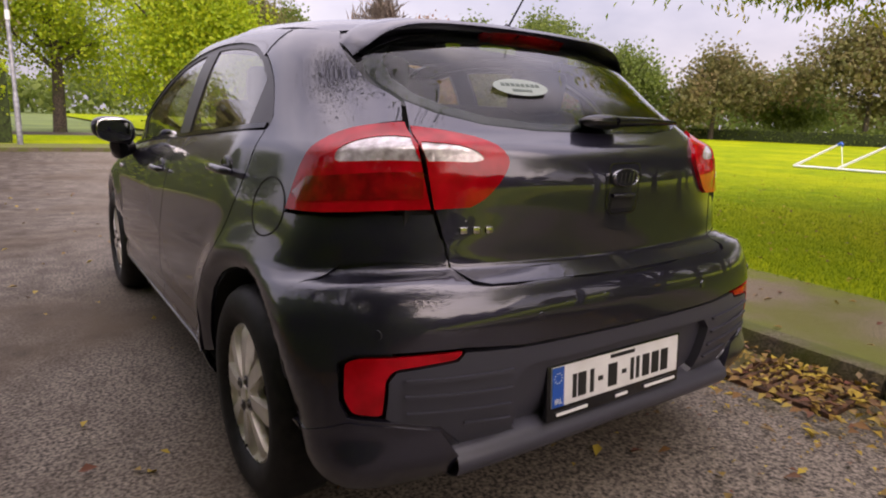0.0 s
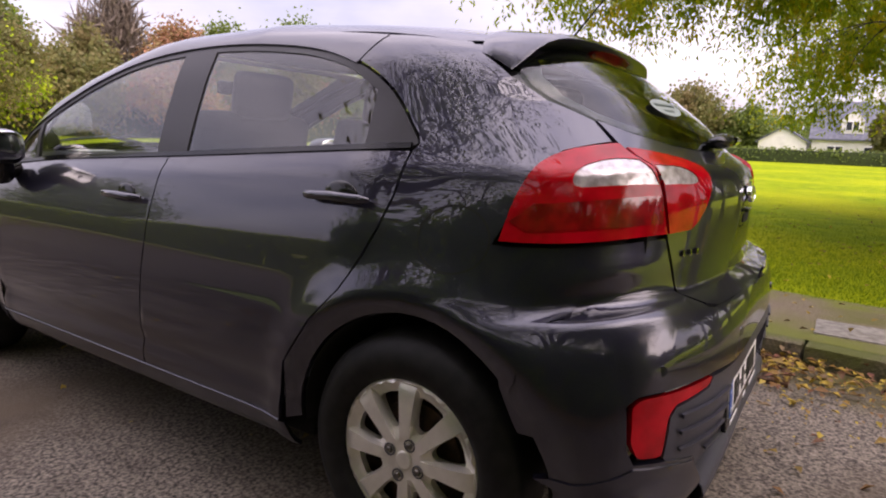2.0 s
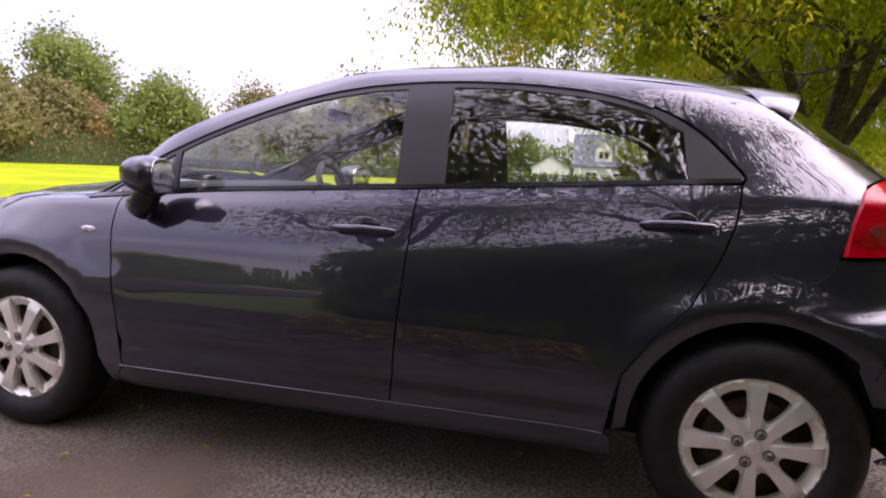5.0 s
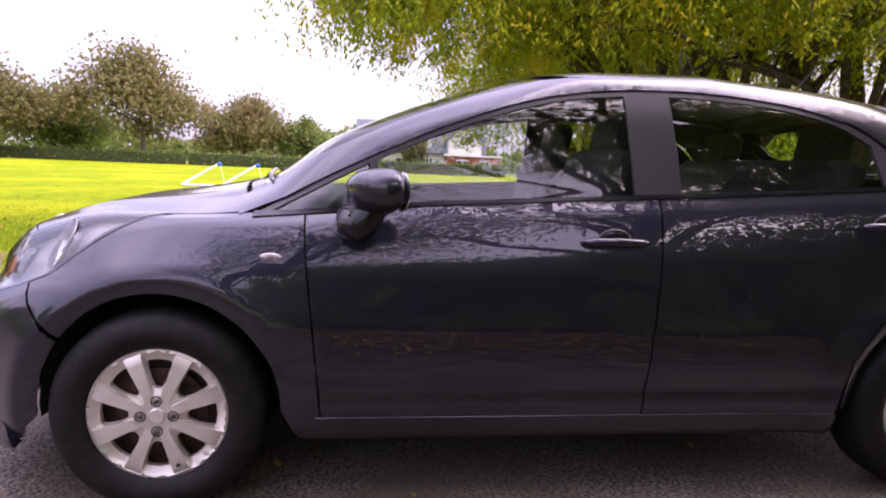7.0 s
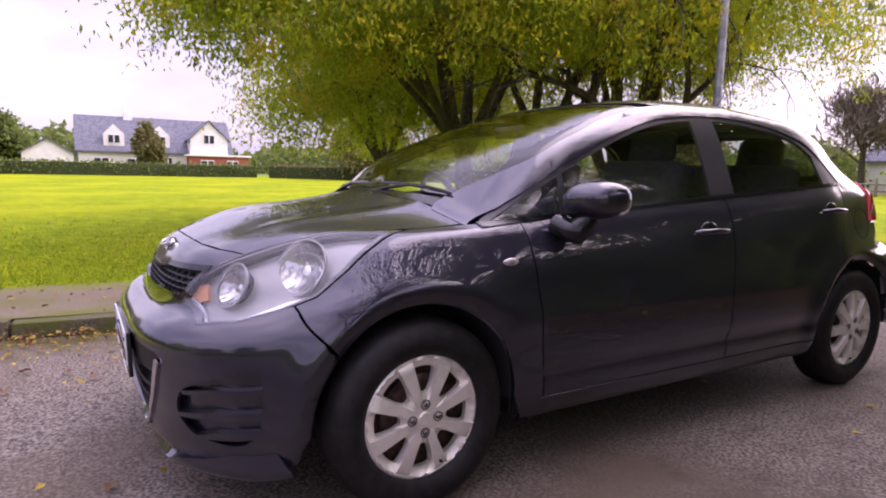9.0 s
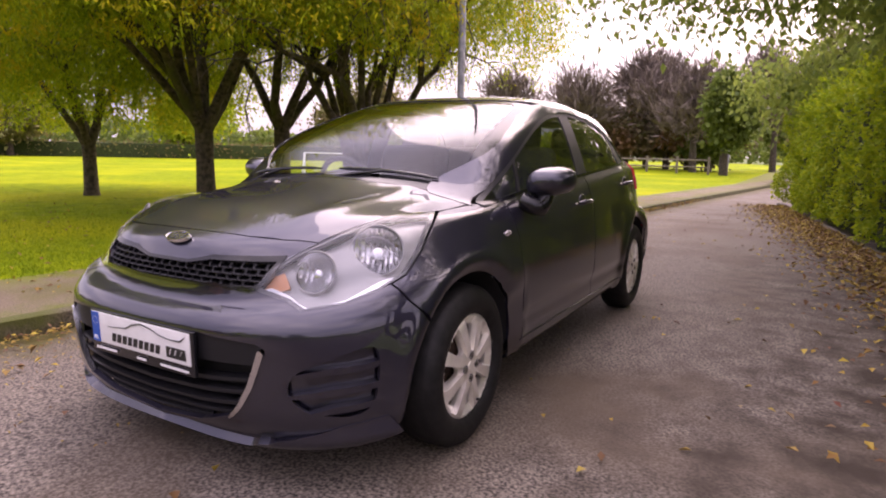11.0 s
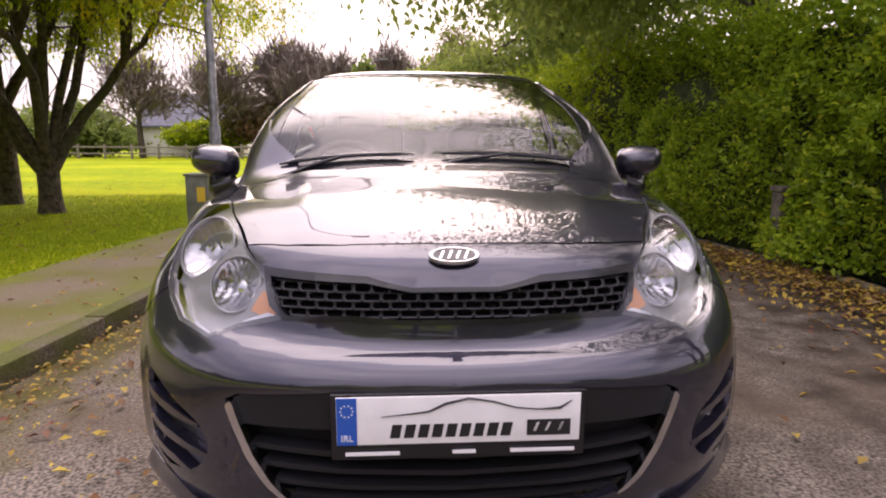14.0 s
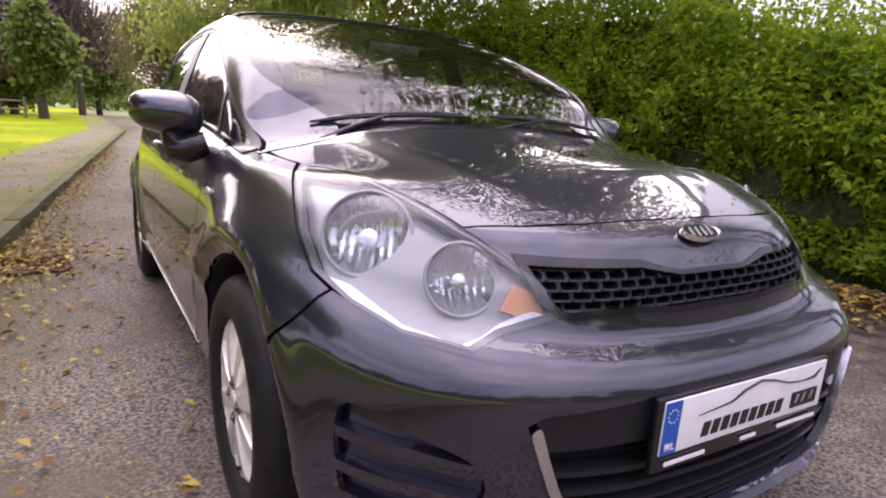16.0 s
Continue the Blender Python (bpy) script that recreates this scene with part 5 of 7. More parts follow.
def build_car_trim(car, l_fd, r_fd, l_rd, r_rd):
    for y in (WHEELBASE, -WHEELBASE):
        for s in (-1, 1):
            build_wheel(car, y, s)
            # lining of the wheel housing
            bm = bmesh.new()
            rows = []
            for k in range(25):
                a = radians(-3 + 186 * k / 24)
                c, q = math.cos(a) * 0.348, math.sin(a) * 0.348
                hit = on_body((3, y + c, max(WHEEL_Z + 0.012 + q, 0.22)), (-1, 0, 0))[0]
                rows.append([bm.verts.new((x * s, y + c, WHEEL_Z + 0.012 + q)) for x in (hit.x - 0.010, 0.70, 0.55)])
            for a, b in zip(rows, rows[1:]):
                for k in range(2):
                    bm.faces.new((a[k], a[k + 1], b[k + 1], b[k]))
            bm.faces.new([r[2] for r in rows])
            part("wheel_housing", bm, VOID, car, "", 40)
    # underside and inner shell that close the body behind its shut lines
    inner_v, inner_f = [], []
    top_row = 8 * 10 + 1
    sel = list(range(0, top_row, 4))
    for i in sel:
        for j in range(0, COLS_N, 3):
            p = FORM[i, j] - form_n[i * COLS_N + j] * 0.022
            inner_v.append((max(p[0], 0.0), p[1], p[2]))
    nc = len(range(0, COLS_N, 3))
    def open_at(p):
        return any(math.hypot(p[1] - yc, p[2] - WHEEL_Z) < 0.45 and p[0] > 0.5 for yc in (WHEELBASE, -WHEELBASE)) or (p[1] > 1.35 and p[0] < 0.78) or (p[1] < -1.80 and p[2] < 0.56)
    for i in range(len(sel) - 1):
        for j in range(nc - 1):
            q = (i * nc + j, i * nc + j + 1, (i + 1) * nc + j + 1, (i + 1) * nc + j)
            if not any(open_at(inner_v[k]) for k in q):
                inner_f.append(q)
    n = len(inner_v)
    inner_v += [(-x, y, z) for x, y, z in inner_v]
    inner_f += [tuple(k + n for k in reversed(f)) for f in inner_f]
    raw("inner_shell", inner_v, inner_f, VOID, car, "", 40)
    bm = box_bm(1.10, 3.0, 0.10, (0, 0.15, 0.24), 0.02)
    box_bm(1.44, 1.75, 0.10, (0, 0, 0.24), 0.02, bm=bm)
    part("underbody", bm, VOID, car)
    bm = tube_bm([(0.35, -1.0, 0.25), (0.38, -1.3, 0.26), (0.39, -1.45, 0.265)], 0.025, 12)
    box_bm(0.45, 0.20, 0.10, (0.25, -1.40, 0.36), 0.04, bm=bm, segments=3)
    part("exhaust", bm, STEEL, car, "dull steel exhaust", 40)
    # engine bay and boot close the view through the openings
    part("engine_bay", box_bm(1.0, 0.45, 0.40, (0, 1.55, 0.52), 0.03), VOID, car)
    part("boot_trim", box_bm(1.0, 0.35, 0.45, (0, -1.55, 0.72), 0.03), VOID, car)
    # rolled lower edge of the doors
    for s in (-1, 1):
        line = [on_body((3, 0.83 - 0.085 * k, 0.296), (-1, 0, 0))[0] for k in range(21)]
        part("door_edge", tube_bm([(p.x * s + 0.002 * s, p.y, p.z) for p in line], 0.0035, 8), PAINT, car, "", 60)
    # doors' furniture
    for s, fd, rd in ((-1, l_fd, l_rd), (1, r_fd, r_rd)):
        door_handle(fd, -0.082, 0.850, s)
        door_handle(rd, -1.035, 0.923, s)
        door_mirror(fd, s)
    # fuel flap on the near side, its shut line a fine ring
    p, n = on_body((3, -1.345, 0.853), (-1, 0, 0))
    ring = [(-1.345 + 0.078 * math.cos(2 * math.pi * k / 40), 0.853 + 0.078 * math.sin(2 * math.pi * k / 40)) for k in range(40)]
    ring_in = [(-1.345 + 0.0735 * math.cos(2 * math.pi * k / 40), 0.853 + 0.0735 * math.sin(2 * math.pi * k / 40)) for k in range(40)]
    me_ob = panel("flap_gap", sd(ring), SIDE, VOID, car, holes=[sd(ring_in)], both="pair", lift=0.0012, depth=0.002, res=0.012)
    bpy.data.objects.remove(me_ob[1])
    # side repeaters
    for s in (-1, 1):
        p, n = on_body((3, 0.965, 0.782), (-1, 0, 0))
        bm = bmesh.new()
        bmesh.ops.create_uvsphere(bm, u_segments=20, v_segments=10, radius=1.0)
        bmesh.ops.transform(bm, matrix=Matrix.Translation(((p.x + 0.002) * s, 0.965, 0.782)) @ Matrix.Diagonal((0.007, 0.032, 0.013, 1)), verts=bm.verts)
        part("side_repeater", bm, LENS_WHITE, car, "clear side repeater lamp", 60)
    # badges
    p, n = on_body((0.0, 4, 0.822), (0, -1, 0))
    badge(car, p + n * 0.004, n, 0.118, 0.056, "front_badge")
    p, n = on_body((0.0, -4, 0.925), (0, 1, 0))
    badge(car, p + n * 0.006, n, 0.100, 0.050, "rear_badge")
    for k in range(3):
        x = -0.385 + 0.026 * k
        p, n = on_body((abs(x), -4, 0.800), (0, 1, 0))
        part("model_badge", box_bm(0.020, 0.004, 0.016, (-p.x, p.y - 0.002, p.z), 0.002), CHROME, car)
    # tailgate handle and its frame
    p, n = on_body((0, -4, 0.875), (0, 1, 0))
    fr = rounded([(-0.063, 0.968), (0.063, 0.968), (0.060, 0.845), (0.045, 0.830), (-0.045, 0.830), (-0.060, 0.845)], 0.02, 3)
    hole = rounded([(-0.058, 0.963), (0.058, 0.963), (0.055, 0.848), (0.041, 0.835), (-0.041, 0.835), (-0.055, 0.848)], 0.018, 3)
    v, f = flat_mesh(fr, [hole], 0.012)
    raw("handle_frame", [(a, p.y - 0.004 - 0.0 * b, b) for a, b in v], [tuple(int(k) for k in t) for t in f], GLOSS_BLACK, car)
    bm = box_bm(0.088, 0.028, 0.030, (0, p.y + 0.012, 0.862), 0.006)
    part("gate_grip", bm, VOID, car, "dark grip recess")
    part("gate_handle", box_bm(0.088, 0.012, 0.010, (0, p.y - 0.006, 0.882), 0.004), PAINT, car)
    # plates
    plate(car, Matrix.Translation((0, -1.932, 0.418)) @ Euler((radians(-4), 0, 0)).to_matrix().to_4x4(), False)
    plate(car, Matrix.Translation((0, 2.118, 0.522)) @ Euler((radians(2), 0, math.pi)).to_matrix().to_4x4(), True)
    # oval sticker in the rear glass, inside
    p, n = on_body((-0.20 * -1, -4, 1.175), (0, 1, 0))
    m = Matrix.Translation((-p.x, p.y + 0.004, p.z)) @ Vector((-n.x, n.y, n.z)).to_track_quat("Y", "Z").to_matrix().to_4x4()
    bm = revolve([(0.006, 0.0), (0.006, 1.0), (0.0055, 1.0)], 32, "y")
    bmesh.ops.transform(bm, matrix=m @ Matrix.Diagonal((0.085, 1, 0.034, 1)), verts=bm.verts)
    st = part("window_sticker", bm, STICKER, car, "pale green oval sticker")
    for k in range(8):
        bm = box_bm(0.011, 0.001, 0.011, (-0.055 + 0.0155 * k, 0.0068, 0.008))
        bmesh.ops.transform(bm, matrix=m, verts=bm.verts)
        part("sticker_bar", bm, STICKER_INK, st)
    bm = box_bm(0.06, 0.001, 0.008, (0, 0.0068, -0.014))
    bmesh.ops.transform(bm, matrix=m, verts=bm.verts)
    part("sticker_bar", bm, STICKER_INK, st)
    # wipers
    def wiper(a, b, pivot, name, lift=0.009):
        line = []
        for k in range(9):
            t = k / 8
            q = Vector(a).lerp(Vector(b), t)
            p, n = BODY.find_nearest(Vector((abs(q.x), q.y, q.z)))[:2]
            nn = Vector(normal_at(p, BODY.find_nearest(Vector((abs(q.x), q.y, q.z)))[2]))
            line.append(Vector((math.copysign(p.x, q.x), p.y, p.z)) + Vector((math.copysign(nn.x, q.x), nn.y, nn.z)) * lift)
        w = part(name, tube_bm(line, [0.004] + [0.008] * 7 + [0.004], 6), GLOSS_BLACK, car, "black wiper", 50)
        mid = line[4]
        part("wiper_arm", tube_bm([Vector(pivot), Vector(pivot).lerp(mid, 0.5) + Vector((0, 0, 0.008)), mid + Vector((0, 0, 0.002))], [0.010, 0.008, 0.006], 8), GLOSS_BLACK, w, "", 50)
    wiper((0.08, 1.06, 1.02), (0.56, 1.00, 0.97), (0.56, 1.075, 0.930), "front_wiper")
    wiper((-0.52, 1.0, 0.98), (-0.02, 1.055, 1.02), (0.05, 1.115, 0.968), "front_wiper")
    part("cowl", tube_bm([(-0.42, 1.105, 0.920), (-0.2, 1.122, 0.940), (0, 1.128, 0.946), (0.2, 1.122, 0.940), (0.42, 1.105, 0.920)], 0.016, 8), PLASTIC, car, "", 60)
    bm = bmesh.new()
    bmesh.ops.create_uvsphere(bm, u_segments=20, v_segments=12, radius=1.0)
    bmesh.ops.transform(bm, matrix=Matrix.Translation((0.0, -1.792, 1.078)) @ Matrix.Diagonal((0.075, 0.036, 0.026, 1)), verts=bm.verts)
    rw = part("rear_wiper", bm, GLOSS_BLACK, car, "black rear wiper housing", 60)
    part("rear_wiper_arm", tube_bm([(0.02, -1.815, 1.08), (0.16, -1.802, 1.085), (0.28, -1.775, 1.085)], [0.018, 0.013, 0.008], 8), GLOSS_BLACK, rw, "", 60)
    # aerial
    a = part("aerial_base", tube_bm([(0.10, -1.22, 1.395), (0.10, -1.235, 1.412)], [0.020, 0.012], 12), GLOSS_BLACK, car, "", 50)
    part("aerial", tube_bm([(0.10, -1.235, 1.41), (0.10, -1.40, 1.60)], [0.004, 0.002], 6), GLOSS_BLACK, a, "thin black roof aerial", 60)
    # interior
    def seat(x, y, w, name):
        o = part(name, box_bm(w, 0.50, 0.16, (x, y + 0.10, 0.55), 0.05, segments=3), FABRIC, car, "dark cloth seat", 50)
        part("backrest", box_bm(w, 0.13, 0.58, (x, y - 0.23, 0.86), 0.055, Euler((radians(14), 0, 0)).to_matrix(), segments=3), FABRIC, o, "", 50)
        for hx in ((0,) if w < 0.6 else (-0.36, 0.36)):
            part("head_rest", box_bm(0.25, 0.09, 0.17, (x + hx, y - 0.335, 1.205), 0.045, Euler((radians(10), 0, 0)).to_matrix(), segments=3), FABRIC, o, "", 50)
    seat(-0.36, 0.10, 0.48, "front_seat")
    seat(0.36, 0.10, 0.48, "front_seat")
    seat(0.0, -0.78, 1.20, "rear_seat")
    bm = box_bm(1.26, 0.42, 0.22, (0, 0.83, 0.845), 0.08, segments=4)
    box_bm(0.96, 0.34, 0.05, (0, 0.95, 0.885), 0.02, bm=bm)
    part("dashboard", bm, DASH, car, "", 50)
    bm = revolve([(0.016 * math.sin(2 * math.pi * k / 10), 0.175 + 0.016 * math.cos(2 * math.pi * k / 10)) for k in range(10)], 40, "y", close=True)
    bmesh.ops.transform(bm, matrix=Matrix.Translation((0.36, 0.52, 0.90)) @ Euler((radians(-24), 0, 0)).to_matrix().to_4x4(), verts=bm.verts)
    sw = part("steering_wheel", bm, DASH, car, "", 60)
    part("steering_hub", box_bm(0.33, 0.04, 0.07, (0.36, 0.53, 0.90), 0.015, Euler((radians(-24), 0, 0)).to_matrix()), DASH, sw)
    part("cabin_floor", box_bm(1.36, 2.3, 0.05, (0, -0.1, 0.33), 0.01), FABRIC, car)
    part("rear_view_mirror", box_bm(0.22, 0.03, 0.06, (0, 0.36, 1.27), 0.012), GLOSS_BLACK, car)
    part("dash_paper", box_bm(0.17, 0.10, 0.003, (-0.40, 0.93, 0.958), 0), PAPER, car, "white paper lying on the dashboard")


car = build_car()


# ---------------------------------------------------------------- ground
def ground_z(x, y):
    """The road falls gently away behind the car; the lawn stays level."""
    return -0.004 * min(max(0.0, -(y + 3.5)), 30.0) * (1.0 - min(max((x - 3.0) / 7.0, 0.0), 1.0))


def kerb_x(y):
    return 1.82 + 0.095 * max(min(y, 14.0), -26.0)


def sheet(name, xs, ys, z, material, label, category, kind="structure", fx=None):
    """A ground sheet over a grid; fx moves x by y."""
    v, f = [], []
    for y in ys:
        for x in xs:
            xx = fx(x, y) if fx else x
            v.append((xx, y, ground_z(xx, y) + (z(xx, y) if callable(z) else z)))
    n = len(xs)
    for j in range(len(ys) - 1):
        for i in range(n - 1):
            f.append((j * n + i, j * n + i + 1, (j + 1) * n + i + 1, (j + 1) * n + i))
    return tagged(raw(name, v, f, material, None, label, 60), label, category, kind=kind)


def moss_shade_strip(m, lo=0.83, hi=1.83, tint=(0.085, 0.075, 0.020)):
    """A ragged strip of tint from lo (none) to hi (most): moss and grit along the kerb, mould with painted shade by the
    hedge.
    """
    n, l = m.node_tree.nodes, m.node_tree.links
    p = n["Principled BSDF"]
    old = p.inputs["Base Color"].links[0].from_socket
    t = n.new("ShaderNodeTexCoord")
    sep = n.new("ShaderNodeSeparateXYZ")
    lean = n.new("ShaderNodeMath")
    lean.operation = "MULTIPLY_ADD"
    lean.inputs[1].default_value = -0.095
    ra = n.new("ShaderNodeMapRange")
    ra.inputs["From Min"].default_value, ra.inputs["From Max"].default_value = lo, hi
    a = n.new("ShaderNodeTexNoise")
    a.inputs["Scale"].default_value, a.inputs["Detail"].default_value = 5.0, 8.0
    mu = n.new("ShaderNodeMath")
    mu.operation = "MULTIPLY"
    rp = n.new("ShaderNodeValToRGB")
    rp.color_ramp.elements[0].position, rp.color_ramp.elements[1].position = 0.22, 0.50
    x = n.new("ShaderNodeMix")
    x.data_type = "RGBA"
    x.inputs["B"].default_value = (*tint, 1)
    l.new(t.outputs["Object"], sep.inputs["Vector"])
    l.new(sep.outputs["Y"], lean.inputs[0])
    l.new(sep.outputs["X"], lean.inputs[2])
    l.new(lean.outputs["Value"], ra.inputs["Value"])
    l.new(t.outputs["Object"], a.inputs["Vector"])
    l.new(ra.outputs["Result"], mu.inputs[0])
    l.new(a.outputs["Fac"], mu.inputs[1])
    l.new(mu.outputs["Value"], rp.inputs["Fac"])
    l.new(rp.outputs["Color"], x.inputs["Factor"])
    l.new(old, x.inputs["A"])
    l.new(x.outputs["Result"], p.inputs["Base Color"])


ASPHALT = principled("worn_asphalt", (0.06, 0.058, 0.056), 0.80, Specular_IOR_Level=0.25)
noise_mix(ASPHALT, (0.036, 0.031, 0.027), (0.315, 0.268, 0.215), 80.0, 5.0, 0.36, 0.72, c3=(0.100, 0.076, 0.052), scale3=0.8, low3=0.46, high3=0.66)
moss_shade_strip(ASPHALT)
# damp leaf mould on the hedge's side; the dark tint also paints shade over the lane
moss_shade_strip(ASPHALT, 0.7, -3.0, (0.040, 0.029, 0.020))
bump(ASPHALT, 130.0, 0.55, 0.006, 3.0)
bump(ASPHALT, 3.0, 0.25, 0.02)
GRASS = principled("lawn_grass", (0.10, 0.20, 0.02), 0.9, Specular_IOR_Level=0.05)
noise_mix(GRASS, (0.120, 0.195, 0.003), (0.260, 0.335, 0.004), 3.5, 8.0, 0.3, 0.7, c3=(0.330, 0.365, 0.005), scale3=0.25, low3=0.45, high3=0.7)
bump(GRASS, 60.0, 0.8, 0.03)
PATH_MAT = principled("old_pavement", (0.20, 0.17, 0.13), 0.9)
noise_mix(PATH_MAT, (0.085, 0.066, 0.042), (0.235, 0.186, 0.124), 95.0, 8.0, 0.36, 0.66, c3=(0.105, 0.105, 0.018), scale3=1.3, low3=0.44, high3=0.62)
moss_shade_strip(PATH_MAT, 2.55, 1.85, (0.105, 0.120, 0.012))
moss_shade_strip(PATH_MAT, 2.45, 3.15, (0.130, 0.150, 0.010))
bump(PATH_MAT, 140.0, 0.8, 0.008)
bump(PATH_MAT, 6.0, 0.3, 0.02)
KERB_MAT = principled("mossy_kerbstone", (0.14, 0.13, 0.11), 0.9)
noise_mix(KERB_MAT, (0.050, 0.042, 0.028), (0.160, 0.130, 0.086), 60.0, 8.0, c3=(0.075, 0.085, 0.012), scale3=3.0, low3=0.38, high3=0.55)
bump(KERB_MAT, 90.0, 0.9, 0.010)
bump(KERB_MAT, 14.0, 0.5, 0.02)
EARTH = principled("far_ground", (0.09, 0.13, 0.03), 0.95)
noise_mix(EARTH, (0.06, 0.10, 0.015), (0.12, 0.17, 0.03), 0.2)

ys_near = [-120, -80, -50, -30] + [-29.5 + 0.75 * k for k in range(60)] + [20, 30, 50, 80, 130, 200]
sheet("ground", [-900, -200, -60, -20, -8, -3.6, 0, 3, 8, 20, 60, 200, 900], [-900, -300, -120, -60, -29.5, -16, -8, -3.5, 0, 6, 15, 40, 120, 300, 900], -0.05, EARTH, "green open ground reaching to the horizon", "ground")
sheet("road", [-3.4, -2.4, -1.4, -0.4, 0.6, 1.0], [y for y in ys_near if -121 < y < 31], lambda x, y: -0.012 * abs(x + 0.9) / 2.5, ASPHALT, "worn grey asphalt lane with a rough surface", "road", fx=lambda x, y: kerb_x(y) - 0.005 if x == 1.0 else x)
sheet("side_road", [-40, -30, -20, -12, -8, -5, -3.39], [3.4, 5, 8, 10.0, 12, 14, 15.3], -0.014, ASPHALT, "asphalt road turning off at the bend ahead", "road")
sheet("far_pavement", [-40, -20, -8, -2, 2.9], [15.45, 16.2, 17.3], 0.10, PATH_MAT, "brown concrete pavement round the bend", "pavement")
sheet("far_verge", [-40, -20, -8, 2.9], [17.3, 19, 24], 0.085, GRASS, "strip of grass behind the far pavement", "lawn")
sheet("pavement", [0, 0.3, 0.7, 1.0, 1.2], [y for y in ys_near if -121 < y < 31], 0.095, PATH_MAT, "worn brown concrete pavement with moss at its edges", "pavement", fx=lambda x, y: kerb_x(y) + 0.125 + x)
lawn_xs = [0, 0.5, 1, 2, 3, 4.5, 6, 8, 11, 15, 20, 28, 40, 60, 74]
sheet("lawn", lawn_xs, ys_near[:-1], lambda x, y: 0.085 + 0.02 * noise.noise((x * 0.3, y * 0.3, 0)), GRASS, "bright green mown playing field", "lawn", fx=lambda x, y: kerb_x(y) + 1.32 + x)


# ---------------------------------------------------------------- kerb
kerb = tagged(new("kerb"), "low mossy concrete kerb along the pavement", "kerb", kind="structure")
rng = random.Random(5)
bm = box_bm(0.125, 0.905, 0.20, (0, 0, 0), 0.012)
stone_me = bpy.data.meshes.new("kerb_stone")
bm.to_mesh(stone_me)
bm.free()
stone_me.materials.append(KERB_MAT)
stone_me.shade_smooth()
stone_me.set_sharp_from_angle(angle=radians(40))
for k in range(46):
    y = 14.0 - 0.915 * k
    st = new("kerb_stone", stone_me)
    st.parent = kerb
    st.location = (kerb_x(y) + 0.0625 + rng.uniform(-0.006, 0.006), y, ground_z(2, y) - 0.002 + rng.uniform(-0.006, 0.006))
    st.rotation_euler = (rng.uniform(-0.006, 0.006), rng.uniform(-0.01, 0.01), -math.atan(0.095) + rng.uniform(-0.006, 0.006))


# ---------------------------------------------------------------- leaves
def leaf_material(name, stops, rough=0.55, through=0.35, patch=None, patch_scale=1.1, low=0.56, high=0.68):
    """Leaves that each have their own tint; patch: a colour that whole sprays have turned."""
    m = principled(name, stops[0], rough, Specular_IOR_Level=0.25)
    random_tint(m, stops)
    n, l = m.node_tree.nodes, m.node_tree.links
    b = n["Principled BSDF"]
    if patch:
        t = n.new("ShaderNodeTexCoord")
        a = n.new("ShaderNodeTexNoise")
        a.inputs["Scale"].default_value, a.inputs["Detail"].default_value = patch_scale, 3.0
        q = n.new("ShaderNodeValToRGB")
        q.color_ramp.elements[0].position, q.color_ramp.elements[1].position = low, high
        y = n.new("ShaderNodeMix")
        y.data_type = "RGBA"
        y.inputs["B"].default_value = (*patch, 1)
        l.new(t.outputs["Object"], a.inputs["Vector"])
        l.new(a.outputs["Fac"], q.inputs["Fac"])
        l.new(q.outputs["Color"], y.inputs["Factor"])
        l.new(b.inputs["Base Color"].links[0].from_socket, y.inputs["A"])
        l.new(y.outputs["Result"], b.inputs["Base Color"])
    t = n.new("ShaderNodeBsdfTranslucent")
    x = n.new("ShaderNodeMixShader")
    x.inputs["Fac"].default_value = through
    l.new(b.inputs["Base Color"].links[0].from_socket, t.inputs["Color"])
    l.new(b.outputs["BSDF"], x.inputs[1])
    l.new(t.outputs["BSDF"], x.inputs[2])
    l.new(x.outputs["Shader"], n["Material Output"].inputs["Surface"])
    return m


def leaves_mesh(name, places, along, size, width, material, parent=None, label="", seed=1, face=None, spread=0.9):
    """Many folded leaves: places (n, 3), the way each points, its length and its width as a share of it."""
    r = np.random.RandomState(seed)
    n = len(places)
    a = along / (np.linalg.norm(along, axis=1, keepdims=True) + 1e-9)
    nrm = r.normal(size=(n, 3)) * spread
    if face is not None:
        nrm = nrm + face
    s = np.cross(a, nrm)
    s /= np.linalg.norm(s, axis=1, keepdims=True) + 1e-9
    up = np.cross(s, a)
    L = (size * r.uniform(0.65, 1.25, n))[:, None]
    w = L * width * 0.5
    base, tip = places, places + a * L - up * L * 0.10
    mid = places + a * L * 0.45 + up * L * 0.05
    left, right = mid + s * w + up * w * 0.3, mid - s * w + up * w * 0.3
    V = np.stack([base, left, tip, right], 1).reshape(-1, 3)
    me = bpy.data.meshes.new(name)
    me.vertices.add(4 * n)
    me.vertices.foreach_set("co", V.ravel())
    idx = np.arange(n)[:, None] * 4
    tri = np.concatenate([idx + [0, 2, 1], idx + [0, 3, 2]], 1).reshape(-1, 3)
    me.loops.add(6 * n)
    me.loops.foreach_set("vertex_index", tri.ravel())
    me.polygons.add(2 * n)
    me.polygons.foreach_set("loop_start", np.arange(2 * n) * 3)
    me.update(calc_edges=True)
    me.validate()
    return link(name, me, material, parent, label)


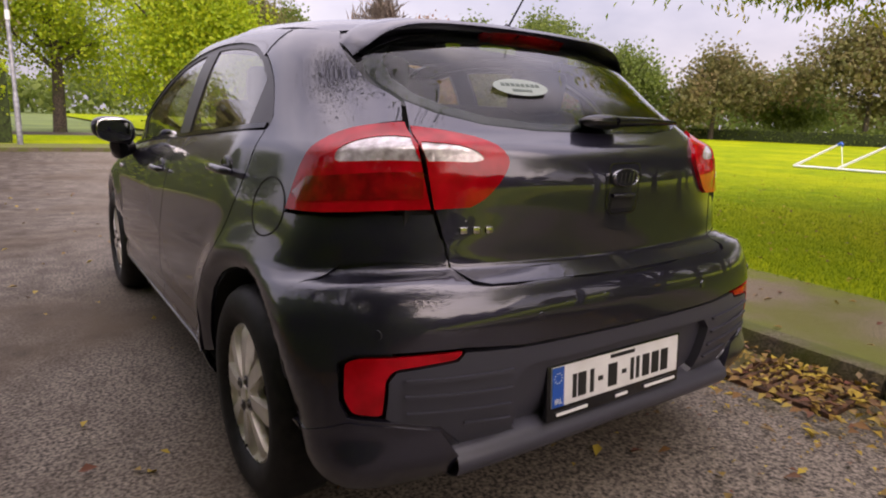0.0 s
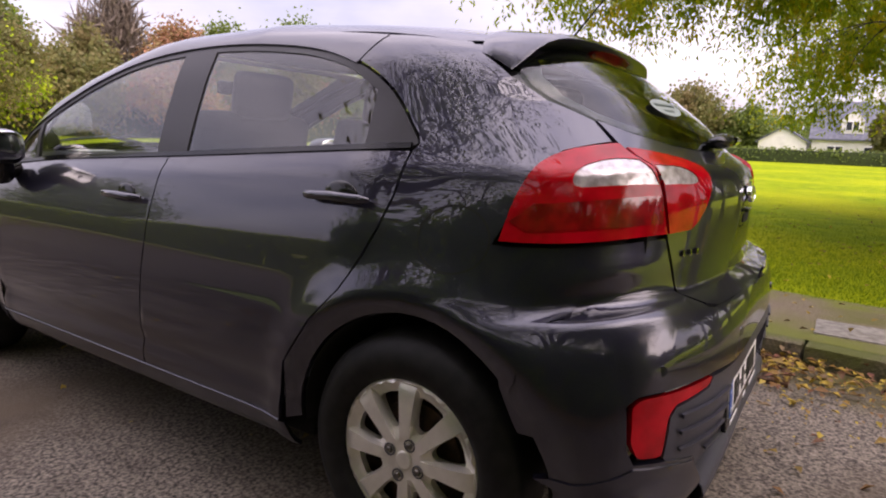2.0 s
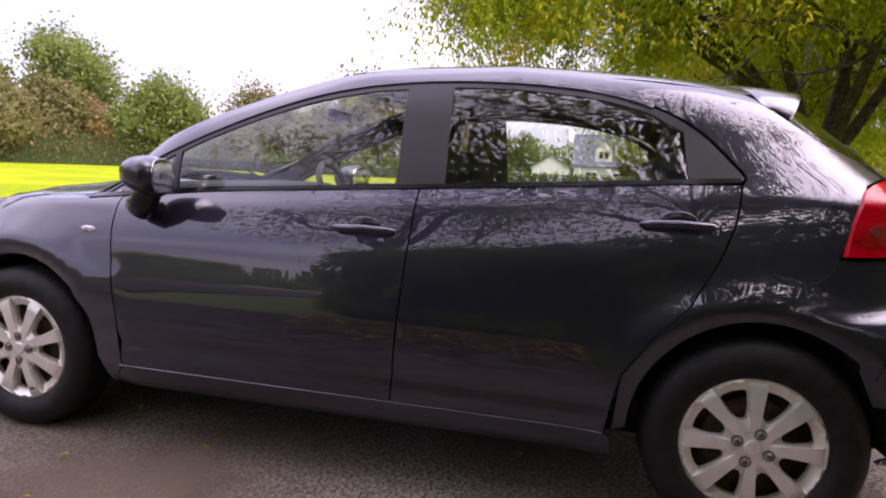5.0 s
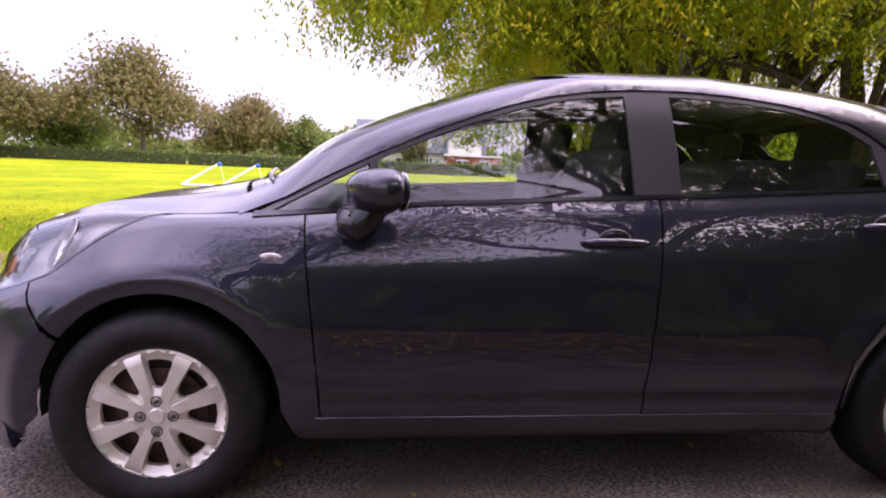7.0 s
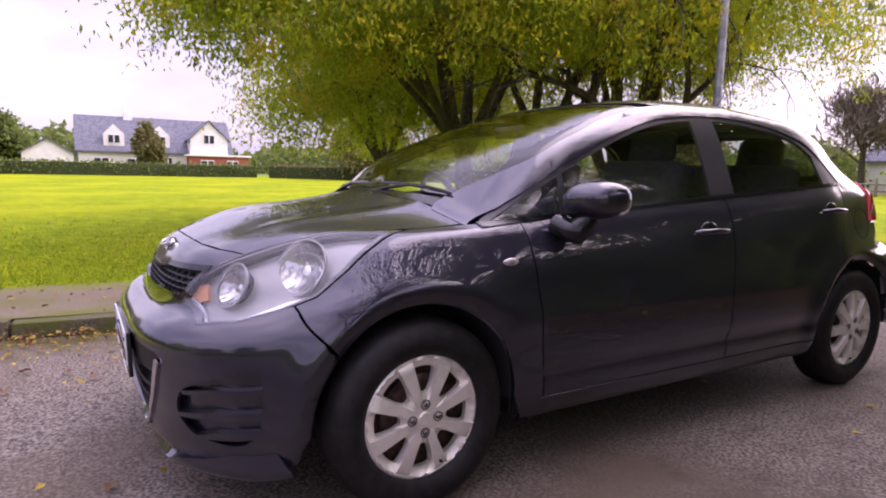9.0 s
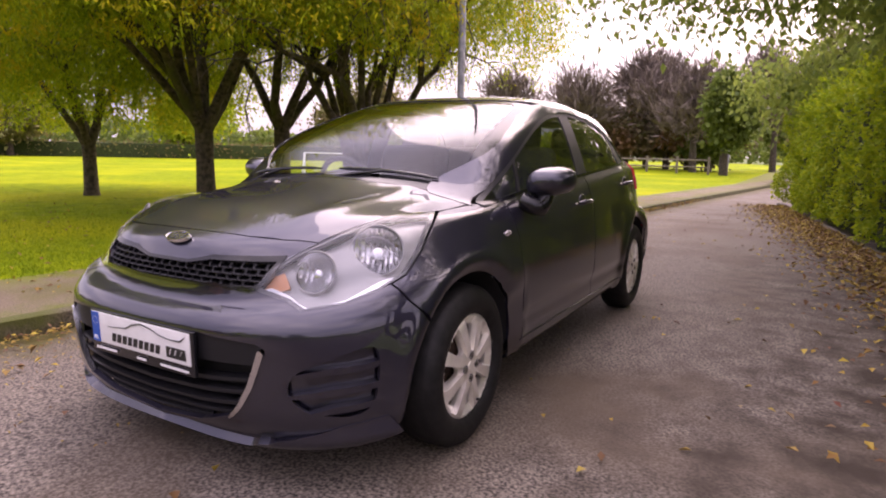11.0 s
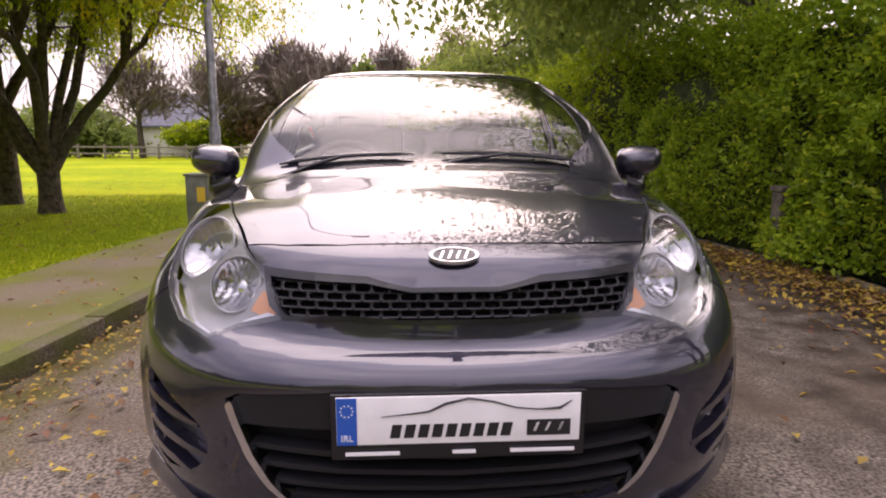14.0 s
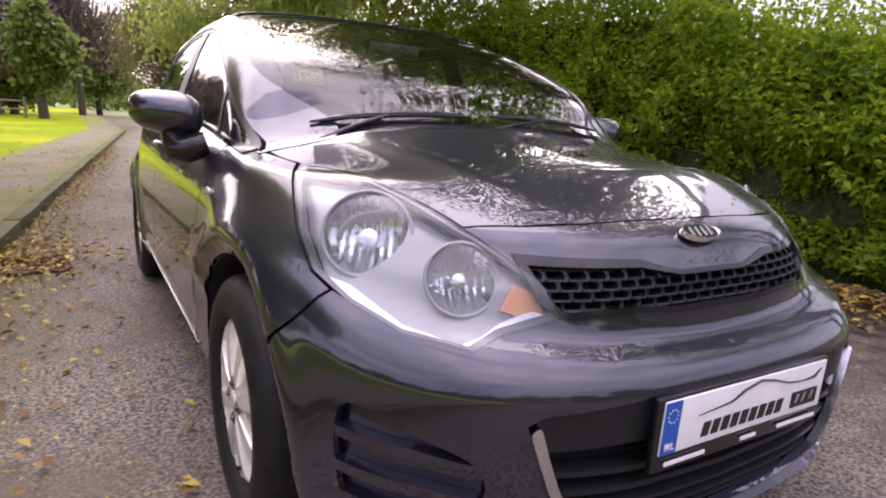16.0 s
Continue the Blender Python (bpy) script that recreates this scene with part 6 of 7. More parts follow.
BARK = principled("tree_bark", (0.06, 0.045, 0.035), 0.95)
noise_mix(BARK, (0.028, 0.022, 0.018), (0.115, 0.090, 0.068), 14.0, 8.0, c3=(0.060, 0.065, 0.030), scale3=2.0)
bump(BARK, 30.0, 0.9, 0.03)
LEAF_GOLD = leaf_material("golden_green_leaves", [(0.140, 0.220, 0.010), (0.270, 0.360, 0.012), (0.430, 0.490, 0.014), (0.190, 0.280, 0.012), (0.410, 0.440, 0.012), (0.310, 0.390, 0.014)], 0.55, 0.60, (0.60, 0.47, 0.014), 1.0, 0.56, 0.66)
LEAF_HEDGE = leaf_material("glossy_hedge_leaves", [(0.150, 0.260, 0.020), (0.250, 0.390, 0.026), (0.390, 0.520, 0.034), (0.200, 0.330, 0.022), (0.580, 0.640, 0.050)], 0.32, 0.62)
LEAF_DARK = leaf_material("dark_green_leaves", [(0.095, 0.145, 0.034), (0.150, 0.205, 0.046), (0.205, 0.260, 0.058), (0.115, 0.165, 0.038)], 0.5, 0.5)
LEAF_ROAD = leaf_material("roadside_tree_leaves", [(0.140, 0.200, 0.050), (0.220, 0.290, 0.062), (0.300, 0.360, 0.075), (0.170, 0.235, 0.055)], 0.5, 0.6)
LEAF_OLIVE = leaf_material("olive_autumn_leaves", [(0.130, 0.145, 0.048), (0.185, 0.185, 0.064), (0.215, 0.180, 0.074), (0.150, 0.160, 0.054)], 0.6, 0.45, (0.24, 0.165, 0.080), 0.25, 0.52, 0.7)
LEAF_BROWN = leaf_material("brown_olive_leaves", [(0.130, 0.105, 0.055), (0.170, 0.115, 0.058), (0.105, 0.105, 0.045), (0.150, 0.130, 0.060)], 0.65, 0.3, (0.19, 0.10, 0.05), 0.25, 0.5, 0.7)
LEAF_RUST = leaf_material("rust_autumn_leaves", [(0.300, 0.150, 0.090), (0.360, 0.180, 0.100), (0.260, 0.190, 0.080), (0.330, 0.220, 0.110)], 0.6, 0.4)
LEAF_BRIGHT = leaf_material("bright_autumn_leaves", [(0.200, 0.310, 0.014), (0.310, 0.420, 0.016), (0.410, 0.470, 0.018), (0.150, 0.250, 0.014)], 0.6, 0.45)
LEAF_BARE = leaf_material("thin_brown_twigs", [(0.200, 0.165, 0.140), (0.240, 0.195, 0.160), (0.160, 0.130, 0.110)], 0.8, 0.1)


def limbs(seed, height, stems, spread, r0, fork_z, depth=4, droop=0.15):
    """Stems that fork again and again: tubes as (points, radii), and the ends."""
    r = random.Random(seed)
    bars, ends = [], []

    def grow(p, d, length, rad, level):
        pts, rads = [p.copy()], [rad]
        n = 4
        for k in range(n):
            d = (d + Vector((r.gauss(0, 0.13), r.gauss(0, 0.13), r.gauss(0.03, 0.08)))).normalized()
            if level >= 2:
                d = (d + Vector((0, 0, -droop * (level - 1) * 0.5))).normalized()
            p = p + d * (length / n)
            pts.append(p.copy())
            rads.append(rad * (1 - 0.45 * (k + 1) / n))
            if level >= depth - 1:
                ends.append((p.copy(), d.copy()))
        bars.append((pts, rads, level))
        if level < depth:
            for k in range(r.choice((2, 3, 3))):
                t = d.orthogonal().normalized()
                t.rotate(Matrix.Rotation(r.uniform(0, 6.283), 3, d))
                nd = (d * 0.75 + t * r.uniform(0.45, 0.85)).normalized()
                grow(p.copy(), nd, length * r.uniform(0.60, 0.80), rad * 0.52, level + 1)
            if level and r.random() < 0.8:
                q = pts[2]
                t = d.orthogonal().normalized()
                t.rotate(Matrix.Rotation(r.uniform(0, 6.283), 3, d))
                grow(q.copy(), (d * 0.4 + t).normalized(), length * 0.55, rad * 0.40, level + 1)

    foot = Vector((0, 0, -0.15))
    bars.append(([foot, Vector((0, 0, 0.12)), Vector((0, 0, fork_z * 0.6)), Vector((0, 0, fork_z))], [r0 * 1.5, r0 * 1.12, r0, r0 * 1.02], 0))
    for k in range(stems):
        a = 6.283 * (k + r.uniform(-0.25, 0.25)) / stems
        d = Vector((math.cos(a) * spread, math.sin(a) * spread, 1)).normalized()
        grow(Vector((0, 0, fork_z - 0.08)), d, height * 0.235, r0 * 0.66, 0)
    return bars, ends


def broad_tree(name, at, height, seed, label, leaf, stems=4, spread=0.5, r0=0.22, fork_z=1.1, count=14000, size=0.13, width=0.38, hang=0.9, clump=0.44, group="", depth=4, droop=0.15, turn=0.0, floor=1.35, skirts=(), boughs=(), clear=1.9):
    """A tree with a forked trunk, limbs and a crown of hanging sprays of leaves."""
    tree = thing(name, label, "tree", group, (at[0], at[1], ground_z(*at[:2]) + 0.08))
    bars, ends = limbs(seed, height, stems, spread, r0, fork_z, depth, droop)
    # long boughs that reach out and hang over, with twigs along their outer half
    rb = random.Random(seed + 5)
    for bx, by, bz in boughs:
        a, b, c = Vector((0, 0, fork_z)), Vector((bx * 0.45, by * 0.45, bz * 1.02)), Vector((bx, by, bz))
        pts = [a * (1 - q) ** 2 + b * (2 * q * (1 - q)) + c * q * q + Vector((rb.gauss(0, 0.06), rb.gauss(0, 0.06), rb.gauss(0, 0.05))) for q in (0, 0.15, 0.3, 0.45, 0.6, 0.75, 0.88, 1.0)]
        bars.append((pts, [r0 * 0.5 * (1 - 0.85 * k / 7) for k in range(8)], 1))
        for p in pts[3:]:
            for k in range(5):
                e = p + Vector((rb.gauss(0, 0.55), rb.gauss(0, 0.55), rb.gauss(-0.05, 0.28)))
                bars.append(([p, (p + e) / 2 + Vector((0, 0, 0.08)), e], [0.022, 0.015, 0.008], 3))
                ends += [(e, e - p)] * 4
    bm = bmesh.new()
    for pts, rads, level in bars:
        tube_bm(pts, rads, 10 if level == 0 else (6 if level < 3 else 4), bm)
    part("trunk", bm, BARK, tree, "dark forked trunk and limbs", 60)
    r = np.random.RandomState(seed)
    E = np.array([tuple(e[0]) for e in ends])
    pick = r.randint(0, len(E), count)
    off = r.normal(size=(count, 3))
    off *= (np.minimum(1.7, np.linalg.norm(off, axis=1)) / np.linalg.norm(off, axis=1))[:, None] * [clump, clump, clump * 0.5]
    drop = -np.minimum(np.abs(r.normal(size=count)), 2.0) * hang * 0.5
    P = E[pick] + off
    P[:, 2] += drop
    # low boughs that hang out at one side
    for cx, cy, rad, z0, z1, m in skirts:
        a, d = r.uniform(0, 6.283, m), rad * np.sqrt(r.uniform(0, 1, m))
        low = z0 + (z1 - z0) * 0.45 * (d / rad) ** 2
        P = np.concatenate([P, np.stack([cx + d * np.cos(a), cy + d * np.sin(a), low + (z1 - low) * r.uniform(0, 1, m) ** 0.9], 1)])
        count += m
    # sprays: leaves gather round hanging lines
    q = np.round(P[:, :2] * 3.2) / 3.2
    P[:, :2] = q + (P[:, :2] - q) * 0.75 + r.normal(size=(count, 2)) * 0.05
    foot = floor + 1.4 * np.abs(np.modf(np.sin(q[:, 0] * 12.99 + q[:, 1] * 78.23) * 437.58)[0]) ** 1.5
    foot += clear * np.maximum(0.0, 1.0 - np.hypot(P[:, 0], P[:, 1]) / 2.6)
    P[:, 2] = np.where(P[:, 2] < foot, foot + (foot - P[:, 2]) * 0.6, P[:, 2])
    along = np.stack([r.normal(size=count) * 0.5, r.normal(size=count) * 0.5, -0.75 + r.normal(size=count) * 0.35], 1)
    leaves_mesh("crown", P, along, size, width, leaf, tree, "", seed)
    tree.rotation_euler = (0, 0, turn)
    return tree


def far_tree(name, at, height, wide, seed, label, leaf, count=2600, size=0.55, shape="round", trunk=0.22, group=""):
    """A distant tree: trunk, a few limbs and a crown built of leaf clumps on several lobes."""
    tree = thing(name, label, "tree", group, (at[0], at[1], 0.0))
    r = np.random.RandomState(seed)
    bm = tube_bm([(0, 0, -0.2), (0.1, 0, height * 0.25), (0, 0.1, height * 0.7)], [trunk * 1.3, trunk, trunk * 0.3], 8)
    for k in range(6):
        a = r.uniform(0, 6.283)
        z = height * r.uniform(0.25, 0.5)
        tube_bm([(0, 0, z), (math.cos(a) * wide * 0.3, math.sin(a) * wide * 0.3, z + height * 0.2)], [trunk * 0.5, trunk * 0.15], 5, bm)
    part("trunk", bm, BARK, tree, "", 60)
    if shape == "cone":
        t = r.uniform(0, 1, count) ** 0.7
        z = height * (1 - 0.93 * t)
        rad = wide * 0.5 * (t ** 0.8) * np.sqrt(r.uniform(0.35, 1, count)) * (0.85 + 0.25 * np.sin(t * 40))
        a = r.uniform(0, 6.283, count)
        P = np.stack([rad * np.cos(a), rad * np.sin(a), z], 1)
    else:
        lobes = 22
        lc = r.normal(size=(lobes, 3))
        lc /= np.linalg.norm(lc, axis=1, keepdims=True)
        lc *= r.uniform(0.25, 0.66, (lobes, 1))
        k = r.randint(0, lobes, count)
        d = r.normal(size=(count, 3))
        d /= np.linalg.norm(d, axis=1, keepdims=True)
        P = (lc[k] + d * (0.42 * np.abs(r.normal(0.70, 0.36, count)))[:, None] * r.uniform(0.6, 1.1, lobes)[k][:, None])
        taper = 1.12 - 0.42 * np.clip(P[:, 2] + 0.2, 0, 1.2)
        P[:, :2] *= taper[:, None]
        P = P * [wide * 0.52, wide * 0.52, height * (0.48 if shape == "low" else 0.40)]
        P[:, 2] += height * (0.50 if shape == "low" else 0.60)
        P[:, 2] = np.maximum(P[:, 2], height * (0.04 if shape == "low" else 0.14))
    if leaf is LEAF_BARE:
        along = (P - [0, 0, height * 0.35]) / height + r.normal(size=P.shape) * 0.30 + [0, 0, 0.25]
        leaves_mesh("crown", P - along * 0.4, along, height * 0.11, 0.045, leaf, tree, "bare brown twigs", seed)
    else:
        leaves_mesh("crown", P, r.normal(size=(len(P), 3)) + [0, 0, -0.3], size, 0.75, leaf, tree, "", seed)
    return tree


# trees on the lawn beside the road
row = "trees along the lawn"
broad_tree("lawn_tree", (6.9, -3.8), 9.8, 11, "multi-stemmed tree with drooping yellow-green leaves", LEAF_GOLD, 6, 0.52, 0.145, 1.3, 105000, 0.082, 0.36, group=row, floor=2.2, hang=1.5, boughs=((-1.6, 5.0, 3.7), (-2.4, 2.6, 3.6), (0.4, 4.4, 3.7), (-1.0, 3.8, 3.5)), skirts=((-1.3, 4.5, 1.2, 2.7, 4.5, 12000), (0.7, 4.2, 1.1, 2.7, 4.5, 9000)))
broad_tree("lawn_tree", (10.6, -4.0), 7.8, 17, "spreading tree with low sprays of drooping green leaves", LEAF_GOLD, 5, 0.55, 0.13, 1.0, 52000, 0.090, 0.36, group=row, floor=1.3, hang=1.5, clear=0.0, skirts=((0.4, 1.6, 1.5, 1.1, 3.6, 7000), (-1.4, 0.9, 1.5, 1.2, 3.6, 8000)))
broad_tree("lawn_tree", (6.7, -5.4), 9.8, 23, "dark forked tree with hanging golden-green foliage", LEAF_GOLD, 4, 0.48, 0.145, 1.4, 70000, 0.080, 0.36, group=row, floor=2.5, hang=1.4)
broad_tree("lawn_tree", (6.6, -7.3), 9.2, 41, "dark straight-stemmed lawn tree with thin yellowing twigs", LEAF_GOLD, 3, 0.45, 0.15, 1.6, 55000, 0.080, 0.36, group=row, floor=2.5, hang=1.4)
broad_tree("lawn_tree", (5.2, -5.9), 8.6, 37, "low-forked leaning lawn tree with hanging foliage", LEAF_GOLD, 5, 0.60, 0.15, 0.6, 55000, 0.078, 0.36, group=row, floor=2.4, hang=1.4, boughs=((-2.3, 0.6, 4.3), (-2.5, -1.0, 4.7), (-1.2, 1.8, 4.1)))
# tall tree that stands in the hedge across the road
broad_tree("roadside_tree", (-5.0, -5.6), 9.5, 53, "tall dark broadleaf tree rising out of the hedge", LEAF_ROAD, 3, 0.40, 0.20, 2.6, 60000, 0.12, 0.55, 0.5, 0.60, droop=0.06, boughs=((4.9, 1.0, 3.5), (4.2, -0.6, 4.0), (3.4, 1.8, 3.9), (4.4, 0.3, 4.6), (2.6, 2.4, 4.4)))
broad_tree("roadside_tree", (-5.4, -12.5), 9.0, 59, "dark broadleaf tree behind the hedge", LEAF_ROAD, 3, 0.45, 0.20, 2.4, 26000, 0.16, 0.6, 0.5, 0.75, droop=0.06)
broad_tree("roadside_tree", (-5.3, -2.2), 9.0, 67, "broadleaf tree with thinning leaves behind the hedge", LEAF_ROAD, 3, 0.5, 0.18, 2.5, 24000, 0.12, 0.5, 0.5, 0.65, droop=0.06, boughs=((4.2, 0.5, 5.6), (3.6, -1.0, 6.0), (3.2, 1.7, 6.1), (4.8, -0.3, 6.6), (2.4, 2.8, 5.6)))
broad_tree("roadside_tree", (-8.6, 2.4), 8.8, 68, "green broadleaf tree standing behind the roadside hedge", LEAF_ROAD, 3, 0.5, 0.18, 2.5, 4000, 0.11, 0.5, 0.5, 0.65, droop=0.06)
broad_tree("roadside_tree", (-5.7, 1.6), 8.6, 61, "tree with thin yellowing leaves behind the hedge", LEAF_OLIVE, 3, 0.5, 0.16, 2.4, 5000, 0.11, 0.5, 0.5, 0.65, droop=0.06)


# ---------------------------------------------------------------- hedge across the road
def hedge_x(y):
    return -3.35 - 0.15 * min(0.0, max(y, -14.0) + 1.5) - 0.02 * max(0.0, min(y, 4.0))


def build_hedge(name, y0, y1, h0, h1, seed, leaf, label, size=0.075, per=520, deep=1.3, bulge=0.42, width=0.55):
    """A stretch of hedge: a solid core coloured as the shade inside and a coat of leaves."""
    hedge = thing(name, label, "hedge", "", (0, 0, 0))
    r = np.random.RandomState(seed)
    n = int((y1 - y0) * (max(h0, h1) + deep * 0.6) * per)
    y = r.uniform(y0, y1, n)
    H = h0 + (h1 - h0) * (y - y0) / (y1 - y0)
    u = r.uniform(0, 1, n)
    top = r.uniform(0, 1, n) < 0.22
    bump_ = np.array([bulge * noise.noise((a * 0.9, b * 2.2, seed)) + 0.5 * bulge * noise.noise((a * 2.6, b * 5.0, seed + 3)) for a, b in zip(y, u)])
    x = np.array([hedge_x(q) for q in y]) + bump_ - 0.10 * u
    z = 0.10 + u * (H + 0.25 * bump_)
    x = np.where(top, np.array([hedge_x(q) for q in y]) - r.uniform(0, deep, n), x - np.abs(r.normal(size=n)) * 0.10)
    z = np.where(top, H + 1.2 * bump_ + r.normal(size=n) * 0.10, z)
    P = np.stack([x, y, z], 1)
    along = np.stack([0.55 + r.normal(size=n) * 0.4, r.normal(size=n) * 0.7, 0.15 + r.normal(size=n) * 0.6], 1)
    # young shoots that stand out of the clipped face
    ns = int((y1 - y0) * 26)
    sy, su = r.uniform(y0, y1, ns), r.uniform(0.25, 1.05, ns)
    sh = h0 + (h1 - h0) * (sy - y0) / (y1 - y0)
    way = np.stack([r.uniform(0.3, 1.0, ns), r.normal(size=ns) * 0.5, r.uniform(0.2, 0.9, ns)], 1)
    step = r.uniform(0.022, 0.038, ns)
    root = np.stack([np.array([hedge_x(q) for q in sy]) - 0.05, sy, 0.1 + su * sh], 1)
    for k in range(11):
        P = np.concatenate([P, root + way * (step * k)[:, None]])
        along = np.concatenate([along, way * 0.5 + r.normal(size=(ns, 3)) * 0.7])
    leaves_mesh("leaf_coat", P, along, size, width, leaf, hedge, "", seed, face=np.array([0.7, 0, 0.8]), spread=0.55)
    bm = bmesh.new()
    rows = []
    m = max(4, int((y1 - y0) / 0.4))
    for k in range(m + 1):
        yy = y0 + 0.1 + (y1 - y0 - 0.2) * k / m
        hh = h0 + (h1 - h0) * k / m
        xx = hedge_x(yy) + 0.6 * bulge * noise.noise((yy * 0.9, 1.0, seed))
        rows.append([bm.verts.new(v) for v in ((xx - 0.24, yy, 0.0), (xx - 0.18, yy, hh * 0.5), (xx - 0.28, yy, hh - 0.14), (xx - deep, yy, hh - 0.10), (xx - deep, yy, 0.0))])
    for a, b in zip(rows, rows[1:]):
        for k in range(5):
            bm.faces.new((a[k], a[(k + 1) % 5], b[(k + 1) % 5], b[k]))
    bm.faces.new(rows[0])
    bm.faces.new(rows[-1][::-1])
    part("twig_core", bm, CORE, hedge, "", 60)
    return hedge


# the shade deep between the leaves, put into the core's dark colour
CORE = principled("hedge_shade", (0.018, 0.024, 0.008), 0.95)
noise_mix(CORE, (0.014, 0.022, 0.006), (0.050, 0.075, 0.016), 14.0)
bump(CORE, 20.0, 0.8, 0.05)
build_hedge("laurel_hedge", -2.0, 1.2, 2.20, 1.40, 71, LEAF_HEDGE, "tall glossy green hedge at the road's edge", 0.066, 2800)
build_hedge("laurel_hedge", -5.3, -1.95, 2.35, 2.20, 72, LEAF_HEDGE, "clipped green hedge with dense small leaves", 0.060, 2300)
build_hedge("laurel_hedge", -14.0, -5.25, 2.0, 2.4, 73, LEAF_BRIGHT, "yellow-green hedge further along the road", 0.080, 700)
# low wall at the hedge's foot and a post in it
WALL_MAT = principled("rough_render", (0.15, 0.13, 0.10), 0.95)
noise_mix(WALL_MAT, (0.06, 0.052, 0.038), (0.14, 0.12, 0.09), 12.0, c3=(0.05, 0.055, 0.02), scale3=2.0)
bump(WALL_MAT, 40.0, 0.6, 0.01)
bm = bmesh.new()
rows = []
for k in range(25):
    y = 1.2 - 15.2 * k / 24
    x = hedge_x(y) + 0.12
    rows.append([bm.verts.new(v) for v in ((x, y, -0.05), (x, y, 0.03), (x - 0.02, y, 0.04), (x - 0.13, y, 0.04), (x - 0.15, y, -0.05))])
for a, b in zip(rows, rows[1:]):
    for k in range(4):
        bm.faces.new((a[k], b[k], b[k + 1], a[k + 1]))
tagged(part("verge_kerb", bm, WALL_MAT, None, "", 40), "low rough concrete edging at the foot of the hedge", "edging", kind="structure")
post = thing("gate_post", "short weathered concrete post standing in the hedge", "post", "", (hedge_x(-2.1) - 0.06, -2.1, -0.25))
part("shaft", box_bm(0.15, 0.15, 0.95, (0, 0, 0.42), 0.015), WALL_MAT, post)
part("cap", box_bm(0.18, 0.18, 0.05, (0, 0, 0.92), 0.012), WALL_MAT, post)


# ---------------------------------------------------------------- street furniture
GALV = principled("galvanised_steel", (0.22, 0.23, 0.24), 0.5, 0.5)
noise_mix(GALV, (0.15, 0.155, 0.165), (0.28, 0.29, 0.30), 12.0, 8.0, c3=(0.12, 0.12, 0.12), scale3=2.5)
CABINET = principled("grey_green_cabinet", (0.12, 0.13, 0.10), 0.6)
noise_mix(CABINET, (0.085, 0.095, 0.07), (0.15, 0.16, 0.125), 8.0, c3=(0.06, 0.06, 0.045), scale3=3.0)
YELLOW = principled("yellow_notice", (0.62, 0.42, 0.03), 0.5)


def street_lamp(at, h, label, arm=(0.9, 0, 0)):
    lamp = thing("street_lamp", label, "street lamp", "street lamps", (at[0], at[1], 0.08))
    part("pole", tube_bm([(0, 0, -0.1), (0, 0, 1.2), (0, 0, 1.22), (0, 0, h)], [0.068, 0.068, 0.052, 0.042], 20), GALV, lamp, "", 40)
    part("inspection_door", box_bm(0.012, 0.07, 0.35, (0.066, 0, 0.62), 0.004), GALV, lamp)
    part("band", tube_bm([(0, 0, 3.1), (0, 0, 3.32)], 0.056, 16), WHITE_INK, lamp)
    a = Vector(arm)
    o = part("arm", tube_bm([(0, 0, h - 0.05), a * 0.4 + Vector((0, 0, h + 0.12)), a + Vector((0, 0, h + 0.16))], [0.03, 0.026, 0.024], 10), GALV, lamp, "", 50)
    part("lantern", box_bm(0.48, 0.2, 0.11, a * 1.25 + Vector((0, 0, h + 0.15)), 0.04, segments=3), GALV, lamp)
    return lamp


street_lamp((2.45, -4.6), 7.6, "tall galvanised lamp post standing in the pavement", (-0.9, 0.1, 0))
street_lamp((-1.15, 16.6), 8.0, "grey lamp post on the pavement at the bend", (-0.9, 0, 0))
street_lamp((2.6, -42.0), 6.8, "lamp post far down the road", (-0.9, 0, 0))
cab = thing("service_cabinet", "grey-green metal service cabinet with a yellow notice", "cabinet", "", (2.42, -3.85, 0.09))
part("body", box_bm(0.24, 0.30, 0.62, (0, 0, 0.31), 0.012), CABINET, cab)
part("lid", box_bm(0.27, 0.33, 0.03, (0, 0, 0.635), 0.008), CABINET, cab)
part("door", box_bm(0.20, 0.008, 0.50, (0, 0.152, 0.31), 0.002), CABINET, cab)
part("notice", box_bm(0.09, 0.004, 0.16, (-0.05, 0.158, 0.42)), YELLOW, cab, "yellow warning notice")
part("plinth", box_bm(0.30, 0.36, 0.06, (0, 0, 0.0), 0.01), KERB_MAT, cab)
# cover in the pavement and gully grate by the kerb
IRON = principled("rusty_cast_iron", (0.09, 0.05, 0.03), 0.85, 0.4)
noise_mix(IRON, (0.05, 0.03, 0.02), (0.17, 0.085, 0.045), 30.0)
bump(IRON, 80.0, 0.4, 0.004)
COVER = principled("concrete_cover", (0.20, 0.19, 0.17), 0.9)
noise_mix(COVER, (0.13, 0.12, 0.10), (0.25, 0.235, 0.20), 25.0)
cov = thing("access_cover", "small square grey access cover set in the pavement", "cover", "", (kerb_x(-2.25) + 0.48, -2.25, 0.098))
part("frame", box_bm(0.34, 0.42, 0.03, (0, 0, -0.008), 0.006), COVER, cov)
bm = revolve([(0.010, 0.0), (0.010, 0.125), (0.006, 0.135), (-0.01, 0.135)], 28, "z")
part("lid", bm, COVER, cov, "", 30)
gully = thing("gully_grate", "rusty cast-iron gully grate choked with leaves", "grate", "", (kerb_x(-1.75) - 0.22, -1.75, -0.004))
bm = bmesh.new()
